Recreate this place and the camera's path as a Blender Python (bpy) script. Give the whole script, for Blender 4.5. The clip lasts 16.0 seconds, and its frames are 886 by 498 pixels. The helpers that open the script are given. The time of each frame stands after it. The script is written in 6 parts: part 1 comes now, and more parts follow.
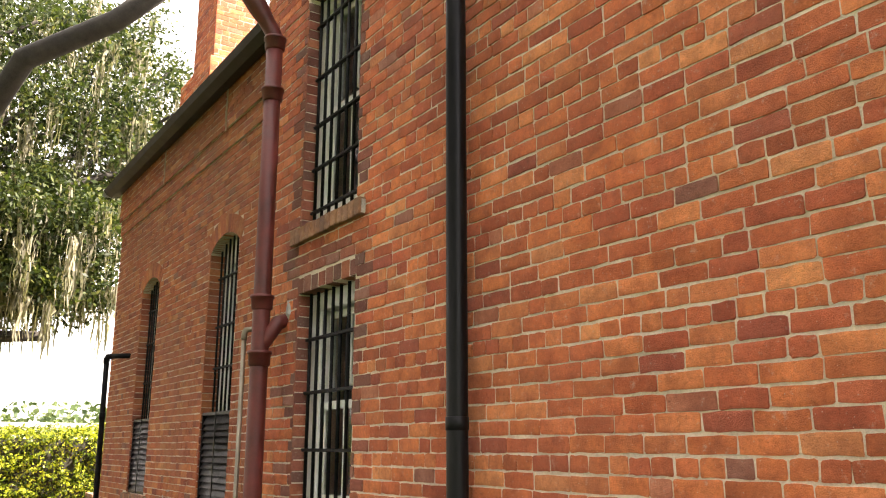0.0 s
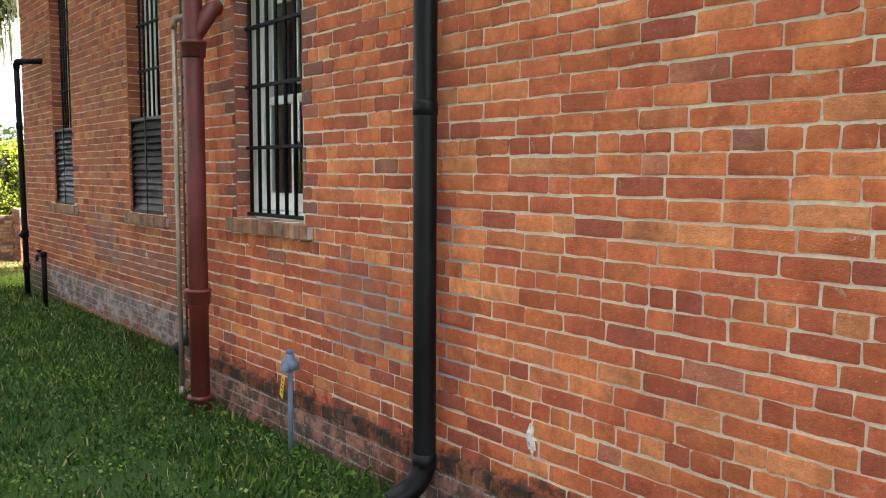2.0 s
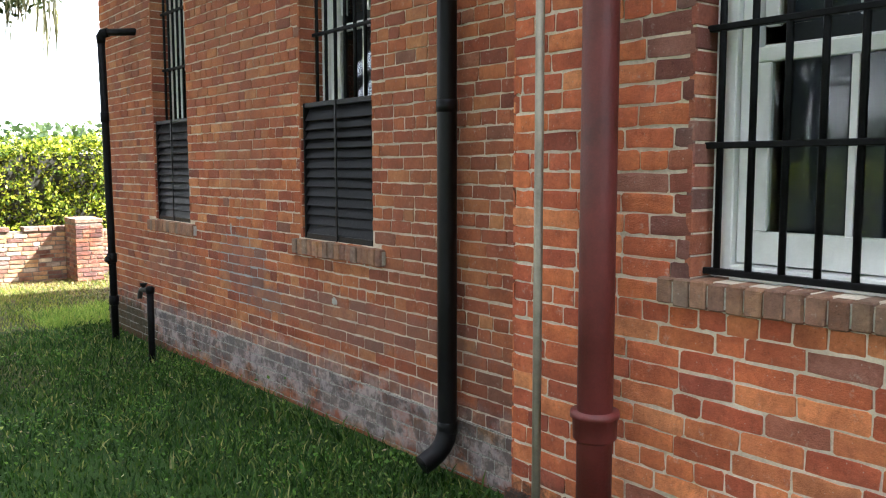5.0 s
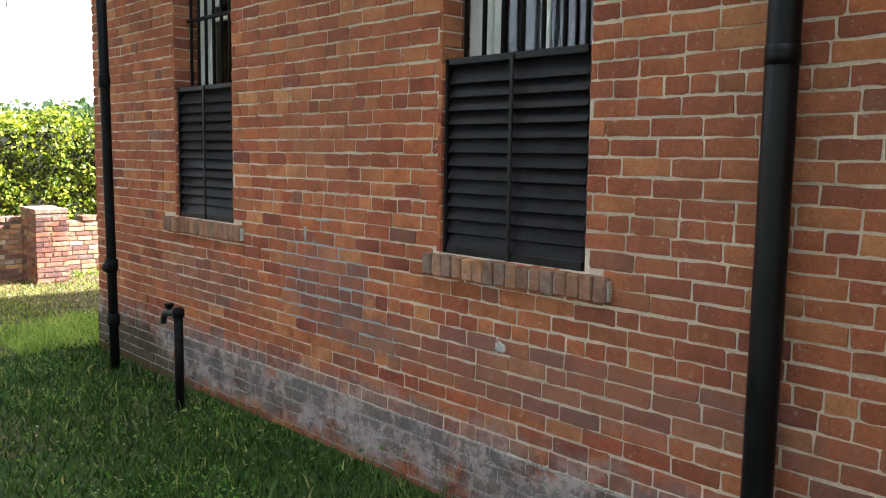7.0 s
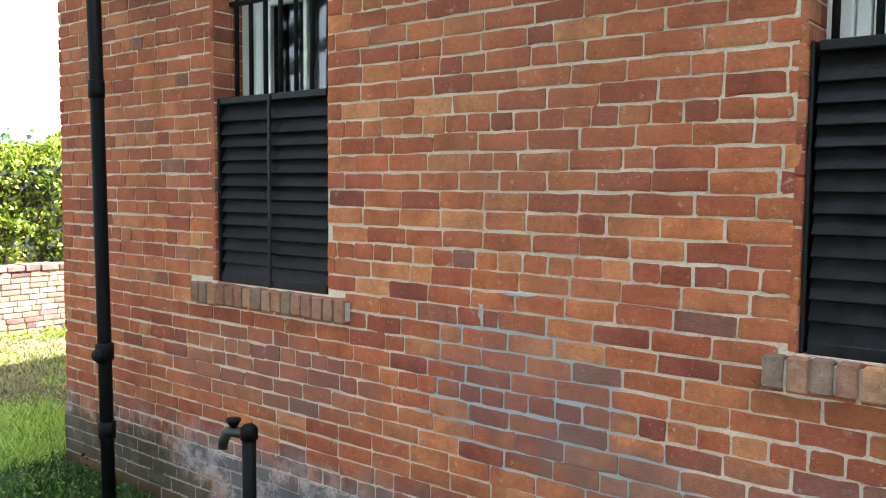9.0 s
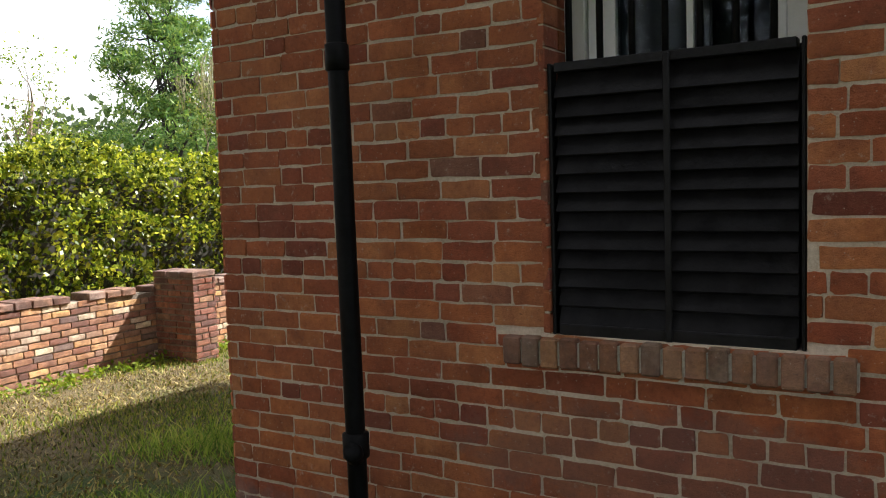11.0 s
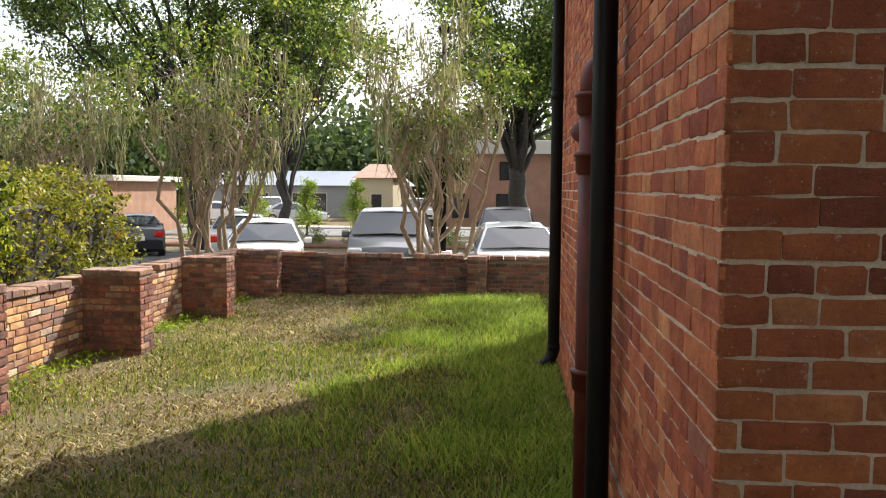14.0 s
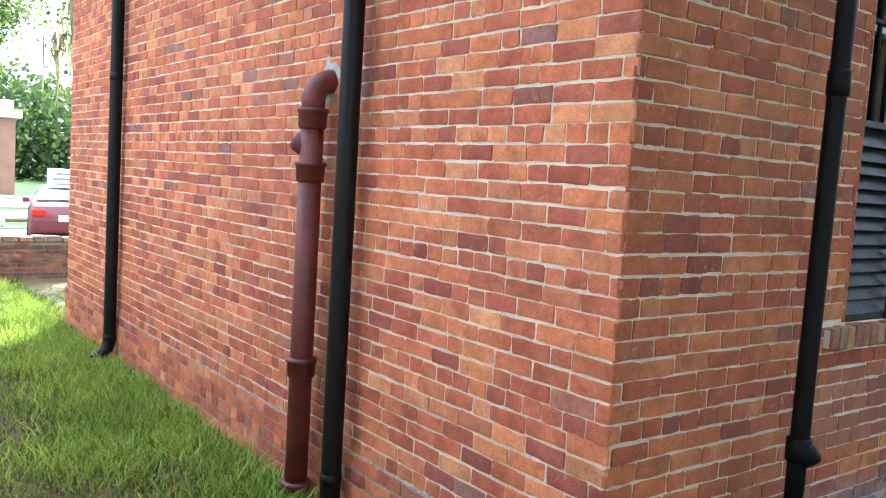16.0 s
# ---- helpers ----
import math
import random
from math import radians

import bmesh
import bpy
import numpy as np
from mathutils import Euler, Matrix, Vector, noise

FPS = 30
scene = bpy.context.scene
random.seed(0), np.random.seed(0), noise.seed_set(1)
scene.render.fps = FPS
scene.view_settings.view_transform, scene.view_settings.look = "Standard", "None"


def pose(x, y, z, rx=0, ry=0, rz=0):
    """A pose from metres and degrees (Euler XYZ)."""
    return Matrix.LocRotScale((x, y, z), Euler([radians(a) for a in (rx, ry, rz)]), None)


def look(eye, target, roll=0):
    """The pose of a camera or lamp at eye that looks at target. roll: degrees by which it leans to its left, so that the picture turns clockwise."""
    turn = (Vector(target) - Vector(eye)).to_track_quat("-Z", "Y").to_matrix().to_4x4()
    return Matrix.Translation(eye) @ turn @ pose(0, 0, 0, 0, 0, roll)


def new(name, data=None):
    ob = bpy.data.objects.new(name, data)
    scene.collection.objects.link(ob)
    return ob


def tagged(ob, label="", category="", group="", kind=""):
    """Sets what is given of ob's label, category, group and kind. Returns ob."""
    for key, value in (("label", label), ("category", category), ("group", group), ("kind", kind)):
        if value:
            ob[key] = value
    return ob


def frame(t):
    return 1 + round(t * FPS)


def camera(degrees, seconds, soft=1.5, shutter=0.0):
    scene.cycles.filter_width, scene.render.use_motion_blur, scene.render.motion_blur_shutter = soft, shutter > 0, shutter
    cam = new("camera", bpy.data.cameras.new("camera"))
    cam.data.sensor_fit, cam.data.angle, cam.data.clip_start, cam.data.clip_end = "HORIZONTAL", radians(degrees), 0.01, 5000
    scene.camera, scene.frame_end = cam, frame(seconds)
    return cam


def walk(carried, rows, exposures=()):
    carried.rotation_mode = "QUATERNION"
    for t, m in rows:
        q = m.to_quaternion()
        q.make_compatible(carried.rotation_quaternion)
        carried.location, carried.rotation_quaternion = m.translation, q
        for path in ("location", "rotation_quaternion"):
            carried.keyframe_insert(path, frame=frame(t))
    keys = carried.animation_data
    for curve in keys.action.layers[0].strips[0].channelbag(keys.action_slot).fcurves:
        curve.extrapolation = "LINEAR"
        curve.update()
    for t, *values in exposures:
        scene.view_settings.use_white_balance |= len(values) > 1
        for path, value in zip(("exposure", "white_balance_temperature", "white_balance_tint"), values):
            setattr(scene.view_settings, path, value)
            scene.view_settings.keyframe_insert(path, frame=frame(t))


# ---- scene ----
cam = camera(55.8, 16.0, soft=1.15)
EXPOSURES = [(0.0, 2.64, 7400, 18), (1.0, 2.5, 7000, 16), (2.0, 2.71, 6200, 12), (2.5, 2.88, 5800, 9), (3.0, 3.0, 5800, 10), (4.0, 2.89, 5800, 9), (6.5, 2.61, 5900, 10), (7.0, 2.61, 5800, 9), (7.5, 2.57, 5700, 9), (8.0, 2.77, 5500, 7), (8.5, 3.22, 5400, 6), (9.0, 3.12, 5500, 7), (9.5, 2.43, 5700, 8), (10.0, 1.64, 5950, 10), (12.3, 1.17, 6500, 13), (13.5, 0.81, 6400, 12), (14.0, 1.1, 6500, 13), (14.5, 1.51, 6500, 14), (15.5, 2.49, 5800, 12), (16.0, 2.74, 5350, 8)]
PATH = [
    (0, (-0.059, -0.094, 1.623), (1.023, 1.524, 2.082), -0.0),
    (0.5, (-0.064, -0.084, 1.587), (1.096, 1.532, 1.793), -0.9),
    (1, (-0.074, -0.084, 1.547), (1.179, 1.475, 1.584), -1.8),
    (1.5, (-0.099, -0.003, 1.5), (1.157, 1.542, 1.301), 0.8),
    (2, (-0.013, 0.271, 1.457), (1.236, 1.823, 1.277), 0.3),
    (2.5, (0.032, 0.722, 1.48), (1.174, 2.355, 1.306), -1.3),
    (3, (-0.044, 1.234, 1.489), (1.067, 2.888, 1.319), -1.5),
    (3.5, (-0.025, 1.795, 1.458), (1.108, 3.434, 1.281), -0.6),
    (4, (-0.065, 2.34, 1.451), (1.095, 3.961, 1.281), 0.3),
    (4.2, (-0.075, 2.554, 1.479), (1.103, 4.161, 1.305), -0.2),
    (6.3, (0.018, 4.666, 1.551), (1.336, 6.155, 1.343), 1.5),
    (6.5, (0.008, 4.869, 1.542), (1.333, 6.352, 1.33), 1.2),
    (7, (0.056, 5.387, 1.517), (1.413, 6.839, 1.296), 0.9),
    (7.5, (0.119, 5.932, 1.535), (1.505, 7.356, 1.306), 0.6),
    (8, (0.156, 6.44, 1.53), (1.646, 7.755, 1.304), 0.7),
    (8.5, (0.236, 6.948, 1.515), (1.778, 8.2, 1.289), 0.6),
    (9, (0.198, 7.469, 1.535), (1.759, 8.711, 1.389), 0.5),
    (9.5, (0.209, 7.977, 1.544), (1.807, 9.171, 1.409), -0.1),
    (10, (0.195, 8.518, 1.596), (1.823, 9.673, 1.477), -1.3),
    (10.2, (0.115, 8.763, 1.63), (1.77, 9.875, 1.478), -1.9),
    (12.3, (0.447, 10.944, 1.467), (2.209, 11.883, 1.36), -1.0),
    (12.5, (0.507, 11.139, 1.492), (2.278, 12.06, 1.382), -1.0),
    (13, (0.61, 11.636, 1.484), (2.46, 12.387, 1.366), -1.3),
    (13.5, (0.714, 12.111, 1.456), (2.633, 12.66, 1.332), -1.4),
    (14, (0.761, 12.62, 1.468), (2.749, 12.781, 1.322), 0.4),
    (14.5, (0.826, 13.053, 1.471), (2.768, 12.592, 1.343), 6.3),
    (15, (0.96, 13.49, 1.508), (2.804, 12.735, 1.338), 5.6),
    (15.5, (0.962, 13.891, 1.55), (2.709, 12.931, 1.381), 3.3),
    (16, (0.837, 14.205, 1.592), (2.428, 13.005, 1.423), 3.5),
]
walk(cam, [(t, look(eye, target, roll)) for t, eye, target, roll in PATH], EXPOSURES)

import collections

# ---- light ----
SUN_FROM = Vector((0.84, -0.55, 1.0)).normalized()
SUN_ELEV = math.asin(SUN_FROM.z)
world = bpy.data.worlds.new("sky")
scene.world = world
world.use_nodes = True
wn = world.node_tree
wn.nodes.clear()
w_out = wn.nodes.new("ShaderNodeOutputWorld")
w_bg = wn.nodes.new("ShaderNodeBackground")
w_sky = wn.nodes.new("ShaderNodeTexSky")
w_sky.sky_type = "NISHITA"
w_sky.sun_disc = False
w_sky.sun_elevation = SUN_ELEV
w_sky.sun_rotation = math.atan2(SUN_FROM.x, SUN_FROM.y)
w_sky.dust_density = 2.0
# thin high cloud over the blue
w_tc = wn.nodes.new("ShaderNodeTexCoord")
w_map = wn.nodes.new("ShaderNodeMapping")
w_map.inputs["Scale"].default_value = (1.2, 1.2, 3.0)
w_noise = wn.nodes.new("ShaderNodeTexNoise")
w_noise.inputs["Scale"].default_value = 1.6
w_noise.inputs["Detail"].default_value = 6.0
w_ramp = wn.nodes.new("ShaderNodeValToRGB")
w_ramp.color_ramp.elements[0].position = 0.39
w_ramp.color_ramp.elements[0].color = (0.2, 0.2, 0.2, 1)
w_ramp.color_ramp.elements[1].position = 0.60
w_mix = wn.nodes.new("ShaderNodeMixRGB")
w_mix.inputs["Color2"].default_value = (7.8, 7.7, 7.5, 1)
wn.links.new(w_tc.outputs["Generated"], w_map.inputs["Vector"])
wn.links.new(w_map.outputs["Vector"], w_noise.inputs["Vector"])
wn.links.new(w_noise.outputs["Fac"], w_ramp.inputs["Fac"])
wn.links.new(w_ramp.outputs["Color"], w_mix.inputs["Fac"])
wn.links.new(w_sky.outputs["Color"], w_mix.inputs["Color1"])
wn.links.new(w_mix.outputs["Color"], w_bg.inputs["Color"])
wn.links.new(w_bg.outputs["Background"], w_out.inputs["Surface"])
w_bg.inputs["Strength"].default_value = 0.12
sun = new("sun", bpy.data.lights.new("sun", "SUN"))
sun.data.energy = 5.0
sun.data.angle = radians(0.55)
sun.data.color = (1.0, 0.95, 0.86)
sun.matrix_world = look(SUN_FROM * 60, (0, 0, 0))
scene.view_settings.exposure = 0.0


# ---- materials ----
def nodes_of(name):
    m = bpy.data.materials.new(name)
    m.use_nodes = True
    return m, m.node_tree, m.node_tree.nodes["Principled BSDF"]


def add(nt, kind, **values):
    n = nt.nodes.new(kind)
    for k, v in values.items():
        n.inputs[k].default_value = v
    return n


def ramp_of(nt, fac, stops, constant=False):
    r = nt.nodes.new("ShaderNodeValToRGB")
    e = r.color_ramp.elements
    while len(e) < len(stops):
        e.new(0.5)
    for i, (p, c) in enumerate(stops):
        e[i].position = p
        e[i].color = (*c, 1) if len(c) == 3 else c
    if constant:
        r.color_ramp.interpolation = "CONSTANT"
    nt.links.new(fac, r.inputs["Fac"])
    return r.outputs["Color"]


def noise_of(nt, scale, detail=4.0, rough=0.6, vec=None):
    n = add(nt, "ShaderNodeTexNoise", Scale=scale, Detail=detail, Roughness=rough)
    if vec is None:
        g = nt.nodes.new("ShaderNodeNewGeometry")
        vec = g.outputs["Position"]
    nt.links.new(vec, n.inputs["Vector"])
    return n.outputs["Fac"]


def mix_of(nt, fac, a, b, blend="MIX"):
    m = nt.nodes.new("ShaderNodeMixRGB")
    m.blend_type = blend
    for sock, v in (("Fac", fac), ("Color1", a), ("Color2", b)):
        if isinstance(v, (int, float)):
            m.inputs[sock].default_value = v
        elif isinstance(v, tuple):
            m.inputs[sock].default_value = (*v, 1)
        else:
            nt.links.new(v, m.inputs[sock])
    return m.outputs["Color"]


def math_of(nt, op, a, b=0.0, clamp=False):
    m = nt.nodes.new("ShaderNodeMath")
    m.operation = op
    m.use_clamp = clamp
    for i, v in enumerate((a, b)):
        if isinstance(v, (int, float)):
            m.inputs[i].default_value = v
        else:
            nt.links.new(v, m.inputs[i])
    return m.outputs[0]


def bump_of(nt, bsdf, height, strength=0.3, distance=0.005):
    b = add(nt, "ShaderNodeBump", Strength=strength, Distance=distance)
    nt.links.new(height, b.inputs["Height"])
    nt.links.new(b.outputs["Normal"], bsdf.inputs["Normal"])


def random_of(nt):
    """One value a piece, for single objects and for pieces joined in one mesh."""
    o = nt.nodes.new("ShaderNodeObjectInfo")
    g = nt.nodes.new("ShaderNodeNewGeometry")
    s = math_of(nt, "ADD", o.outputs["Random"], g.outputs["Random Per Island"])
    return math_of(nt, "FRACT", s)


def position_of(nt):
    g = nt.nodes.new("ShaderNodeNewGeometry")
    s = nt.nodes.new("ShaderNodeSeparateXYZ")
    nt.links.new(g.outputs["Position"], s.inputs[0])
    return g.outputs["Position"], s.outputs


def simple_mat(name, color, rough=0.6, metal=0.0, var=0.25, scale=8.0, bump=0.15, fine=120.0, spec=0.5, coat=0.0):
    m, nt, b = nodes_of(name)
    big = noise_of(nt, scale, 5.0)
    small = noise_of(nt, fine, 3.0)
    dark = tuple(c * (1 - var) for c in color)
    lite = tuple(min(1.0, c * (1 + var) + 0.01 * var) for c in color)
    c1 = ramp_of(nt, big, [(0.3, dark), (0.7, lite)])
    c2 = mix_of(nt, 0.35 * var, c1, ramp_of(nt, small, [(0.35, tuple(c * 0.5 for c in color)), (0.65, lite)]))
    nt.links.new(c2, b.inputs["Base Color"])
    r = ramp_of(nt, big, [(0.25, (max(0.02, rough - 0.12),) * 3), (0.8, (min(1, rough + 0.12),) * 3)])
    nt.links.new(r, b.inputs["Roughness"])
    b.inputs["Metallic"].default_value = metal
    b.inputs["Specular IOR Level"].default_value = spec
    b.inputs["Coat Weight"].default_value = coat
    if bump:
        bump_of(nt, b, small, bump, 0.004)
    return m


BRICK_STOPS = [(0.0, (0.29, 0.066, 0.038)),
               (0.05, (0.375, 0.082, 0.038)),
               (0.22, (0.44, 0.104, 0.042)),
               (0.42, (0.485, 0.128, 0.046)),
               (0.64, (0.525, 0.157, 0.06)),
               (0.8, (0.446, 0.106, 0.042)),
               (0.91, (0.554, 0.191, 0.076)),
               (0.965, (0.33, 0.105, 0.06)),
               (0.988, (0.25, 0.095, 0.065))]


def brick_mat(name, stops, stain_top=None, wash=0.0, soot=0.0, dull=0.0, smear=0.35, patches=(), wash_foot=-9.0, mortar=None, flash=1.0, moss_from=None):
    """Fired clay: one colour a brick, blotches, grit and lime specks; a stained or limewashed band below stain_top."""
    m, nt, b = nodes_of(name)
    rnd = random_of(nt)
    col = ramp_of(nt, rnd, stops, True)
    pos, xyz = position_of(nt)
    tone = math_of(nt, "FRACT", math_of(nt, "MULTIPLY", rnd, 37.7))
    col = mix_of(nt, 0.8, col, ramp_of(nt, tone, [(0.0, (0.72, 0.70, 0.74)), (0.5, (1.0, 1.0, 1.0)), (1.0, (1.18, 1.26, 1.22))]), "MULTIPLY")
    own = nt.nodes.new("ShaderNodeVectorMath")
    own.operation = "ADD"
    nt.links.new(pos, own.inputs[0])
    nt.links.new(math_of(nt, "MULTIPLY", rnd, 61.0), own.inputs[1])
    own = own.outputs[0]
    blotch = noise_of(nt, 15.0, 5.0, 0.65, own)
    # kiln flashes: each brick burnt darker in one part, paler in another
    fl = noise_of(nt, 7.0, 3.0, 0.55, own)
    col = mix_of(nt, 0.75 * flash, col, ramp_of(nt, fl, [(0.32, (0.62, 0.55, 0.56)), (0.5, (1.0, 1.0, 1.0)), (0.70, (1.22, 1.32, 1.34))]), "MULTIPLY")
    grit = noise_of(nt, 170.0, 4.0, 0.7, pos)
    wide = noise_of(nt, 0.9, 4.0, 0.6, pos)
    col = mix_of(nt, math_of(nt, "MULTIPLY", ramp_of(nt, blotch, [(0.42, (0, 0, 0)), (0.72, (1, 1, 1))]), 0.42), col, (0.17, 0.058, 0.036))
    col = mix_of(nt, math_of(nt, "MULTIPLY", ramp_of(nt, wide, [(0.40, (0, 0, 0)), (0.68, (1, 1, 1))]), 0.22 + dull), col, (0.19, 0.085, 0.055))
    col = mix_of(nt, math_of(nt, "MULTIPLY", ramp_of(nt, grit, [(0.62, (0, 0, 0)), (0.74, (1, 1, 1))]), 0.30), col, (0.62, 0.36, 0.24))
    col = mix_of(nt, math_of(nt, "MULTIPLY", ramp_of(nt, grit, [(0.26, (1, 1, 1)), (0.36, (0, 0, 0))]), 0.35), col, (0.10, 0.035, 0.025))
    coarse = noise_of(nt, 62.0, 5.0, 0.8, own)
    col = mix_of(nt, 0.8, col, ramp_of(nt, coarse, [(0.30, (0.55, 0.50, 0.48)), (0.46, (0.97, 0.97, 0.97)), (0.56, (1.03, 1.03, 1.03)), (0.72, (1.40, 1.45, 1.48))]), "MULTIPLY")
    st = add(nt, "ShaderNodeMapping")
    st.inputs["Scale"].default_value = (28.0, 28.0, 95.0)
    nt.links.new(pos, st.inputs["Vector"])
    pit = noise_of(nt, 1.0, 4.0, 0.75, st.outputs["Vector"])
    col = mix_of(nt, math_of(nt, "MULTIPLY", ramp_of(nt, pit, [(0.66, (0, 0, 0)), (0.72, (1, 1, 1))]), 0.75), col, (0.07, 0.026, 0.018))
    speck = add(nt, "ShaderNodeTexVoronoi", Scale=42.0)
    nt.links.new(pos, speck.inputs["Vector"])
    col = mix_of(nt, math_of(nt, "MULTIPLY", ramp_of(nt, speck.outputs["Distance"], [(0.06, (1, 1, 1)), (0.10, (0, 0, 0))]), 0.5), col, (0.60, 0.50, 0.42))
    if mortar:
        rim = nt.nodes.new("ShaderNodeAttribute")
        rim.attribute_name = "rim"
        rag = math_of(nt, "ADD", math_of(nt, "MULTIPLY", math_of(nt, "SUBTRACT", noise_of(nt, 75.0, 4.0, 0.7, pos), 0.5), 1.9), math_of(nt, "MULTIPLY", math_of(nt, "SUBTRACT", noise_of(nt, 9.0, 4.0, 0.6, pos), 0.5), 2.2))
        sm = math_of(nt, "MULTIPLY", ramp_of(nt, math_of(nt, "ADD", rim.outputs["Fac"], rag), [(1.02, (0, 0, 0)), (1.22, (1, 1, 1))]), ramp_of(nt, rim.outputs["Fac"], [(0.02, (0, 0, 0)), (0.2, (1, 1, 1))]))
        sm = math_of(nt, "MULTIPLY", sm, 0.88)
        col = mix_of(nt, sm, col, mix_of(nt, ramp_of(nt, noise_of(nt, 30.0, 4.0, 0.6, pos), [(0.35, (0, 0, 0)), (0.6, (1, 1, 1))]), tuple(c * 0.55 for c in mortar), mortar))
    lime = ramp_of(nt, noise_of(nt, 22.0, 6.0, 0.75, pos), [(0.60, (0, 0, 0)), (0.70, (1, 1, 1))])
    col = mix_of(nt, math_of(nt, "MULTIPLY", lime, smear), col, (0.55, 0.47, 0.40))
    for py, pz, ry, rz in patches:
        du_ = math_of(nt, "DIVIDE", math_of(nt, "SUBTRACT", xyz[1], py), ry)
        dz_ = math_of(nt, "DIVIDE", math_of(nt, "SUBTRACT", xyz[2], pz), rz)
        d2 = math_of(nt, "ADD", math_of(nt, "MULTIPLY", du_, du_), math_of(nt, "MULTIPLY", dz_, dz_))
        d2 = math_of(nt, "ADD", d2, math_of(nt, "MULTIPLY", math_of(nt, "SUBTRACT", noise_of(nt, 9.0, 5.0, 0.7, pos), 0.5), 2.4))
        col = mix_of(nt, math_of(nt, "MULTIPLY", ramp_of(nt, d2, [(0.55, (1, 1, 1)), (1.0, (0, 0, 0))]), 0.4), col, (0.17, 0.105, 0.09))
    if stain_top is not None:
        edge = math_of(nt, "ADD", xyz[2], math_of(nt, "MULTIPLY", math_of(nt, "SUBTRACT", noise_of(nt, 5.0, 6.0, 0.7, pos), 0.5), 0.30))
        band = ramp_of(nt, math_of(nt, "SUBTRACT", stain_top + 0.5, edge), [(0.47, (0, 0, 0)), (0.56, (1, 1, 1))])
        patchy = ramp_of(nt, noise_of(nt, 3.2, 6.0, 0.7, pos), [(0.36, (0, 0, 0)), (0.52, (1, 1, 1))])
        if wash:
            foot = ramp_of(nt, math_of(nt, "ADD", edge, 0.5), [(0.50 + wash_foot, (0, 0, 0)), (0.56 + wash_foot, (1, 1, 1))])
            band = math_of(nt, "MULTIPLY", band, foot)
            col = mix_of(nt, math_of(nt, "MULTIPLY", math_of(nt, "MULTIPLY", band, patchy), wash), col, (0.40, 0.41, 0.43))
        if soot:
            pat2 = ramp_of(nt, noise_of(nt, 7.5, 7.0, 0.75, pos), [(0.44, (0, 0, 0)), (0.54, (1, 1, 1))])
            col = mix_of(nt, math_of(nt, "MULTIPLY", math_of(nt, "MULTIPLY", band, pat2), soot), col, (0.022, 0.022, 0.018))
    if moss_from is not None:
        grow = math_of(nt, "ADD", math_of(nt, "SUBTRACT", math_of(nt, "MINIMUM", math_of(nt, "MULTIPLY", math_of(nt, "SUBTRACT", xyz[1], moss_from), 1.2), 0.6), math_of(nt, "MULTIPLY", math_of(nt, "SUBTRACT", xyz[2], 0.16), 3.0)), math_of(nt, "MULTIPLY", math_of(nt, "SUBTRACT", noise_of(nt, 6.0, 6.0, 0.75, pos), 0.5), 2.0))
        mk = ramp_of(nt, grow, [(0.15, (0, 0, 0)), (0.45, (1, 1, 1))])
        col = mix_of(nt, math_of(nt, "MULTIPLY", mk, 0.82), col, mix_of(nt, grit, (0.012, 0.012, 0.006), (0.085, 0.07, 0.03)))
    nt.links.new(col, b.inputs["Base Color"])
    b.inputs["Roughness"].default_value = 0.88
    b.inputs["Specular IOR Level"].default_value = 0.25
    h = mix_of(nt, 0.45, grit, noise_of(nt, 38.0, 5.0, 0.7, pos))
    bump_of(nt, b, h, 0.95, 0.009)
    return m


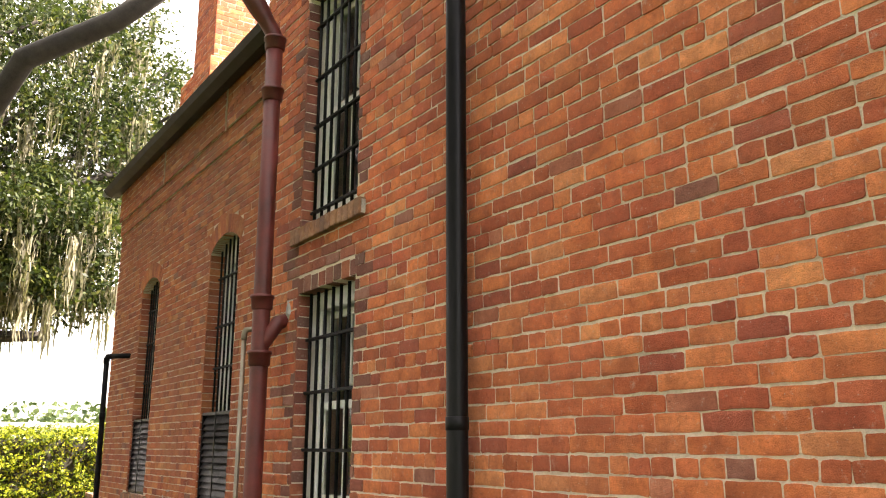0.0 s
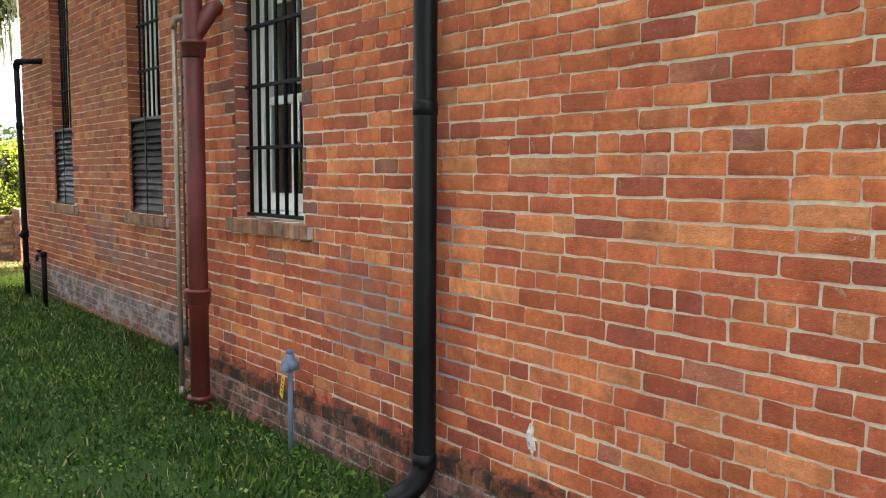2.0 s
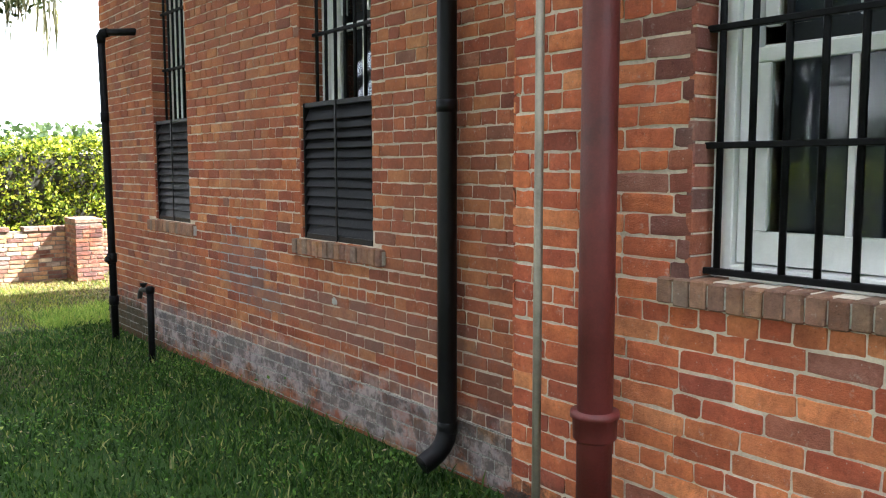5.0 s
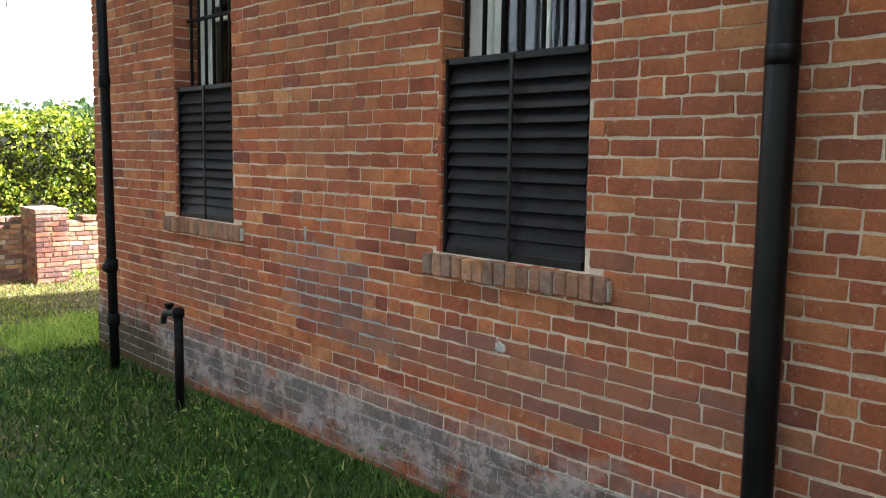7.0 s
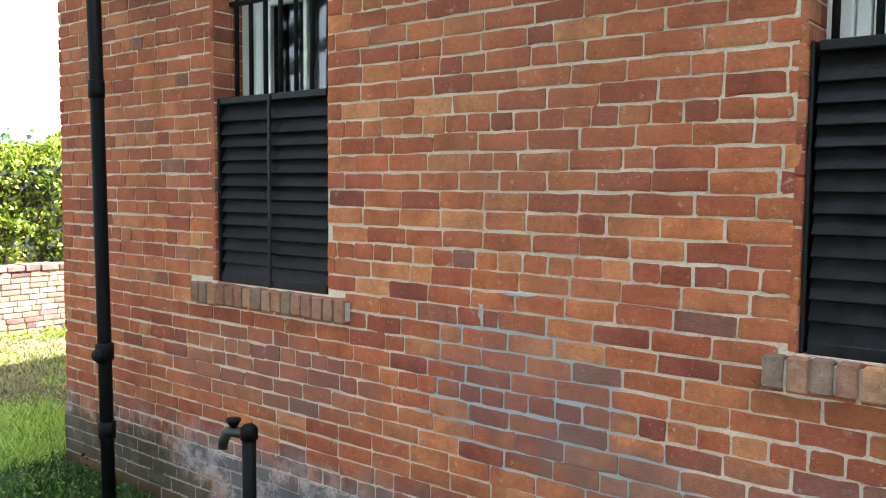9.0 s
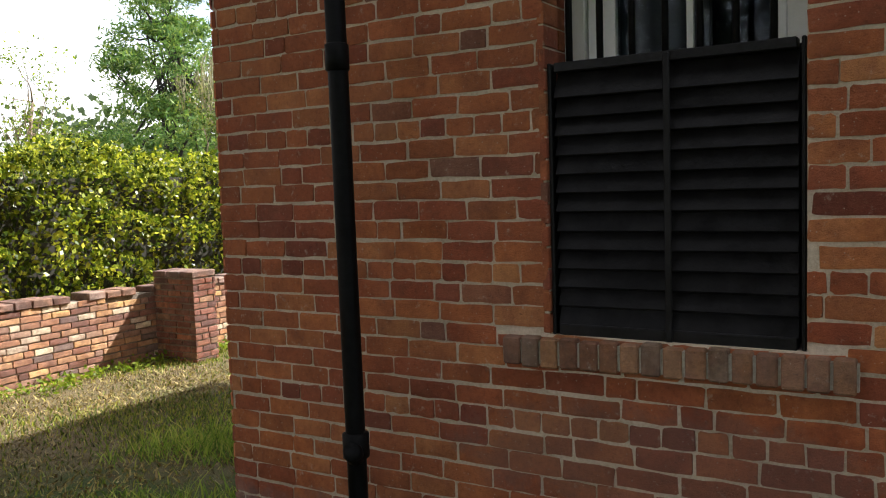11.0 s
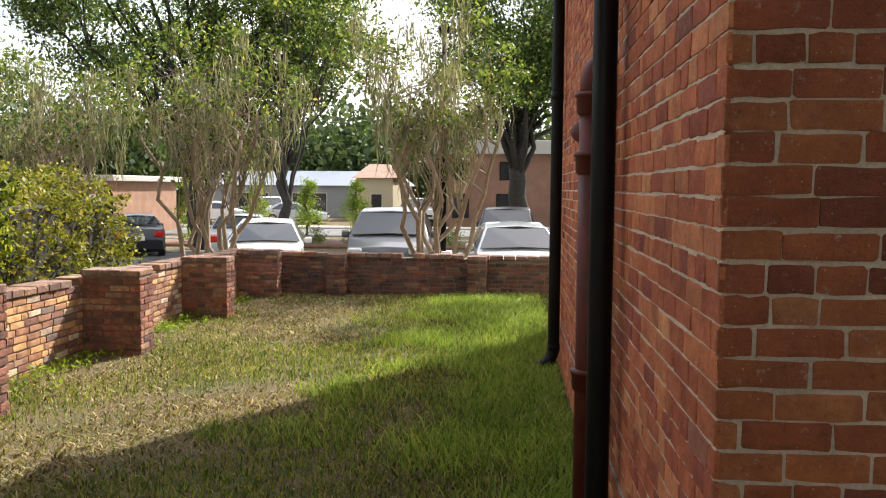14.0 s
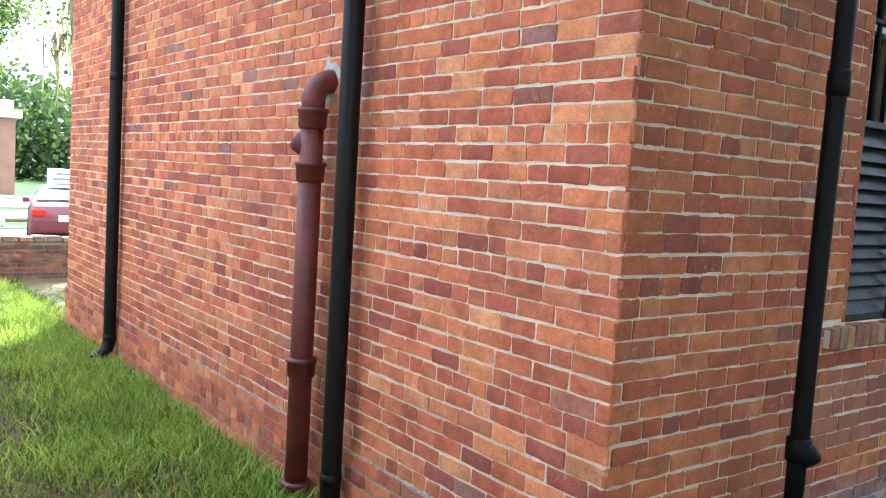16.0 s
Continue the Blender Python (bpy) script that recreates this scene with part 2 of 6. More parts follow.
def mortar_mat(name, light, stain_top=None, patches=()):
    m, nt, b = nodes_of(name)
    pos, xyz = position_of(nt)
    n1 = noise_of(nt, 6.0, 6.0, 0.65, pos)
    n2 = noise_of(nt, 90.0, 4.0, 0.7, pos)
    col = ramp_of(nt, n1, [(0.30, tuple(c * 0.66 for c in light)), (0.55, light), (0.75, tuple(min(1, c * 1.25) for c in light))])
    col = mix_of(nt, 0.25, col, ramp_of(nt, n2, [(0.35, (0.22, 0.18, 0.14)), (0.65, (0.78, 0.72, 0.62))]))
    for py, pz, ry, rz in patches:
        du_ = math_of(nt, "DIVIDE", math_of(nt, "SUBTRACT", xyz[1], py), ry)
        dz_ = math_of(nt, "DIVIDE", math_of(nt, "SUBTRACT", xyz[2], pz), rz)
        d2 = math_of(nt, "ADD", math_of(nt, "MULTIPLY", du_, du_), math_of(nt, "MULTIPLY", dz_, dz_))
        d2 = math_of(nt, "ADD", d2, math_of(nt, "MULTIPLY", math_of(nt, "SUBTRACT", noise_of(nt, 7.0, 5.0, 0.7, pos), 0.5), 1.6))
        col = mix_of(nt, ramp_of(nt, d2, [(0.7, (1, 1, 1)), (1.1, (0, 0, 0))]), col, (0.33, 0.36, 0.37))
    if stain_top is not None:
        edge = math_of(nt, "ADD", xyz[2], math_of(nt, "MULTIPLY", math_of(nt, "SUBTRACT", n1, 0.5), 0.4))
        band = ramp_of(nt, math_of(nt, "SUBTRACT", stain_top + 0.5, edge), [(0.45, (0, 0, 0)), (0.6, (1, 1, 1))])
        col = mix_of(nt, math_of(nt, "MULTIPLY", band, 0.7), col, mix_of(nt, ramp_of(nt, n2, [(0.4, (0, 0, 0)), (0.6, (1, 1, 1))]), (0.05, 0.05, 0.04), (0.38, 0.37, 0.35)))
    nt.links.new(col, b.inputs["Base Color"])
    b.inputs["Roughness"].default_value = 0.95
    b.inputs["Specular IOR Level"].default_value = 0.15
    bump_of(nt, b, mix_of(nt, 0.5, n2, noise_of(nt, 28.0, 5.0, 0.7, pos)), 0.8, 0.008)
    return m


def leaf_mat(name, stops, trans=0.35, gloss=0.45):
    m, nt, b = nodes_of(name)
    g = nt.nodes.new("ShaderNodeNewGeometry")
    col = ramp_of(nt, g.outputs["Random Per Island"], stops)
    wide = noise_of(nt, 1.3, 3.0)
    col = mix_of(nt, 0.5, col, ramp_of(nt, wide, [(0.35, (0.55, 0.6, 0.5)), (0.65, (1.35, 1.3, 1.0))]), "MULTIPLY")
    nt.links.new(col, b.inputs["Base Color"])
    b.inputs["Roughness"].default_value = gloss
    b.inputs["Specular IOR Level"].default_value = 0.22
    tr = nt.nodes.new("ShaderNodeBsdfTranslucent")
    nt.links.new(mix_of(nt, 0.6, col, (1.5, 1.6, 0.55), "MULTIPLY"), tr.inputs["Color"])
    mx = add(nt, "ShaderNodeMixShader", Fac=trans)
    nt.links.new(b.outputs[0], mx.inputs[1])
    nt.links.new(tr.outputs[0], mx.inputs[2])
    nt.links.new(mx.outputs[0], nt.nodes["Material Output"].inputs["Surface"])
    return m


def glass_mat(name, tint=(0.9, 0.95, 0.95), rough=0.02):
    m, nt, b = nodes_of(name)
    b.inputs["Base Color"].default_value = (*tint, 1)
    b.inputs["Transmission Weight"].default_value = 1.0
    b.inputs["Roughness"].default_value = rough
    b.inputs["IOR"].default_value = 1.28
    return m


B_NEAR = brick_mat("orange_brick", [(p, (c[0] * 1.20, c[1] * 1.27, c[2] * 1.3)) for p, c in BRICK_STOPS], patches=((3.55, 0.80, 0.35, 0.22),), mortar=(0.76, 0.64, 0.52), stain_top=0.36, soot=0.8)
# browner wing brick, darkened further to put the west face's shade into its colour
B_REAR = brick_mat("shaded_red_brick", [(p, (c[0] * 0.80, c[1] * 0.92, c[2] * 0.92)) for p, c in BRICK_STOPS], dull=0.28, smear=0.45, patches=((9.05, 0.82, 0.42, 0.26), (8.7, 0.62, 0.3, 0.12), (7.6, 0.62, 1.5, 0.16), (10.4, 0.7, 0.8, 0.2)), mortar=(0.56, 0.48, 0.39), stain_top=0.38, wash=0.32, soot=0.45, moss_from=10.6)
B_NORTH = brick_mat("face_brick", [(p, (c[0] * 1.20, c[1] * 1.44, c[2] * 1.75)) for p, c in BRICK_STOPS], mortar=(0.74, 0.64, 0.53))
B_PLINTH_NEAR = brick_mat("mossy_plinth_brick", [(p, (c[0] * 0.66, c[1] * 0.72, c[2] * 0.8)) for p, c in BRICK_STOPS], stain_top=0.33, soot=0.75, wash=0.2, mortar=(0.40, 0.36, 0.31))
B_PLINTH_REAR = brick_mat("limewashed_plinth_brick", [(p, (c[0] * 0.66, c[1] * 0.9, c[2] * 1.0)) for p, c in BRICK_STOPS], stain_top=0.40, wash=0.55, soot=0.65, wash_foot=-0.02, moss_from=10.7, mortar=(0.36, 0.34, 0.30))
B_SILL = brick_mat("weathered_sill_brick", [(0.0, (0.25, 0.11, 0.055)), (0.3, (0.33, 0.15, 0.07)), (0.6, (0.40, 0.19, 0.09)), (0.85, (0.22, 0.13, 0.08))], stain_top=9.0, soot=0.28, wash=0.10)
B_QUOIN = brick_mat("dark_jamb_brick", [(0.0, (0.17, 0.06, 0.045)), (0.2, (0.28, 0.085, 0.055)), (0.45, (0.36, 0.115, 0.06)), (0.7, (0.16, 0.08, 0.065)), (0.85, (0.24, 0.10, 0.075))])
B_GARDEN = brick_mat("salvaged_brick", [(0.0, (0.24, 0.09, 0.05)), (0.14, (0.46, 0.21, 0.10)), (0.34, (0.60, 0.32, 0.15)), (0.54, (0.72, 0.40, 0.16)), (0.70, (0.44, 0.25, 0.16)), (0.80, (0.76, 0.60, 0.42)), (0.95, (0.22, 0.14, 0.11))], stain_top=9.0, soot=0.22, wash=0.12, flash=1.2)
# garden brick for the end wall: soot, and its shade put into the colours
B_GARDEN_SHADE = brick_mat("shaded_sooty_garden_brick", [(0.0, (0.06, 0.022, 0.016)), (0.2, (0.15, 0.042, 0.026)), (0.45, (0.23, 0.066, 0.034)), (0.7, (0.10, 0.04, 0.03)), (0.88, (0.32, 0.15, 0.09))], stain_top=9.0, soot=0.5, wash=0.1)
B_COPING = brick_mat("sooty_coping_brick", [(0.0, (0.24, 0.12, 0.08)), (0.4, (0.38, 0.20, 0.12)), (0.75, (0.30, 0.19, 0.14))], stain_top=9.0, soot=0.45, wash=0.15)
B_CRUST = brick_mat("black_crusted_brick", [(p, (c[0] * 0.4, c[1] * 0.5, c[2] * 0.55)) for p, c in BRICK_STOPS], stain_top=9.0, soot=0.9, smear=0.15)
B_PIER = brick_mat("red_pier_brick", [(0.0, (0.16, 0.05, 0.032)), (0.2, (0.34, 0.11, 0.06)), (0.5, (0.42, 0.15, 0.075)), (0.75, (0.28, 0.10, 0.06)), (0.9, (0.50, 0.27, 0.14))], stain_top=9.0, soot=0.4, wash=0.12)
MORTAR = mortar_mat("lime_mortar", (0.74, 0.62, 0.50), patches=((3.55, 0.80, 0.5, 0.3), (2.95, 0.95, 0.2, 0.5)))
# darker lime than MORTAR, with the west face's shade in it
MORTAR_REAR = mortar_mat("shaded_grey_lime_mortar", (0.58, 0.465, 0.36), patches=((9.05, 0.82, 0.5, 0.32), (8.7, 0.62, 0.35, 0.15)))
MORTAR_BASE = mortar_mat("stained_mortar", (0.40, 0.36, 0.31), 0.35)
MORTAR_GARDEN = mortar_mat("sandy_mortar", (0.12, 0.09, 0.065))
CEMENT = simple_mat("cement_patch", (0.34, 0.33, 0.31), 0.92, var=0.35, scale=14, bump=0.6)
BLACK_PVC = simple_mat("black_pipe", (0.0045, 0.0045, 0.0055), 0.42, var=0.3, scale=5, bump=0.05, spec=0.16)
BLACK_IRON = simple_mat("black_painted_iron", (0.0035, 0.0035, 0.004), 0.5, var=0.4, scale=20, bump=0.25, spec=0.08)
LOUVER_PAINT = simple_mat("black_louver_paint", (0.0062, 0.0056, 0.0066), 0.4, var=0.6, scale=14, bump=0.5, fine=60.0, spec=0.13)
RED_PAINT = simple_mat("oxblood_painted_cast_iron", (0.10, 0.014, 0.011), 0.55, var=0.45, scale=7, bump=0.35)
GALV = simple_mat("weathered_galvanized_steel", (0.24, 0.21, 0.16), 0.5, metal=0.5, var=0.3, scale=12, bump=0.15)
VALVE_PAINT = simple_mat("faded_blue_paint", (0.10, 0.14, 0.21), 0.55, var=0.35, scale=20, bump=0.2)
TAG_YELLOW = simple_mat("yellow_tag", (0.72, 0.46, 0.02), 0.5, var=0.15, bump=0)
DARK_INK = simple_mat("black_print", (0.03, 0.03, 0.03), 0.6, bump=0)
WHITE_WOOD = simple_mat("chalky_white_wood", (0.70, 0.69, 0.67), 0.6, var=0.12, scale=6, bump=0.2)
# near-black surface in place of an unlit room
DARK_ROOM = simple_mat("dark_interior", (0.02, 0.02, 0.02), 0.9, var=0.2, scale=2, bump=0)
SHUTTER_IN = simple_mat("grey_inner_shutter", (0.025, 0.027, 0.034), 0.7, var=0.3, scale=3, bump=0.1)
PANE = glass_mat("window_glass")
GUTTER = simple_mat("dark_bronze_gutter", (0.008, 0.007, 0.006), 0.7, var=0.3, scale=6, bump=0.05)
ROOF = simple_mat("grey_roofing", (0.10, 0.10, 0.10), 0.85, var=0.3, scale=3, bump=0.4)
WOOD_GREY = simple_mat("grey_wood", (0.20, 0.17, 0.14), 0.8, var=0.3, scale=5, bump=0.3)


# ---- helpers of this scene ----
def link_mesh(name, bm, material, parent=None, label=""):
    me = bpy.data.meshes.new(name)
    bm.normal_update()
    bm.to_mesh(me)
    bm.free()
    me.materials.append(material)
    ob = new(name, me)
    if parent is not None:
        ob.parent = parent
    if label:
        ob["label"] = label
    return ob


def part(name, bm, material, parent, label=""):
    return link_mesh(name, bm, material, parent, label)


def thing(name, at, label, category, group="", kind=""):
    e = new(name)
    e.empty_display_size = 0.1
    e.matrix_world = at if isinstance(at, Matrix) else Matrix.Translation(at)
    return tagged(e, label, category, group, kind)


def smooth(ob):
    me = ob.data
    me.polygons.foreach_set("use_smooth", [True] * len(me.polygons))
    return ob


def raw(name, verts, faces, material, parent=None):
    me = bpy.data.meshes.new(name)
    me.from_pydata(verts, [], faces)
    me.materials.append(material)
    ob = new(name, me)
    if parent is not None:
        ob.parent = parent
    return ob


def box(bm, x0, x1, y0, y1, z0, z1, bevel=0.0, m=None):
    r = bmesh.ops.create_cube(bm, size=1.0)
    vs = r["verts"]
    for v in vs:
        v.co = Vector(((x0 + x1) / 2 + v.co.x * (x1 - x0), (y0 + y1) / 2 + v.co.y * (y1 - y0), (z0 + z1) / 2 + v.co.z * (z1 - z0)))
    if bevel:
        es = {e for v in vs for e in v.link_edges}
        vs = list({v for f in bmesh.ops.bevel(bm, geom=list(es), offset=bevel, segments=1, affect="EDGES")["faces"] for v in f.verts} | {v for v in vs if v.is_valid})
    if m is not None:
        bmesh.ops.transform(bm, matrix=m, verts=[v for v in vs if v.is_valid])
    return bm


def new_box(*a, **k):
    return box(bmesh.new(), *a, **k)


def tube(bm, points, radii, sides=12, caps=True, wob=0.0):
    """A tube along points, with a radius at each."""
    pts = [Vector(p) for p in points]
    if isinstance(radii, (int, float)):
        radii = [radii] * len(pts)
    rings = []
    side = None
    for i, p in enumerate(pts):
        d = (pts[min(i + 1, len(pts) - 1)] - pts[max(i - 1, 0)]).normalized()
        if side is None:
            side = d.cross(Vector((0, 0, 1)) if abs(d.z) < 0.9 else Vector((0, 1, 0))).normalized()
        side = (side - d * side.dot(d)).normalized()
        up = d.cross(side)
        ring = []
        for k in range(sides):
            a = 2 * math.pi * k / sides
            r = radii[i] * (1 + wob * (random.random() - 0.5))
            ring.append(bm.verts.new(p + (side * math.cos(a) + up * math.sin(a)) * r))
        rings.append(ring)
    for a, b in zip(rings, rings[1:]):
        for k in range(sides):
            bm.faces.new((a[k], a[(k + 1) % sides], b[(k + 1) % sides], b[k]))
    if caps:
        bm.faces.new(list(reversed(rings[0])))
        bm.faces.new(rings[-1])
    return bm


def arc(centre, start, axis, degrees, n=8):
    """Points of an arc round centre, from start, turning about axis."""
    c, s = Vector(centre), Vector(start) - Vector(centre)
    return [c + Matrix.Rotation(radians(degrees * i / n), 3, Vector(axis)) @ s for i in range(n + 1)]


def ground_z(x, y):
    base = 0.03 - 0.012 * min(max(y - 3, 0), 14) - 0.007 * min(max(x - 4, 0), 9)
    def step(v, a, b):
        t = min(max((v - a) / (b - a), 0), 1)
        return t * t * (3 - 2 * t)
    drop = max(step(x, 13.9, 18.0), step(y, 20.0, 27.0))
    far = max(step(x, 24.0, 32.0), step(y, 30.0, 40.0))
    return base - 0.62 * drop - 0.25 * far


# ---- building: brickwork ----
COURSE, STRETCH, HEAD, JOINT = 0.0695, 0.200, 0.102, 0.0066
XN, XR, YN, Y_STEP, X_END = 2.15, 2.60, 12.165, 5.685, 9.80
Z_BOT, Z_WING, Z_TALL = -0.45, 5.22, 7.6
SINGLE = collections.defaultdict(list)


class Opening:
    """A hole in a wall between u0 and u1 from z0 to z1, with a segmental arch of that rise above z1."""
    def __init__(self, u0, u1, z0, z1, rise=0.0, ring=0.0):
        self.u0, self.u1, self.z0, self.z1, self.rise, self.ring = u0, u1, z0, z1, rise, ring
        half = (u1 - u0) / 2
        self.mid = (u0 + u1) / 2
        if rise:
            self.rad = (half * half + rise * rise) / (2 * rise)
            self.cz = z1 + rise - self.rad
    def span(self, z, outer=False):
        if not self.rise:
            return (self.u0, self.u1) if self.z0 < z < self.z1 + (self.ring if outer else 0) else None
        if z <= self.z0:
            return None
        if z < self.z1:
            return (self.u0, self.u1)
        r = self.rad + (self.ring if outer else 0)
        d = r * r - (z - self.cz) ** 2
        if d <= 0:
            return None
        h = math.sqrt(d)
        if not outer:
            h = min(h, (self.u1 - self.u0) / 2)
        else:
            h = min(h, (self.u1 - self.u0) / 2 + self.ring * 0.55)
        return (self.mid - h, self.mid + h)


def brick_verts(w, h, proud, rng, back=0.006, jit=0.0036):
    """A brick with worn corners and wavy arrises: three rings of twelve points from the bed to the face."""
    cut = [min(rng.uniform(0.002, 0.009), w * 0.2, h * 0.2) for _ in range(4)]
    p, q = rng.uniform(0.25, 0.4), rng.uniform(0.6, 0.75)
    ring = [(0, cut[0] * 0.7), (cut[0], 0), (w * p, 0), (w * q, 0), (w - cut[1], 0), (w, cut[1] * 0.7),
            (w, h - cut[2] * 0.7), (w - cut[2], h), (w * q, h), (w * p, h), (cut[3], h), (0, h - cut[3] * 0.7)]
    ring = [(u + rng.uniform(-jit, jit) * 0.7, z + rng.uniform(-jit, jit) * 0.8) for u, z in ring]
    tu, tz = rng.uniform(-0.0012, 0.0012), rng.uniform(-0.0008, 0.0008)
    vs = []
    for n, ins in ((-back, 0.0), (proud - 0.001, 0.0012), (proud, min(0.012, h * 0.3))):
        for u, z in ring:
            su = 1 - 2 * ins / w
            vs.append((w / 2 + (u - w / 2) * su, n + (tu * (2 * u / w - 1) + tz * (2 * z / h - 1) if ins else 0), z + (ins if z < h / 2 else -ins)))
    return vs


BRICK_FACES = [(k * 12 + i, k * 12 + (i + 1) % 12, k * 12 + 12 + (i + 1) % 12, k * 12 + 12 + i) for k in (0, 1) for i in range(12)] + [tuple(range(24, 36))]


def mark_rims(me, ends=()):
    """rim: 1 along the arris of each brick, falling to 0 on its face; ends: (first, last) brick of a course at a free corner."""
    n = len(me.vertices) // 36
    rim = np.tile(np.repeat([1.0, 0.0], [24, 12]), (n, 1)).reshape(n, 3, 12)
    for i, (lo, hi) in enumerate(ends):
        if lo:
            rim[i, :, [0, 11]] = 0.0
        if hi:
            rim[i, :, [5, 6]] = 0.0
    me.attributes.new("rim", "FLOAT", "POINT").data.foreach_set("value", rim.ravel())


def lay(u0, u1, z0, z1, openings, rng, phase=0, course=COURSE, stretch=STRETCH, header_every=7, joint=JOINT):
    """The bricks of a wall face: (u, z, width, height, whole)."""
    out = []
    row = 0
    z = z0
    while z < z1 - 0.02:
        h = min(course, z1 - z) - joint
        zm = z + h / 2
        heads = header_every and (row + phase) % header_every == 0
        length = HEAD if heads else stretch
        u = u0 - (0 if row % 2 else length / 2) - (rng.uniform(0, 0.03) if not heads else 0)
        first = True
        holes = [s for s in (o.span(zm, True) for o in openings) if s]
        while u < u1 - 0.01:
            w = length + (rng.uniform(-0.016, 0.013) if not heads else rng.uniform(-0.008, 0.007))
            if not heads and rng.random() < 0.10:
                w = HEAD
            a, b = max(u, u0), min(u + w, u1)
            segs = [(a, b)]
            for s0, s1 in holes:
                nxt = []
                for p, q in segs:
                    if q <= s0 or p >= s1:
                        nxt.append((p, q))
                    else:
                        if p < s0:
                            nxt.append((p, s0))
                        if q > s1:
                            nxt.append((s1, q))
                segs = nxt
            for p, q in segs:
                full = abs((q - p) - w) < 1e-6
                gap_r = 0.0 if abs(q - u1) < 1e-6 or any(abs(q - s[0]) < 1e-6 for s in holes) else joint
                hh = h
                for o in openings:
                    if z < o.z0 < z + h and p < o.u1 and q > o.u0:
                        hh = o.z0 - z - 0.004
                if q - p - gap_r > 0.025 and hh > 0.015:
                    sway = 0.004 * noise.noise(Vector((p * 0.9, row * 0.35, u0))) + rng.uniform(-0.002, 0.002)
                    out.append((p, z + sway, q - p - gap_r, hh + rng.uniform(-0.003, 0.002), full))
            u += w
        z += course
        row += 1
    return out


def place_bricks(parent, name, origin, du, dn, bricks, material, rng, proud=0.0046, pick=None, limit=290, jit=0.0038):
    """Bricks on a wall face: those inside pick (u0, u1, z0, z1) as single pieces, the rest joined."""
    o, du, dn = Vector(origin), Vector(du), Vector(dn)
    verts, faces, ends = [], [], []
    singles = []
    first, last = min(k[0] for k in bricks), max(k[0] + k[2] for k in bricks)
    for u, z, w, h, full in bricks:
        if pick and full and len(singles) < limit and pick[0] < u < pick[1] and pick[2] < z < pick[3]:
            singles.append((u, z, w, h))
            continue
        k = len(verts)
        ends.append((u < first + 0.004, u + w > last - 0.004))
        p = proud + rng.uniform(-0.0015, 0.002)
        for a, n, c in brick_verts(w, h, p, rng, jit=jit):
            q = o + du * (u + a) + dn * n
            verts.append((q.x, q.y, q.z + z + c))
        faces += [tuple(i + k for i in f) for f in BRICK_FACES]
    if du.cross(Vector((0, 0, 1))).dot(dn) < 0:
        faces = [tuple(reversed(f)) for f in faces]
    if verts:
        ob = raw(name, verts, faces, material, parent)
        mark_rims(ob.data, ends)
        tagged(ob, kind="stuff")
    SINGLE[id(material)].append((parent, origin, du, dn, singles, material, proud))


def lay_singles(rng):
    """The single bricks, as objects that share a few meshes."""
    pools = {}
    for groups in SINGLE.values():
        for parent, origin, du, dn, singles, material, proud in groups:
            flip = du.cross(Vector((0, 0, 1))).dot(dn) < 0
            for u, z, w, h in singles:
                kind = (id(material), round(w / 0.006), round(h / 0.002), flip, rng.randrange(3))
                if kind not in pools:
                    vs = brick_verts(round(w / 0.006) * 0.006, round(h / 0.002) * 0.002, proud, rng)
                    fs = [tuple(reversed(f)) for f in BRICK_FACES] if flip else BRICK_FACES
                    me = bpy.data.meshes.new("brick")
                    me.from_pydata(vs, [], fs)
                    mark_rims(me)
                    me.materials.append(material)
                    pools[kind] = me
                ob = new("brick", pools[kind])
                ob.parent = parent
                m = Matrix.Identity(4)
                p = Vector(origin) + du * u
                m.col[0][:3], m.col[1][:3], m.col[2][:3] = du, dn, Vector((0, 0, 1))
                m.col[3][:3] = (p.x, p.y, p.z + z)
                ob.matrix_world = m


def wall_core(name, origin, du, dn, u0, u1, z0, z1, openings, material, depth=0.34, label=""):
    """The mortar-faced body of a wall, cut through at its openings."""
    bm = bmesh.new()
    o, du, dn = Vector(origin), Vector(du), Vector(dn)
    cuts = sorted({z0, z1, *[c for q in openings for c in (q.z0, q.z1, *([q.z1 + q.rise * i / 8 for i in range(1, 9)] if q.rise else []))]})
    for za, zb in zip(cuts, cuts[1:]):
        zm = (za + zb) / 2
        edges = [u0]
        for s in sorted(s for s in (q.span(zm) for q in openings) if s):
            edges += [s[0], s[1]]
        edges.append(u1)
        for a, b in zip(edges[::2], edges[1::2]):
            if b - a < 0.005:
                continue
            cs = []
            for n in (0.0, -depth):
                for u, z in ((a, za), (b, za), (b, zb), (a, zb)):
                    q = o + du * u + dn * n
                    cs.append(bm.verts.new((q.x, q.y, q.z + z)))
            for f in ((0, 1, 2, 3), (7, 6, 5, 4), (0, 4, 5, 1), (1, 5, 6, 2), (2, 6, 7, 3), (3, 7, 4, 0)):
                bm.faces.new([cs[i] for i in f])
    bmesh.ops.recalc_face_normals(bm, faces=bm.faces)
    return tagged(link_mesh(name, bm, material), label, "wall", kind="structure")


rng = random.Random(7)
PLINTH_Z = 0.275
# openings, u along +y for the west faces
WIN_A = Opening(4.115, 4.90, 1.19, 2.59, ring=0.105)
WIN_UP = Opening(4.115, 4.90, 3.02, 4.72, ring=0.105)
WIN_B = Opening(7.32, 8.13, 1.085, 3.53, rise=0.13, ring=0.19)
WIN_C = Opening(9.985, 10.745, 1.085, 3.53, rise=0.12, ring=0.19)

near_bricks = lay(-4.0, Y_STEP + 0.006, PLINTH_Z, Z_TALL, [WIN_A, WIN_UP], rng, 3)
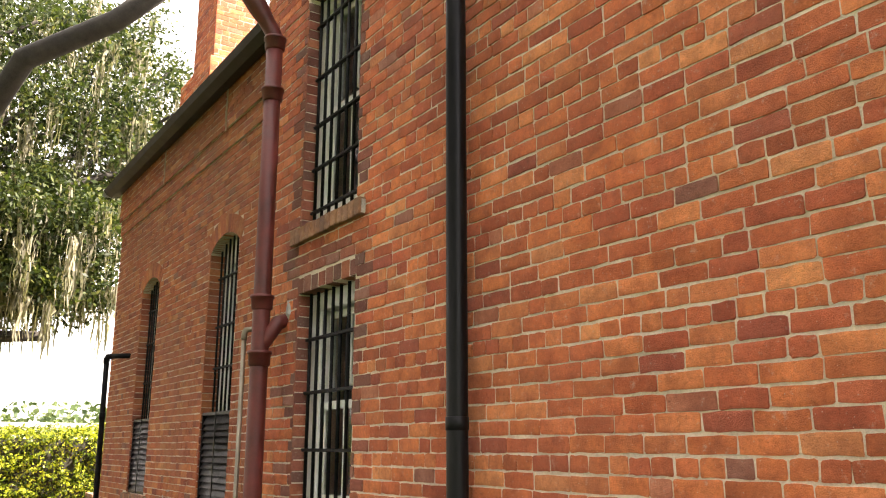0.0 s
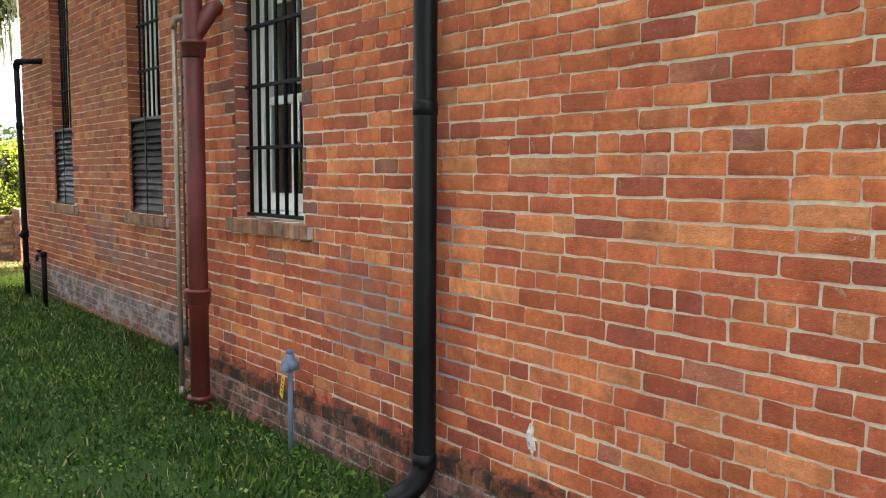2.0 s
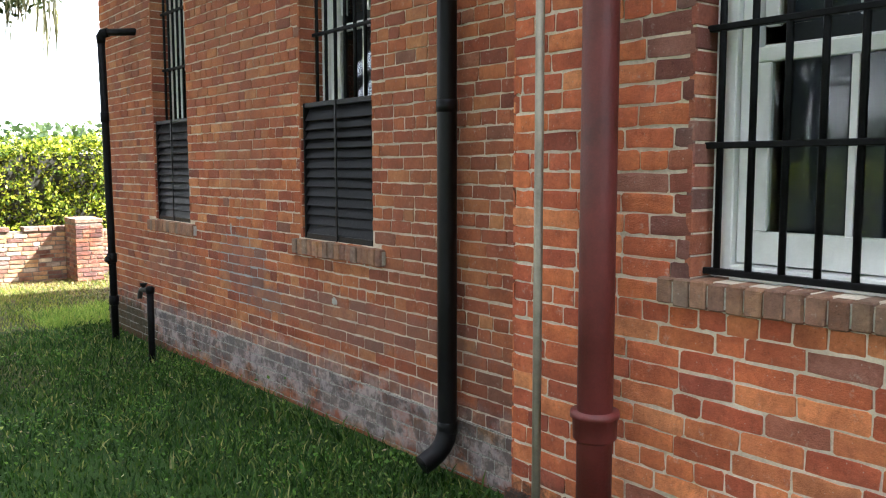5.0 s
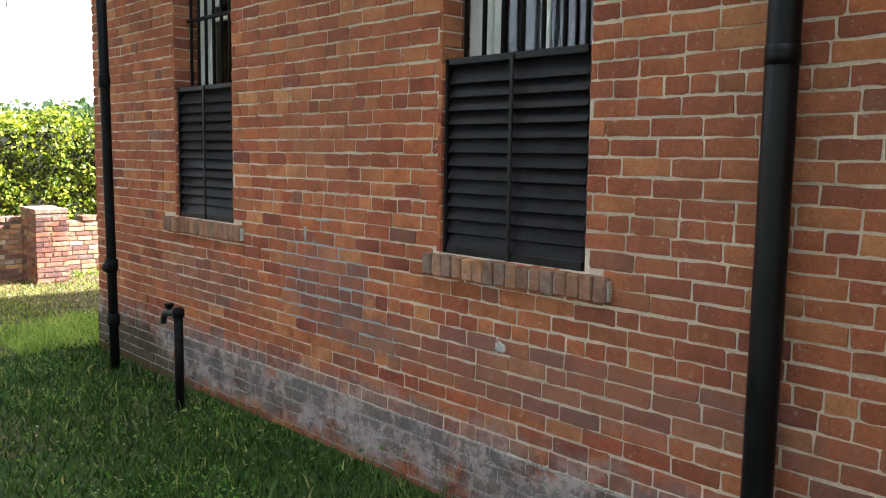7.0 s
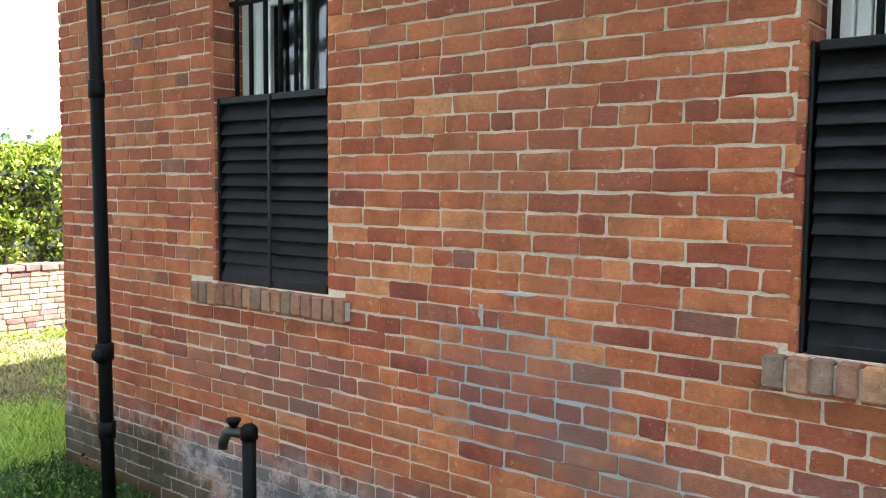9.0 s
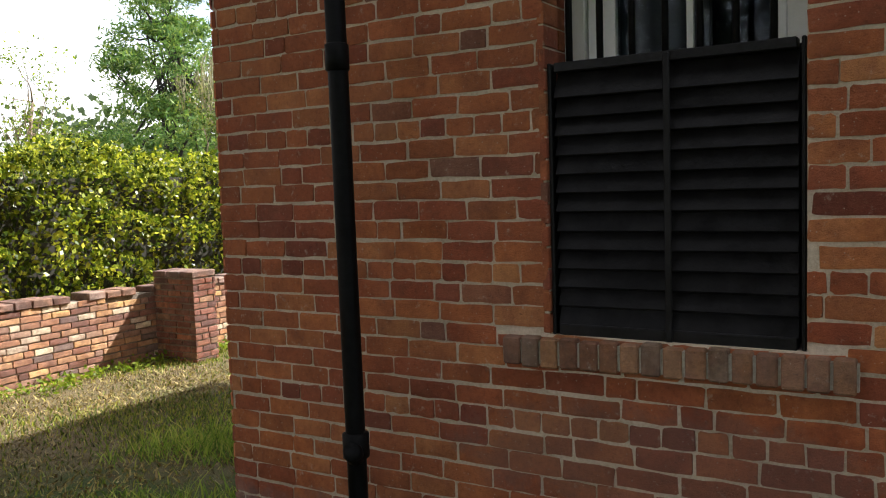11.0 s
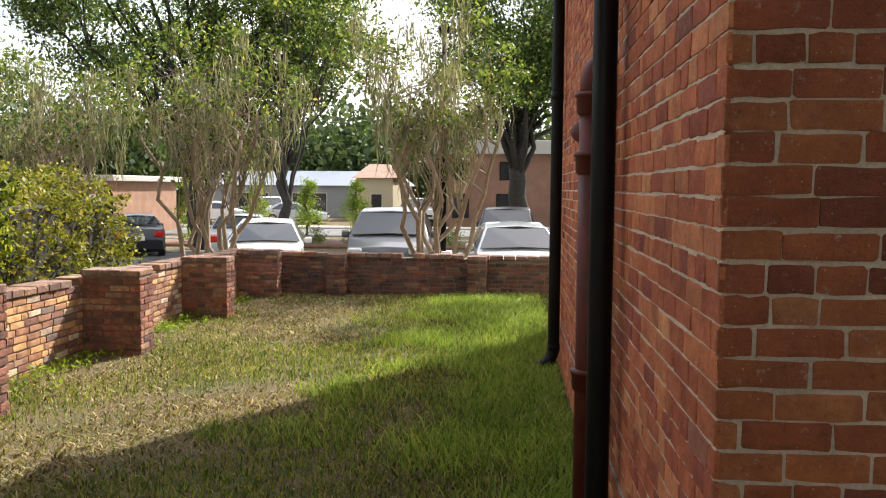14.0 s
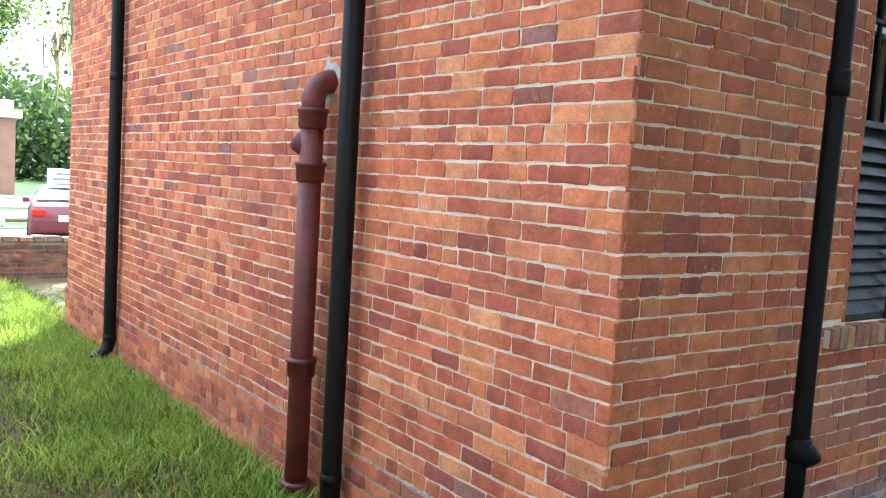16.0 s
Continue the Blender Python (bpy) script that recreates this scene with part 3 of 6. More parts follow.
# burnt bricks toothed in beside the tall block's windows
def is_quoin(u, z, w):
    return any(q.z0 - 0.02 < z < q.z1 + 0.32 and (abs(u + w - q.u0) < 0.03 or abs(u - q.u1) < 0.03) and w < 0.19 for q in (WIN_A, WIN_UP)) or (4.0 < u < 5.0 and (2.70 < z < 2.80 or 4.83 < z < 4.92))
near_quoins = [k for k in near_bricks if is_quoin(*k[:3])]
near_bricks = [k for k in near_bricks if not is_quoin(*k[:3])]
wall_near = wall_core("wall_west_tall", (XN, 0, 0), (0, 1, 0), (-1, 0, 0), -4.0, Y_STEP - 0.012, PLINTH_Z, Z_TALL, [WIN_A, WIN_UP], MORTAR, label="orange brick wall with pale lime mortar, two storeys")
place_bricks(wall_near, "brickwork", (XN, 0, 0), (0, 1, 0), (-1, 0, 0), near_bricks, B_NEAR, rng, pick=(0.5, 4.0, 0.7, 2.3))
place_bricks(wall_near, "quoin_bricks", (XN, 0, 0), (0, 1, 0), (-1, 0, 0), near_quoins, B_QUOIN, rng, proud=0.006)
wall_return = wall_core("wall_return", (0, Y_STEP, 0), (1, 0, 0), (0, 1, 0), XN + 0.004, 7.0, PLINTH_Z, Z_TALL, [], MORTAR, label="narrow brick return of the taller block")
place_bricks(wall_return, "brickwork", (0, Y_STEP, 0), (1, 0, 0), (0, 1, 0), lay(XN - 0.006, XR, PLINTH_Z, Z_WING + 0.3, [], rng, 3), B_NEAR, rng)
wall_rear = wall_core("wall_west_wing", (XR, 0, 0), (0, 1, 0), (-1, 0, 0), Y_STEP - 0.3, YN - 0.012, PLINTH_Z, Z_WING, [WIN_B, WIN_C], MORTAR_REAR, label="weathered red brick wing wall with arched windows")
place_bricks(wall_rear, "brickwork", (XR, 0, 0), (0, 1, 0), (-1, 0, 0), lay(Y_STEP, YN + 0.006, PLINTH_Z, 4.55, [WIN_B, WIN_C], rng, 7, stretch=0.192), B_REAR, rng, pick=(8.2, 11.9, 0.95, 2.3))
wall_north = wall_core("wall_north_wing", (0, YN, 0), (1, 0, 0), (0, 1, 0), XR + 0.004, X_END, PLINTH_Z, Z_WING, [], MORTAR, label="orange-red brick end wall with pale joints")
place_bricks(wall_north, "brickwork", (0, YN, 0), (1, 0, 0), (0, 1, 0), lay(XR - 0.006, X_END + 0.006, PLINTH_Z, Z_WING, [], rng, 7, stretch=0.197), B_NORTH, rng, pick=(2.72, 5.6, 0.8, 2.2))

def rowlock(parent, u0, u1, z0, z1, xface, out, material, n, depth=0.11, name="brick"):
    """A row of bricks on edge."""
    step = (u1 - u0) / n
    for i in range(n):
        bm = new_box(xface - out + rng.uniform(-0.004, 0.004), xface + depth, u0 + i * step + 0.004 + rng.uniform(-0.002, 0.002), u0 + (i + 1) * step - 0.004, z0 + rng.uniform(-0.004, 0.004), z1 + rng.uniform(-0.005, 0.004), bevel=0.005)
        part(name, bm, material, parent)


# plinth, a little proud of the wall, with a chamfered top course
def plinth(name, origin, du, dn, u0, u1, material, label, out=0.012, ledge=None):
    core = wall_core(name, Vector(origin) + Vector(dn) * out, du, dn, u0, u1, Z_BOT, PLINTH_Z, [], MORTAR_BASE, depth=0.3, label=label)
    place_bricks(core, "brickwork", Vector(origin) + Vector(dn) * out, du, dn, lay(u0, u1, PLINTH_Z - COURSE * 9, PLINTH_Z, [], rng, 8), material, rng)
    if ledge:
        rowlock(core, u0, u1, PLINTH_Z - 0.055, PLINTH_Z + 0.012, XN, out + 0.012, ledge, round((u1 - u0) / 0.107), depth=0.0, name="ledge_brick")
    return core


plinth("plinth_near", (XN, 0, 0), (0, 1, 0), (-1, 0, 0), -4.0, Y_STEP + 0.02, B_PLINTH_NEAR, "brick plinth with a black-crusted ledge, damp and stained", out=0.026, ledge=B_CRUST)
plinth("plinth_return", (0, Y_STEP, 0), (1, 0, 0), (0, 1, 0), XN, XR - 0.03, B_PLINTH_NEAR, "short brick plinth return with moss")
plinth("plinth_wing", (XR, 0, 0), (0, 1, 0), (-1, 0, 0), Y_STEP + 0.035, YN + 0.012, B_PLINTH_REAR, "brick plinth under flaking grey limewash")
plinth("plinth_north", (0, YN, 0), (1, 0, 0), (0, 1, 0), XR, X_END + 0.02, B_NORTH, "red brick plinth in grass")

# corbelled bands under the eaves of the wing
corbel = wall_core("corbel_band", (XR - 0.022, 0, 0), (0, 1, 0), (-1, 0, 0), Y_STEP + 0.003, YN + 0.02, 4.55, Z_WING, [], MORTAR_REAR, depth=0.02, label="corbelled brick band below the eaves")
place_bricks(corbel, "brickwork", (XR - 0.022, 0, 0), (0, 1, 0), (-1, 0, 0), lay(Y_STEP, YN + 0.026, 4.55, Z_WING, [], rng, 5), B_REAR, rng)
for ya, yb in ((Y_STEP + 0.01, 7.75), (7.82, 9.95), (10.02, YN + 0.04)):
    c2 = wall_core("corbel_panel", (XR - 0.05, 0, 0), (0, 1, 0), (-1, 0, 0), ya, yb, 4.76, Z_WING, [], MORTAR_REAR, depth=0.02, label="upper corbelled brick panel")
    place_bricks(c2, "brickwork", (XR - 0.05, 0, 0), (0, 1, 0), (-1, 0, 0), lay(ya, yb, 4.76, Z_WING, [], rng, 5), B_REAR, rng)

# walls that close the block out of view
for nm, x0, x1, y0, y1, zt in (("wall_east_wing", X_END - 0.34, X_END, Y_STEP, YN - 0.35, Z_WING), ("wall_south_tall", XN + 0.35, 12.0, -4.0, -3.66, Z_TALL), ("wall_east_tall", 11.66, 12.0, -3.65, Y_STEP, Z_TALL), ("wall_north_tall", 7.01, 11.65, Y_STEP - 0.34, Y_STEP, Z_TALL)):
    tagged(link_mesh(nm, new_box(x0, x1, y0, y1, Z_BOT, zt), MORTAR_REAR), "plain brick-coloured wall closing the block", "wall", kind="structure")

# roofs
bm = bmesh.new()
e = [(XR - 0.12, Y_STEP + 0.02, Z_WING), (X_END + 0.12, Y_STEP + 0.02, Z_WING), (X_END + 0.12, YN + 0.15, Z_WING), (XR - 0.12, YN + 0.15, Z_WING)]
lo = [bm.verts.new(p) for p in e]
hi = [bm.verts.new((x, y, z + 0.03)) for x, y, z in e]
r1, r2 = bm.verts.new((6.2, Y_STEP + 0.02, 6.2)), bm.verts.new((6.2, YN - 1.5, 6.2))
bm.faces.new(lo[::-1])
for i in range(4):
    bm.faces.new((lo[i], lo[(i + 1) % 4], hi[(i + 1) % 4], hi[i]))
bm.faces.new((hi[0], hi[1], r1))
bm.faces.new((hi[1], hi[2], r2, r1))
bm.faces.new((hi[2], hi[3], r2))
bm.faces.new((hi[3], hi[0], r1, r2))
tagged(link_mesh("roof_wing", bm, ROOF), "low hipped grey roof of the brick wing", "roof", kind="structure")
tagged(link_mesh("roof_tall", new_box(XN - 0.25, 12.2, -4.2, Y_STEP + 0.25, Z_TALL, Z_TALL + 0.2), ROOF), "flat roof of the taller brick block", "roof", kind="structure")

# gutter along the wing's eaves
gut = thing("gutter", (XR - 0.2, 9.0, 5.2), "dark bronze metal gutter along the eaves", "gutter")
bm = bmesh.new()
prof = [(0.13, 0.06), (0.13, -0.03), (0.03, -0.05), (-0.05, -0.01), (-0.085, 0.05), (-0.07, 0.06), (-0.04, 0.005), (0.03, -0.035), (0.115, -0.015), (0.115, 0.06)]
ends = [[bm.verts.new((x, y, z)) for x, z in prof] for y in (Y_STEP + 0.03 - 9.0, YN + 0.17 - 9.0)]
for i in range(len(prof)):
    j = (i + 1) % len(prof)
    bm.faces.new((ends[0][i], ends[0][j], ends[1][j], ends[1][i]))
bm.faces.new(ends[0])
bm.faces.new(ends[1][::-1])
part("trough", bm, GUTTER, gut)
part("end_cap", new_box(-0.088, 0.13, YN + 0.171 - 9.0, YN + 0.176 - 9.0, -0.05, 0.062), simple_mat("pale_metal", (0.4, 0.4, 0.4), 0.5), gut, "pale metal end cap")

# chimney on the wing
chim = thing("chimney", (3.35, 10.3, Z_WING), "stepped orange brick chimney above the eaves", "chimney")
for nm, hx, hy, za, zb in (("base", 0.42, 0.62, 0.0, 1.25), ("shaft", 0.32, 0.42, 1.25, 3.6)):
    part(nm + "_core", new_box(-hx, hx, -hy, hy, za, zb), MORTAR, chim)
    for org, du, dn, a, b in (((-hx, 0, 0), (0, 1, 0), (-1, 0, 0), -hy, hy), ((0, -hy, 0), (1, 0, 0), (0, -1, 0), -hx, hx), ((0, hy, 0), (1, 0, 0), (0, 1, 0), -hx, hx)):
        place_bricks(chim, nm + "_bricks", org, du, dn, lay(a - 0.005, b + 0.005, za, zb, [], rng, 2), B_NEAR, rng)


# ---- window dressing ----
def sill(label, u0, u1, z0, z1, xface, out, n):
    s = tagged(link_mesh("window_sill", new_box(xface - out + 0.012, xface + 0.12, u0, u1, z0 + 0.008, z1 - 0.012), MORTAR_BASE), label, "window sill", kind="structure")
    rowlock(s, u0, u1, z0, z1, xface, out, B_SILL, n)
    return s


sill("weathered rowlock brick sill stained with lichen", 4.02, 5.0, 1.108, 1.192, XN, 0.045, 16)
sill("weathered rowlock brick sill under the upper window", 4.0, 4.99, 2.92, 3.022, XN, 0.045, 13)
sill("dull brown rowlock brick sill", 7.19, 8.21, 0.985, 1.08, XR, 0.04, 16)
sill("dull brown rowlock brick sill", 9.855, 10.9, 0.985, 1.08, XR, 0.04, 16)
for op in (WIN_A, WIN_UP):
    lint = tagged(link_mesh("window_head", new_box(XN + 0.004, XN + 0.1, op.u0 - 0.02, op.u1 + 0.02, op.z1 + 0.004, op.z1 + 0.1), MORTAR), "flat row of dark header bricks above the window", "lintel", kind="structure")
    rowlock(lint, op.u0 - 0.03, op.u1 + 0.03, op.z1, op.z1 + 0.1, XN, 0.004, B_QUOIN, 8)

# arched heads of the wing windows
for op in (WIN_B, WIN_C):
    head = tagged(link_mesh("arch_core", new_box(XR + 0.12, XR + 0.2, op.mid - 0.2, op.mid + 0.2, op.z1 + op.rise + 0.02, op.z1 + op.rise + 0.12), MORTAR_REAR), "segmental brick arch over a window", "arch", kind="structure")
    half = math.asin(((op.u1 - op.u0) / 2 + 0.03) / op.rad)
    n = 14
    for i in range(n):
        a0, a1 = -half + 2 * half * i / n + 0.004, -half + 2 * half * (i + 1) / n - 0.004
        bm = bmesh.new()
        vs = []
        for x in (XR - 0.005, XR + 0.11):
            for a, r in ((a0, op.rad + 0.002), (a1, op.rad + 0.002), (a1, op.rad + op.ring - 0.008), (a0, op.rad + op.ring - 0.008)):
                vs.append(bm.verts.new((x + rng.uniform(-0.002, 0.002), op.mid + r * math.sin(a), op.cz + r * math.cos(a))))
        for f in ((0, 1, 2, 3), (7, 6, 5, 4), (0, 4, 5, 1), (1, 5, 6, 2), (2, 6, 7, 3), (3, 7, 4, 0)):
            bm.faces.new([vs[k] for k in f])
        bmesh.ops.recalc_face_normals(bm, faces=bm.faces)
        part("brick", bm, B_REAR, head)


def jamb_bricks(parent, xface, u, side, z0, z1, material, depth=0.22):
    """Bricks that show on the reveal; side +1: the reveal looks along +y."""
    z, row = z0, 0
    while z < z1 - 0.03:
        h = min(COURSE, z1 - z) - JOINT
        cut = 0.105 if row % 2 else 0.0
        for a, b in (((0.0, 0.105), (0.115, depth)) if cut else ((0.0, 0.2), (0.21, depth))):
            if b - a > 0.02:
                y0, y1 = (u - 0.02, u + 0.005) if side > 0 else (u - 0.005, u + 0.02)
                bm = new_box(xface - 0.005 + a, xface + b, y0, y1, z + rng.uniform(-0.001, 0.002), z + h, bevel=0.003)
                part("brick", bm, material, parent)
        z += COURSE
        row += 1


jamb_bricks(wall_near, XN, WIN_A.u1, -1, WIN_A.z0 + 0.005, WIN_A.z1, B_QUOIN)
jamb_bricks(wall_near, XN, WIN_UP.u1, -1, WIN_UP.z0 + 0.005, WIN_UP.z1, B_QUOIN)
jamb_bricks(wall_rear, XR, WIN_B.u1, -1, WIN_B.z0 + 0.005, WIN_B.z1, B_REAR)
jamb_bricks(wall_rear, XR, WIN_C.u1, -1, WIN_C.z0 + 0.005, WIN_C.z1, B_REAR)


def sash_window(op, xface, label, inset=0.1):
    """White sash frame, glass, dark room behind it."""
    w = thing("window_1", (xface + inset, op.mid, op.z0), label, "window", kind="structure")
    hw, top = (op.u1 - op.u0) / 2, op.z1 + op.rise - op.z0
    for nm, y0, y1, z0, z1, x0, x1 in (("jamb_frame", hw - 0.075, hw - 0.003, 0.0, top, 0.0, 0.1), ("jamb_frame", -hw + 0.003, -hw + 0.075, 0.0, top, 0.0, 0.1),
                                       ("head_frame", -hw + 0.08, hw - 0.08, top - 0.12 - op.rise, top, 0.0, 0.1), ("window_stool", -hw + 0.08, hw - 0.08, 0.0, 0.045, -0.02, 0.1),
                                       ("inner_stop", hw - 0.115, hw - 0.078, 0.05, top - 0.12, 0.02, 0.09)):
        part(nm, new_box(x0, x1, y0, y1, z0, z1, bevel=0.004), WHITE_WOOD, w)
    mid = top * 0.5 if not op.rise else top * 0.52
    for z0, z1, x0 in ((0.05, mid, 0.035), (mid - 0.035, top - 0.125 - op.rise, 0.07)):
        yl, yr = hw - 0.12, -hw + 0.08
        for nm, a, b, c, d in (("sash_rail", yr, yl, z0, z0 + (0.10 if x0 < 0.05 else 0.045)), ("sash_rail", yr, yl, z1 - 0.045, z1), ("sash_stile", yl - 0.045, yl, z0 + 0.1, z1 - 0.046), ("sash_stile", yr, yr + 0.045, z0 + 0.1, z1 - 0.046)):
            part(nm, new_box(x0, x0 + 0.03, a, b, c, d, bevel=0.003), WHITE_WOOD, w)
        part("glazing_bar", new_box(x0 + 0.006, x0 + 0.024, (yl + yr) / 2 - 0.01, (yl + yr) / 2 + 0.01, z0 + 0.1, z1 - 0.046), WHITE_WOOD, w)
        g = part("pane", new_box(x0 + 0.013, x0 + 0.017, yr + 0.045, yl - 0.045, z0 + 0.1, z1 - 0.046), PANE, w)
        g.visible_shadow = False
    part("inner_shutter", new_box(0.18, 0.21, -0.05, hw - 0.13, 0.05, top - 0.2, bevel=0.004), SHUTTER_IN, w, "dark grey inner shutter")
    return w


sash_window(WIN_A, XN, "white wooden sash window, dusty dark panes")
sash_window(WIN_UP, XN, "white wooden sash window of the upper storey")
sash_window(WIN_B, XR + 0.06, "white wooden arched sash window behind bars")
sash_window(WIN_C, XR + 0.06, "white wooden arched sash window behind bars")
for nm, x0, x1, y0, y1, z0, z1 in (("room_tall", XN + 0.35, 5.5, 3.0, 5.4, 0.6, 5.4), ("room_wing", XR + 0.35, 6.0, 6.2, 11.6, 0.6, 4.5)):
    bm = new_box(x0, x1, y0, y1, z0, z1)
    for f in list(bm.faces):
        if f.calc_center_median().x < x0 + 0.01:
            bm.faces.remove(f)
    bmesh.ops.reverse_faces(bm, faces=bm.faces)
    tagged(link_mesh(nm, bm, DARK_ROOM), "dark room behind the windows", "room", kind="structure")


def bar_grille(op, xp, label, n, rails, z0, z1, rad=0.011):
    g = thing("window_bars", (xp, op.mid, z0), label, "window bars", "iron window bars")
    hw = (op.u1 - op.u0) / 2
    for i in range(n):
        y = -hw + 0.10 + (2 * hw - 0.145) * i / (n - 1)
        top = z1 if not op.rise else min(z1, op.cz + math.sqrt(op.rad ** 2 - y * y))
        bm = tube(bmesh.new(), [(0, y, 0.0), (0, y, top - z0)], rad, 10)
        smooth(part("bar", bm, BLACK_IRON, g))
    for z in rails:
        part("cross_bar", new_box(-0.014, 0.014, -hw - 0.01, hw + 0.01, z - z0 - 0.010, z - z0 + 0.010, bevel=0.003), BLACK_IRON, g)
    return g


ga = bar_grille(WIN_A, XN + 0.07, "black iron bars across a sash window", 7, (1.213, 1.60, 1.952, 2.29), 1.205, 2.588)
bar_grille(WIN_UP, XN + 0.07, "black iron bars across the upper window", 7, (3.14, 3.44, 3.75, 4.10, 4.5), 3.03, 4.718)
bar_grille(WIN_B, XR + 0.1, "black iron bars in an arched opening", 7, (2.37, 2.78, 3.27), 1.10, 3.66)
bar_grille(WIN_C, XR + 0.1, "black iron bars in an arched opening", 7, (2.38, 2.86, 3.27), 1.10, 3.65)


def louver(op, xf, label, z1=1.94):
    hw, h = (op.u1 - op.u0) / 2 - 0.004, z1 - op.z0
    p = thing("louvered_panel", (xf, op.mid, op.z0), label, "louver", "black louvered panels")
    for nm, y0, y1, za, zb in (("side_frame", -hw, -hw + 0.012, 0, h), ("side_frame", hw - 0.012, hw, 0, h), ("bottom_frame", -hw + 0.023, hw - 0.023, 0, 0.035), ("top_frame", -hw + 0.023, hw - 0.023, h - 0.03, h)):
        part(nm, new_box(0.0, 0.05, y0, y1, za, zb, bevel=0.003), LOUVER_PAINT, p)
    part("centre_bar", new_box(-0.010, 0.0, -0.010, 0.010, 0.0, h - 0.005, bevel=0.003), LOUVER_PAINT, p)
    n = 13
    for i in range(n):
        z = 0.045 + (h - 0.085) * (i + 0.5) / n
        m = Matrix.Translation((0.028, 0, z)) @ Matrix.Rotation(radians(-64 + rng.uniform(-5, 5)), 4, "Y") @ Matrix.Rotation(radians(rng.uniform(-0.5, 0.5)), 4, "X")
        part("slat", new_box(-0.046, 0.046, -hw + 0.02, hw - 0.02, -0.004, 0.004, bevel=0.0015, m=m), LOUVER_PAINT, p)
    part("backing", new_box(0.062, 0.068, -hw + 0.01, hw - 0.01, 0.01, h - 0.01), BLACK_IRON, p)
    return p


louver(WIN_B, XR + 0.012, "black painted wooden louvers below a barred window")
louver(WIN_C, XR + 0.012, "black painted wooden louvers below a barred window")


# ---- pipes on the walls ----
def flange(bm, x, y, z, r, h=0.05):
    tube(bm, [(x, y, z - h), (x, y, z - h * 0.8), (x, y, z + h * 0.55), (x, y, z + h * 0.6), (x, y, z + h)], [r * 1.05, r * 1.22, r * 1.26, r * 1.4, r * 1.36], 20)
    return bm


def downspout(at, foot_dir, top, label, r=0.049, joints=(), foot=True):
    """Round black rain pipe with couplings and a kick-out elbow; at: place on the ground."""
    d = thing("downspout", at, label, "downspout", "black downspouts")
    fd = Vector(foot_dir).normalized()
    ax = Vector((0, 0, 1)).cross(fd)
    z_el = 0.24
    smooth(part("pipe", tube(bmesh.new(), [(0, 0, z_el), (0, 0, 1.2), (0, 0, 2.4), (0, 0, top)], r, 24, False), BLACK_PVC, d))
    if foot:
        c = fd * 0.16 + Vector((0, 0, z_el))
        pts = arc(c, (0, 0, z_el), ax, -68, 9)
        out = (pts[-1] - pts[-2]).normalized()
        pts.append(pts[-1] + out * 0.05)
        bm = tube(bmesh.new(), pts, [r * (1.02 + 0.035 * (i % 2)) for i in range(len(pts))], 24, False)
        tube(bm, [pts[-1], pts[-1] + out * 0.004, pts[-1] - out * 0.06], [r * 1.03, r * 0.92, r * 0.9], 24, False)
        smooth(part("elbow", bm, BLACK_PVC, d))
    for z in (z_el, *joints):
        smooth(part("coupling", tube(bmesh.new(), [(0, 0, z - 0.03), (0, 0, z - 0.028), (0, 0, z + 0.028), (0, 0, z + 0.03)], [r * 1.0, r * 1.07, r * 1.07, r], 24, False), BLACK_PVC, d))
    return d


downspout((2.075, 2.985, 0.02), (-0.85, 0.35, 0), 7.5, "black round plastic downspout with a kicked-out foot", joints=(1.70,))
downspout((2.525, 6.56, 0.0), (-0.9, 0.1, 0), 5.15, "black round plastic downspout beside the wing's inner corner", joints=(1.83,))
downspout((4.2, 12.252, -0.1), (0, 1, 0), 5.15, "black round plastic downspout close to a red waste pipe", joints=(), foot=False)
smooth(part("lower_pipe", tube(bmesh.new(), [(0, 0, -0.1), (0, 0, 0.26)], 0.0495, 24, False), BLACK_PVC, bpy.data.objects["downspout.002"]))
downspout((8.0, 12.238, -0.15), (-0.4, 0.9, 0), 5.15, "black round plastic downspout at the far end of the wall", r=0.05, joints=(2.4,))

def dab(x, y, z, ry, rz, seed, thick=0.012):
    """An uneven smear of mortar lying on a west-facing wall."""
    r = random.Random(seed)
    bm = bmesh.new()
    n = 14
    rim = [bm.verts.new((x + thick * 0.7, y + ry * (k := r.uniform(0.55, 1.1)) * math.cos(6.283 * i / n), z + rz * k * math.sin(6.283 * i / n))) for i in range(n)]
    mid = [bm.verts.new((x - thick * r.uniform(0.1, 0.5), y + (v.co.y - y) * 0.6, z + (v.co.z - z) * 0.6)) for v in rim]
    top = bm.verts.new((x - thick * 0.4, y, z))
    for i in range(n):
        j = (i + 1) % n
        bm.faces.new((rim[i], rim[j], mid[j], mid[i]))
        bm.faces.new((mid[i], mid[j], top))
    bmesh.ops.recalc_face_normals(bm, faces=bm.faces)
    return bm


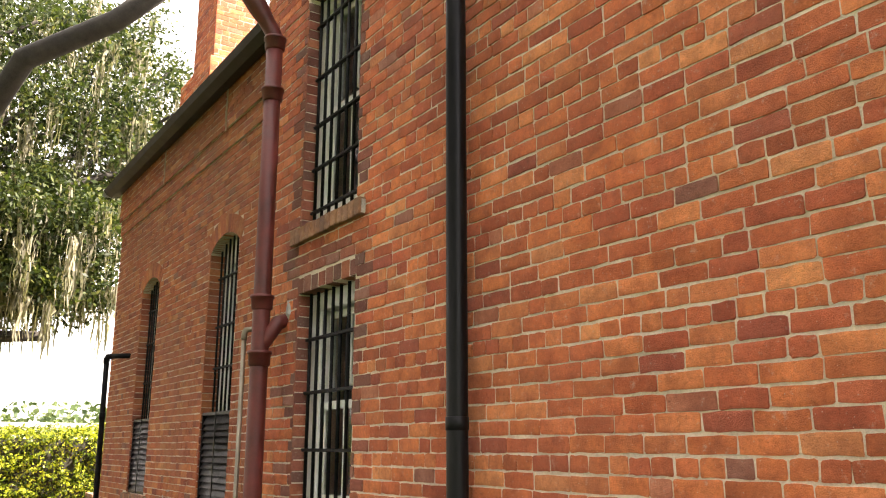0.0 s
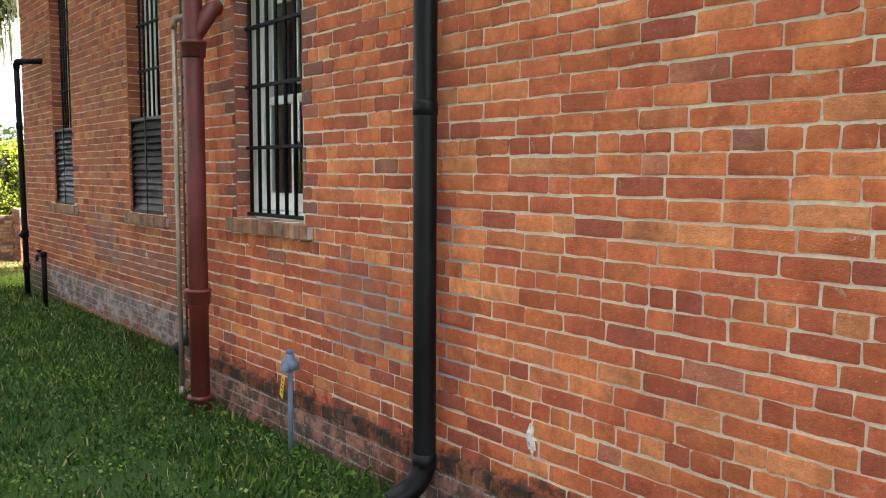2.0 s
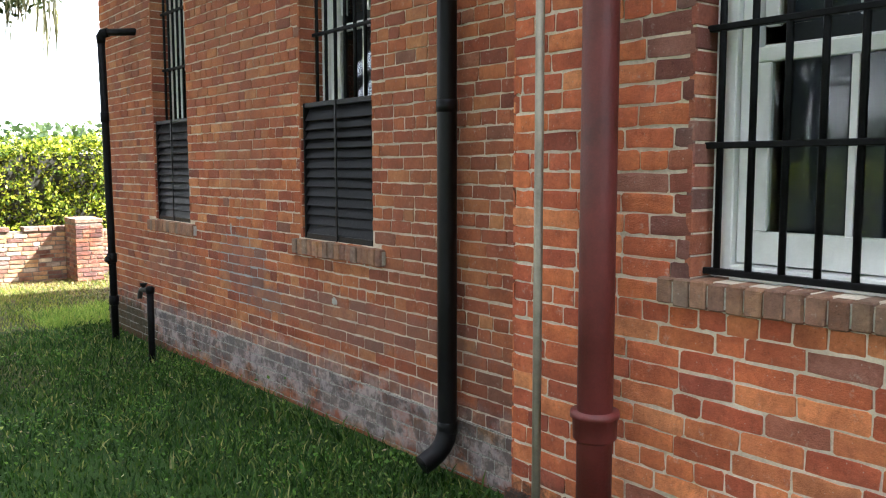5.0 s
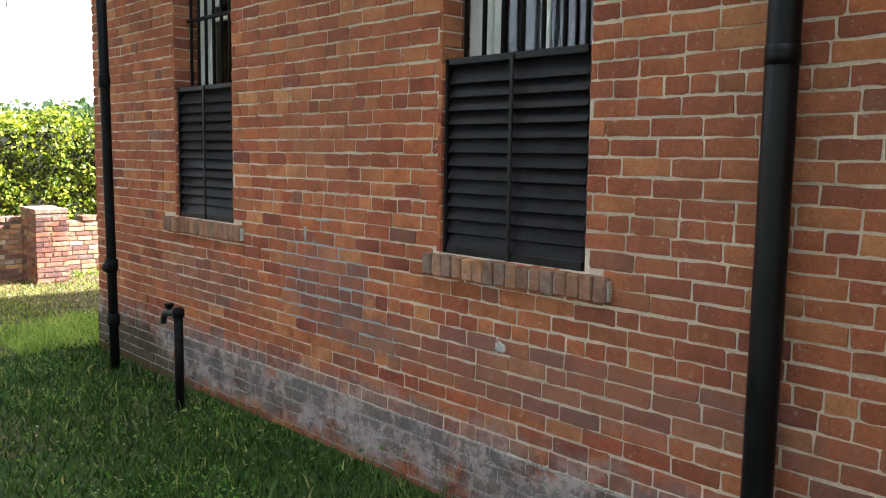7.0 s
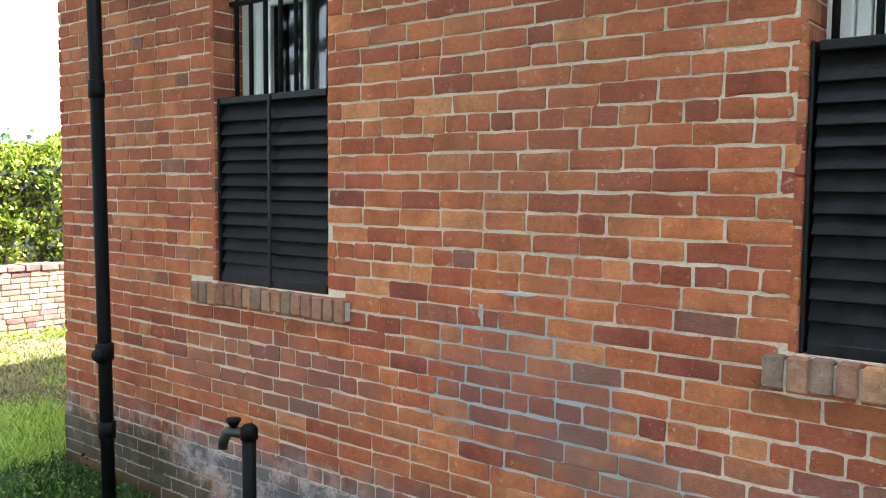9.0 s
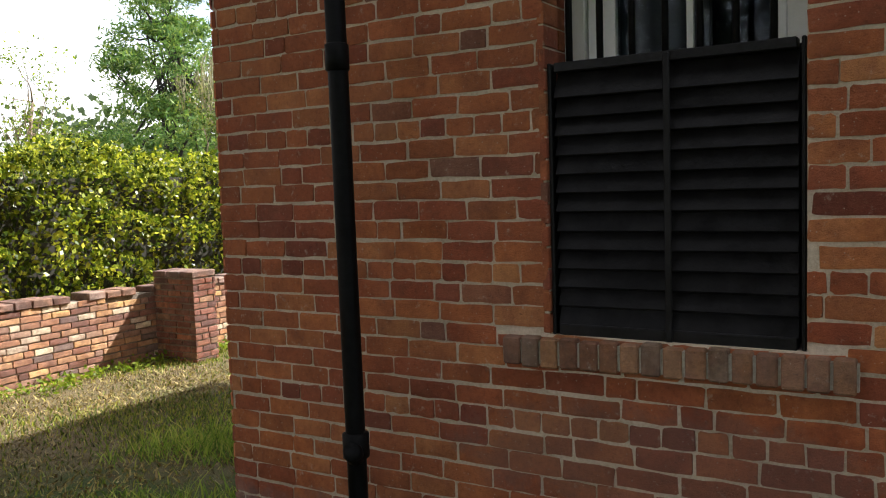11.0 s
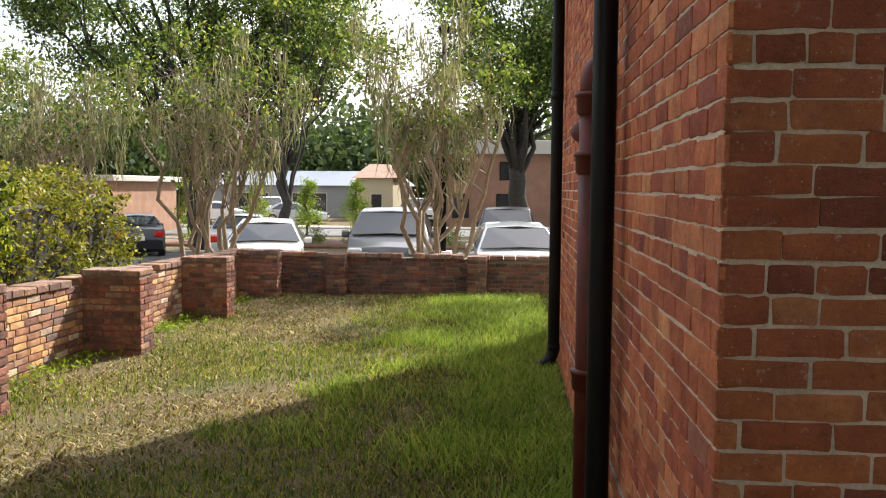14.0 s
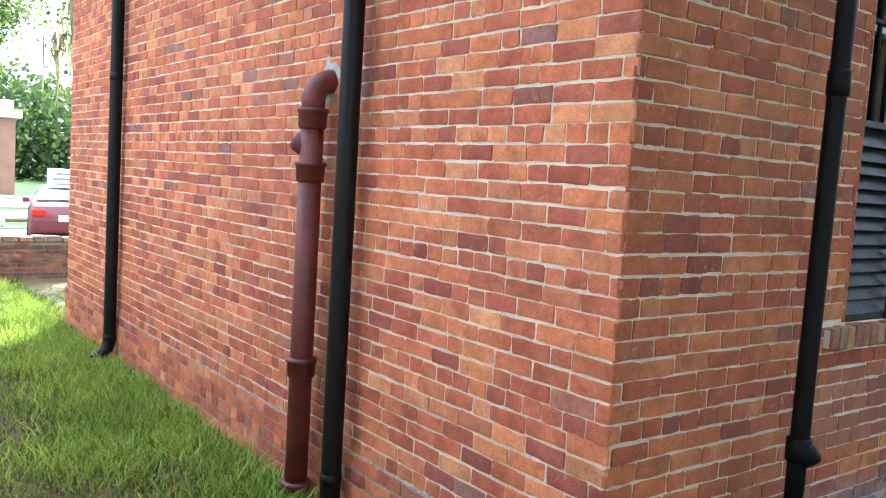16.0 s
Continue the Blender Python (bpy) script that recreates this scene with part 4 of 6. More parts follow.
# tall oxblood waste pipe on the near block
red = thing("waste_pipe", (1.995, 5.14, 0.0), "tall oxblood-painted cast iron waste pipe with collars", "pipe", "red waste pipes")
R = 0.058
smooth(part("pipe", tube(bmesh.new(), [(0, 0, -0.12), (0, 0, 1.5), (0, 0, 3.0), (0.0, 0, 4.44)], R, 24), RED_PAINT, red))
for z in (0.04, 0.70, 2.18, 2.55, 4.03, 4.42):
    bm = flange(bmesh.new(), 0, 0, z, R)
    smooth(part("collar", bm, RED_PAINT, red))
pts = [(0, 0, 4.40), (-0.015, 0.0, 4.50), (-0.07, 0.0, 4.58), (-0.13, 0.0, 4.66), (-0.21, 0.0, 4.76), (-0.27, 0, 4.84), (-0.31, 0, 4.95), (-0.32, 0, 5.4)]
smooth(part("offset_bend", tube(bmesh.new(), pts, [R, R, R, R * 1.25, R * 1.25, R, R, R], 20), RED_PAINT, red))
smooth(part("branch", tube(bmesh.new(), [(0, 0, 2.24), (0.03, -0.022, 2.30), (0.06, -0.04, 2.36), (0.10, -0.045, 2.42), (0.155, -0.045, 2.44)], [R * 0.7, R * 0.8, R * 0.85, R * 0.85, R * 0.8], 16), RED_PAINT, red, "bulging branch fitting into the wall"))
part("wall_patch", dab(0.145, -0.09, 2.50, 0.05, 0.07, 41), CEMENT, red, "rough cement round the branch")

# thin galvanized pipe
cond = thing("conduit", (1.975, 5.385, 0.0), "thin weathered galvanized pipe with an elbow", "pipe")
smooth(part("pipe", tube(bmesh.new(), [(0, 0, -0.05), (0, 0, 1.0), (0, 0, 2.36)], 0.0155, 14), GALV, cond))
smooth(part("elbow", tube(bmesh.new(), [(0, 0, 2.33), (0, 0, 2.37), (0.008, -0.008, 2.395), (0.035, -0.03, 2.40), (0.16, -0.14, 2.40)], [0.02, 0.021, 0.021, 0.018, 0.0155], 14), GALV, cond))
smooth(part("coupling", tube(bmesh.new(), [(0, 0, 0.03), (0, 0, 0.1)], 0.02, 14), GALV, cond))

# small riser with a hose valve
val = thing("hose_riser", (2.03, 4.06, 0.0), "faded blue iron riser with a valve and a yellow tag", "faucet")
smooth(part("riser", tube(bmesh.new(), [(0, 0, -0.06), (0.0, 0.0, 0.2), (0, 0, 0.455)], 0.0135, 14), VALVE_PAINT, val))
bm = tube(bmesh.new(), [(0, 0, 0.44), (0, 0, 0.452), (0, 0, 0.47), (0, 0, 0.49), (0, 0, 0.505), (0, 0, 0.52), (0, 0, 0.535)], [0.02, 0.045, 0.05, 0.044, 0.028, 0.026, 0.014], 18)
smooth(part("valve_body", bm, VALVE_PAINT, val))
smooth(part("spout", tube(bmesh.new(), [(0, 0, 0.475), (-0.035, -0.03, 0.477), (-0.05, -0.04, 0.465), (-0.055, -0.044, 0.445)], [0.02, 0.02, 0.021, 0.022], 14), VALVE_PAINT, val))
smooth(part("handle", tube(bmesh.new(), [(0, 0, 0.53), (0, 0, 0.545), (0, 0, 0.552)], [0.02, 0.022, 0.012], 8), VALVE_PAINT, val))
m = Matrix.Translation((-0.03, 0.03, 0.36)) @ Matrix.Rotation(radians(14), 4, "X") @ Matrix.Rotation(radians(-12), 4, "Z")
tg = part("tag", new_box(-0.001, 0.001, -0.026, 0.026, -0.06, 0.06, m=m), TAG_YELLOW, val, "yellow warning tag")
for k in range(4):
    part("print_bar", new_box(-0.0018, 0.0018, -0.018, 0.016 - 0.006 * (k % 2), 0.035 - 0.022 * k - 0.005, 0.035 - 0.022 * k + 0.004, m=m), DARK_INK, tg)
smooth(part("wire", tube(bmesh.new(), [(0.0, 0.0, 0.43), (-0.02, 0.02, 0.425), (-0.03, 0.03, 0.41)], 0.0015, 6), GALV, val))

# black standpipe near the corner and its arm into the wall
std = thing("vent_pipe", (2.40, 11.38, -0.1), "black iron pipe standing off the wall with a top elbow", "pipe")
smooth(part("pipe", tube(bmesh.new(), [(0, 0, -0.1), (-0.01, 0, 1.0), (-0.02, 0, 2.0), (-0.03, 0, 2.78)], 0.034, 18), BLACK_IRON, std))
smooth(part("elbow", tube(bmesh.new(), [(-0.03, 0, 2.76), (-0.031, 0, 2.82), (-0.02, -0.012, 2.85), (0.02, -0.05, 2.86)], [0.036, 0.043, 0.043, 0.04], 18), BLACK_IRON, std))
smooth(part("arm", tube(bmesh.new(), [(0.0, -0.03, 2.86), (0.22, -0.26, 2.86)], 0.033, 18), BLACK_IRON, std))
for z, k in ((0.40, 1.3), (0.80, 1.35), (2.10, 1.18)):
    smooth(part("coupling", tube(bmesh.new(), [(-0.0108 * z, 0, z - 0.045), (-0.0108 * z, 0, z - 0.04), (-0.0108 * z, 0, z + 0.04), (-0.0108 * z, 0, z + 0.045)], [0.034, 0.034 * k, 0.034 * k, 0.034], 18), BLACK_IRON, std))
smooth(part("cleanout", tube(bmesh.new(), [(-0.008, 0, 0.75), (-0.053, -0.02, 0.79), (-0.068, -0.025, 0.80)], [0.03, 0.034, 0.028], 14), BLACK_IRON, std, "crusted cleanout plug"))

fau = thing("standpipe_faucet", (2.3, 10.13, -0.06), "black iron standpipe with a brass faucet", "faucet")
smooth(part("riser", tube(bmesh.new(), [(0, 0, -0.08), (0, 0, 0.3), (0, 0, 0.60)], 0.028, 16), BLACK_IRON, fau))
smooth(part("cap", tube(bmesh.new(), [(0, 0, 0.58), (0, 0, 0.625), (0, 0, 0.64)], [0.036, 0.036, 0.02], 16), BLACK_IRON, fau))
smooth(part("faucet_body", tube(bmesh.new(), [(0, 0, 0.60), (-0.03, 0.06, 0.605), (-0.04, 0.09, 0.60), (-0.045, 0.105, 0.565), (-0.047, 0.108, 0.53)], [0.024, 0.022, 0.024, 0.021, 0.02], 14), simple_mat("tarnished_brass", (0.035, 0.032, 0.028), 0.45, metal=0.4), fau, "tarnished brass faucet"))
smooth(part("handle", tube(bmesh.new(), [(-0.03, 0.06, 0.62), (-0.03, 0.06, 0.65), (-0.03, 0.06, 0.66)], [0.012, 0.03, 0.03], 10), BLACK_IRON, fau))

# short black post out on the lawn
lpst = thing("lawn_post", (1.02, 11.11, ground_z(1.02, 11.11)), "short black iron post with a pale cap in the lawn", "post")
smooth(part("shaft", tube(bmesh.new(), [(0, 0, -0.1), (-0.02, 0, 0.35), (-0.035, 0, 0.56)], 0.034, 14), BLACK_IRON, lpst))
smooth(part("cap", tube(bmesh.new(), [(-0.034, 0, 0.55), (-0.04, 0, 0.71), (-0.041, 0, 0.725)], [0.04, 0.043, 0.034], 14), GALV, lpst, "pale galvanized cap"))

# red waste pipe on the end wall
rn = thing("waste_pipe", (4.52, 12.268, -0.12), "short oxblood-painted waste pipe bending into the wall", "pipe", "red waste pipes")
smooth(part("pipe", tube(bmesh.new(), [(0, 0, -0.1), (0, 0, 1.0), (0, 0, 2.02)], 0.057, 24), RED_PAINT, rn))
for z in (0.10, 0.73, 1.70, 1.96):
    smooth(part("collar", flange(bmesh.new(), 0, 0, z, 0.057), RED_PAINT, rn))
pts = arc((0, -0.10, 2.05), (0, 0, 2.05), (1, 0, 0), 90, 8)
smooth(part("bend", tube(bmesh.new(), [(0, 0, 1.98)] + pts + [(0, -0.108, 2.15)], 0.058, 24), RED_PAINT, rn))
smooth(part("cleanout", tube(bmesh.new(), [(0.0, 0.0, 1.80), (0.05, 0.035, 1.84), (0.065, 0.045, 1.852), (0.068, 0.048, 1.854)], [0.045, 0.05, 0.052, 0.035], 18), RED_PAINT, rn, "round cleanout plug"))
part("lug", new_box(0.03, 0.055, 0.02, 0.045, 2.10, 2.125, bevel=0.004, m=Matrix.Rotation(radians(6), 4, "X")), RED_PAINT, rn)
bm = dab(0, 0, 0, 0.12, 0.135, 77)
bmesh.ops.transform(bm, matrix=Matrix.Translation((0.03, -0.091, 2.165)) @ Matrix.Rotation(radians(-90), 4, "Z"), verts=bm.verts)
part("wall_patch", bm, CEMENT, rn, "rough grey cement round the pipe")

# scars in the brickwork
tagged(link_mesh("mortar_scar", dab(XN - 0.006, 2.425, 0.47, 0.036, 0.085, 5), simple_mat("chalk_white_scar", (0.62, 0.60, 0.57), 0.95, var=0.55, scale=45, bump=0.9)), "chalky white scar where a brick is gone", "wall patch")
for k, (y, z, ry, rz) in enumerate(((7.745, 0.72, 0.045, 0.04), (9.04, 1.172, 0.11, 0.014), (9.2, 1.09, 0.018, 0.06), (3.05, 0.78, 0.022, 0.10))):
    tagged(link_mesh("cement_dab", dab((XR if y > 6 else XN) - 0.006, y, z, ry, rz, 60 + k), CEMENT), "dab of pale cement on the bricks", "wall patch")


# ---- low garden wall with piers ----
G_COURSE = 0.063
YG, XG = 16.72, 13.42


def garden_run(name, origin, du, dn, u0, u1, top0, top1, label, pick=None, thick=0.22, brick=None):
    o, du, dn = Vector(origin), Vector(du), Vector(dn)
    zb = -0.5
    bm = bmesh.new()
    cs = []
    for n in (0.0, -thick):
        for u, z in ((u0, zb), (u1, zb), (u1, top1 - 0.07), (u0, top0 - 0.07)):
            q = o + du * u + dn * n
            cs.append(bm.verts.new((q.x, q.y, z)))
    for f in ((0, 1, 2, 3), (7, 6, 5, 4), (0, 4, 5, 1), (1, 5, 6, 2), (2, 6, 7, 3), (3, 7, 4, 0)):
        bm.faces.new([cs[i] for i in f])
    bmesh.ops.recalc_face_normals(bm, faces=bm.faces)
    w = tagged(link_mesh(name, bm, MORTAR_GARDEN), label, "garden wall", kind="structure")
    def top(u):
        return top0 + (top1 - top0) * (u - u0) / (u1 - u0)
    bricks = [b for b in lay(u0, u1, -0.42, max(top0, top1), [], rng, 3, course=G_COURSE, stretch=0.20, header_every=0, joint=0.012) if b[1] + b[3] < top(b[0]) - 0.062]
    place_bricks(w, "brickwork", o, du, dn, bricks, brick or B_GARDEN, rng, proud=0.013, pick=pick, limit=290, jit=0.005)
    back = o - dn * thick
    place_bricks(w, "brickwork_back", back, du, -dn, bricks, B_GARDEN, rng, proud=0.008)
    # loose capping bricks, uneven and some gone
    u = u0
    while u < u1 - 0.1:
        L = rng.uniform(0.17, 0.21)
        if rng.random() > 0.10:
            bm = new_box(-thick - 0.03, 0.03, 0, L - 0.012, -0.07, rng.uniform(-0.012, 0.006), bevel=0.007)
            q = o + du * u
            m = Matrix.Identity(4)
            m.col[0][:3], m.col[1][:3], m.col[2][:3] = dn, du, (0, 0, 1)
            m.col[3][:3] = (q.x, q.y, top(u))
            bmesh.ops.transform(bm, matrix=m @ Matrix.Rotation(rng.uniform(-0.04, 0.04), 4, "Z"), verts=bm.verts)
            bmesh.ops.recalc_face_normals(bm, faces=bm.faces)
            part("coping_brick", bm, B_COPING, w)
        u += L
    return w


def pier(x0, x1, y0, y1, top, label, brick=None):
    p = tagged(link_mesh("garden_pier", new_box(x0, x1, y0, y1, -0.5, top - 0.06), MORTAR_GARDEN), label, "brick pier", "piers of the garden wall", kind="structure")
    for org, du, dn, a, b in (((x0, 0, 0), (0, 1, 0), (-1, 0, 0), y0, y1), ((x1, 0, 0), (0, 1, 0), (1, 0, 0), y0, y1), ((0, y0, 0), (1, 0, 0), (0, -1, 0), x0, x1), ((0, y1, 0), (1, 0, 0), (0, 1, 0), x0, x1)):
        place_bricks(p, "brickwork", org, du, dn, lay(a - 0.008, b + 0.008, -0.42, top - 0.062, [], rng, 3, course=G_COURSE, stretch=0.2, header_every=0, joint=0.012), brick or B_PIER, rng, proud=0.010, jit=0.004)
    k = max(1, round((y1 - y0) / 0.2)) if (y1 - y0) > (x1 - x0) else max(1, round((x1 - x0) / 0.2))
    for i in range(k):
        if y1 - y0 > x1 - x0:
            c = (x0 - 0.015, x1 + 0.015, y0 - 0.015 + (y1 - y0 + 0.03) * i / k + 0.005, y0 - 0.015 + (y1 - y0 + 0.03) * (i + 1) / k - 0.005)
        else:
            c = (x0 - 0.015 + (x1 - x0 + 0.03) * i / k + 0.005, x0 - 0.015 + (x1 - x0 + 0.03) * (i + 1) / k - 0.005, y0 - 0.015, y1 + 0.015)
        part("coping_brick", new_box(*c, top - 0.06, top + rng.uniform(-0.006, 0.006), bevel=0.006), B_COPING, p)
    return p


garden_run("garden_wall_long", (0, YG, 0), (1, 0, 0), (0, -1, 0), -14.0, XG + 0.2, 0.98, 0.49, "low salvaged-brick garden wall, sunlit and uneven", pick=(2.0, 9.0, 0.0, 0.8))
garden_run("garden_wall_end", (XG, 0, 0), (0, 1, 0), (-1, 0, 0), -6.0, YG - 0.02, 0.33, 0.475, "low sooty salvaged-brick garden wall, darkened in colour for shade", pick=(11.0, 16.0, -0.2, 0.5), brick=B_GARDEN_SHADE)
for x, wdt, top in ((-8.2, 0.36, 0.95), (-5.4, 0.36, 0.9), (-2.6, 0.36, 0.86), (0.2, 0.36, 0.83), (3.35, 0.36, 0.80), (6.02, 0.28, 0.775), (8.43, 0.28, 0.665), (10.86, 0.28, 0.58)):
    pier(x, x + wdt, 16.14, YG - 0.012, top, "square brick pier bonded to the garden wall")
pier(12.95, 13.2, 16.1, YG - 0.012, 0.52, "brick pier where the garden walls meet")
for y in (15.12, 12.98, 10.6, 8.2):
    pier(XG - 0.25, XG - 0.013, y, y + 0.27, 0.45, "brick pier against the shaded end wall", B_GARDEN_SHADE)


# ---- ground ----
def grass_ground_mat():
    m, nt, b = nodes_of("lawn_soil")
    pos, xyz = position_of(nt)
    n1 = noise_of(nt, 0.55, 5.0, 0.6, pos)
    n2 = noise_of(nt, 9.0, 5.0, 0.7, pos)
    n3 = noise_of(nt, 120.0, 3.0, 0.7, pos)
    green = ramp_of(nt, n3, [(0.3, (0.014, 0.030, 0.007)), (0.7, (0.050, 0.100, 0.020))])
    dry = ramp_of(nt, n3, [(0.35, (0.035, 0.026, 0.014)), (0.65, (0.22, 0.175, 0.095))])
    col = mix_of(nt, ramp_of(nt, math_of(nt, "ADD", mix_of(nt, 0.4, n1, n2), math_of(nt, "MULTIPLY", math_of(nt, "SUBTRACT", xyz[1], 12.0), 0.035)), [(0.42, (0, 0, 0)), (0.60, (1, 1, 1))]), green, dry)
    nt.links.new(col, b.inputs["Base Color"])
    b.inputs["Roughness"].default_value = 0.95
    b.inputs["Specular IOR Level"].default_value = 0.15
    bump_of(nt, b, mix_of(nt, 0.5, n2, n3), 0.8, 0.02)
    return m


bm = bmesh.new()
def axis(a, b, fine0, fine1, step, wide):
    vals, v = [], a
    while v < b:
        vals.append(v)
        v += step if fine0 <= v < fine1 else max(step, min(wide, 0.25 * min(abs(v - fine0), abs(v - fine1)) + step))
    return vals + [b]
gx, gy = axis(-900, 900, -8, 34, 0.5, 120), axis(-900, 900, -6, 42, 0.5, 120)
grid = [[bm.verts.new((x, y, ground_z(x, y) + (0.02 * noise.noise(Vector((x * 0.6, y * 0.6, 0))) if -8 < x < 14 and -6 < y < 18 else 0))) for y in gy] for x in gx]
for i in range(len(gx) - 1):
    for j in range(len(gy) - 1):
        bm.faces.new((grid[i][j], grid[i + 1][j], grid[i + 1][j + 1], grid[i][j + 1]))
tagged(smooth(link_mesh("ground", bm, grass_ground_mat())), "patchy green and straw-coloured lawn", "lawn", kind="structure")


def blades(name, n, region, lo, hi, material, label, dens=None, width=0.0045, seed=1, lean=0.5):
    """Grass blades as narrow bent triangles."""
    r = np.random.default_rng(seed)
    x = r.uniform(region[0], region[1], n)
    y = r.uniform(region[2], region[3], n)
    keep = np.ones(n, bool)
    keep &= ~((x > XN - 0.05) & (y < Y_STEP + 0.05)) & ~((x > XR - 0.05) & (y < YN + 0.05) & (x < X_END + 0.05)) & (y < YG - 0.03) & (x < XG - 0.03)
    if dens is not None:
        keep &= dens(x, y, r)
    x, y = x[keep], y[keep]
    n = len(x)
    z = np.array([ground_z(a, b) + 0.02 * noise.noise(Vector((a * 0.6, b * 0.6, 0))) for a, b in zip(x, y)]) - 0.006
    h = r.uniform(lo, hi, n) * (0.7 + 0.6 * r.random(n))
    a = r.uniform(0, 2 * np.pi, n)
    w = width * r.uniform(0.6, 1.4, n)
    ca, sa = np.cos(a), np.sin(a)
    ld = h * lean * r.uniform(0.2, 1.8, n)
    b = r.uniform(0, 2 * np.pi, n)
    lx, ly = ld * np.cos(b), ld * np.sin(b)
    v = np.empty((n, 5, 3), np.float32)
    v[:, 0] = np.stack([x - ca * w, y - sa * w, z], 1)
    v[:, 1] = np.stack([x + ca * w, y + sa * w, z], 1)
    v[:, 2] = np.stack([x + ca * w * 0.8 + lx * 0.35, y + sa * w * 0.8 + ly * 0.35, z + h * 0.6], 1)
    v[:, 3] = np.stack([x - ca * w * 0.8 + lx * 0.35, y - sa * w * 0.8 + ly * 0.35, z + h * 0.6], 1)
    v[:, 4] = np.stack([x + lx, y + ly, z + h], 1)
    me = bpy.data.meshes.new(name)
    me.vertices.add(n * 5)
    me.vertices.foreach_set("co", v.ravel())
    base = np.arange(n)[:, None] * 5
    loops = (base + np.array([[0, 1, 2, 3, 3, 2, 4]])).ravel()
    me.loops.add(n * 7)
    me.loops.foreach_set("vertex_index", loops.astype(np.int32))
    starts = (np.arange(n)[:, None] * 7 + np.array([[0, 4]])).ravel()
    me.polygons.add(n * 2)
    me.polygons.foreach_set("loop_start", starts.astype(np.int32))
    me.update(calc_edges=True)
    me.materials.append(material)
    return tagged(new(name, me), label, "grass", kind="stuff")


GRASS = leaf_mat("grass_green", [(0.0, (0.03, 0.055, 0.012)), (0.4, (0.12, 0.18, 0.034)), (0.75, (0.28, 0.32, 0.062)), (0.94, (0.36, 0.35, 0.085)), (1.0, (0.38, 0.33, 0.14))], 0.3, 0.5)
# deeper green grass, with the west lawn's shade put into its colours too
GRASS_SHADE = leaf_mat("shaded_grass", [(0.0, (0.008, 0.026, 0.005)), (0.4, (0.026, 0.072, 0.011)), (0.75, (0.060, 0.118, 0.022)), (0.93, (0.13, 0.165, 0.048)), (1.0, (0.34, 0.30, 0.15))], 0.3, 0.55)
# taller grass, its greens lifted to brighten the building's shade on the lawn
LUSH = leaf_mat("lush_grass_lifted", [(0.0, (0.07, 0.13, 0.025)), (0.4, (0.20, 0.31, 0.06)), (0.75, (0.36, 0.44, 0.10)), (1.0, (0.46, 0.43, 0.17))], 0.35, 0.5)
STRAW = leaf_mat("grass_dry", [(0.0, (0.06, 0.04, 0.016)), (0.4, (0.20, 0.145, 0.058)), (0.8, (0.46, 0.37, 0.18)), (1.0, (0.14, 0.16, 0.04))], 0.2, 0.6)


def dry_at(x, y):
    return np.array([noise.noise(Vector((a * 0.55, b * 0.55, 3.1))) for a, b in zip(x, y)])


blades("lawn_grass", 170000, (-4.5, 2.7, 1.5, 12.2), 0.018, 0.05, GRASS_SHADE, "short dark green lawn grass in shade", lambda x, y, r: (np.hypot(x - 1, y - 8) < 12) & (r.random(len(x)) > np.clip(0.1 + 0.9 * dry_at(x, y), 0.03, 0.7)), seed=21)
blades("lawn_grass", 190000, (-4.5, 13.4, 12.0, 16.7), 0.018, 0.055, GRASS, "short green lawn grass", lambda x, y, r: (np.hypot(x - 1, y - 12) < 14) & (r.random(len(x)) > np.clip(0.30 + 2.2 * dry_at(x, y) + 0.10 * (y - 12.5) - 0.9 * (x > 4) * (y < 14), 0.04, 0.93)))
blades("dry_grass", 100000, (-4.5, 13.4, 12.6, 16.7), 0.012, 0.04, STRAW, "matted straw-coloured grass on the open lawn", lambda x, y, r: r.random(len(x)) < np.clip(0.35 + 1.3 * dry_at(x * 1.6, y * 1.6) + 0.10 * (y - 14), 0.0, 0.95), lean=1.5, width=0.0065, seed=33)
blades("dry_grass", 130000, (-4.5, 13.4, 5.0, 16.7), 0.012, 0.035, STRAW, "dry straw-coloured grass", lambda x, y, r: r.random(len(x)) < np.clip(0.1 + 1.2 * dry_at(x, y) + 0.16 * (y - 12) - 0.25 * (x > 6), 0.0, 0.9), lean=1.3, width=0.004)
blades("long_grass", 110000, (2.0, 13.3, 12.2, 14.6), 0.05, 0.12, LUSH, "taller tufts of green grass along the wall", lambda x, y, r: r.random(len(x)) < np.clip(0.9 - 0.55 * (y - 12.2) + dry_at(x * 2, y * 2), 0, 1), lean=0.7, seed=4)
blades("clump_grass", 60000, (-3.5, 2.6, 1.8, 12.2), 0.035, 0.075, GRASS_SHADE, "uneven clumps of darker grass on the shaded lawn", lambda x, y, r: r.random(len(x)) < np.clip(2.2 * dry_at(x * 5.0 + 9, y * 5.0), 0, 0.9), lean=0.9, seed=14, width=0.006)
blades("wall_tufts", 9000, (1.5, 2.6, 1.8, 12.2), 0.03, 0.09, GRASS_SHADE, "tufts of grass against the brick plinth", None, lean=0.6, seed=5)


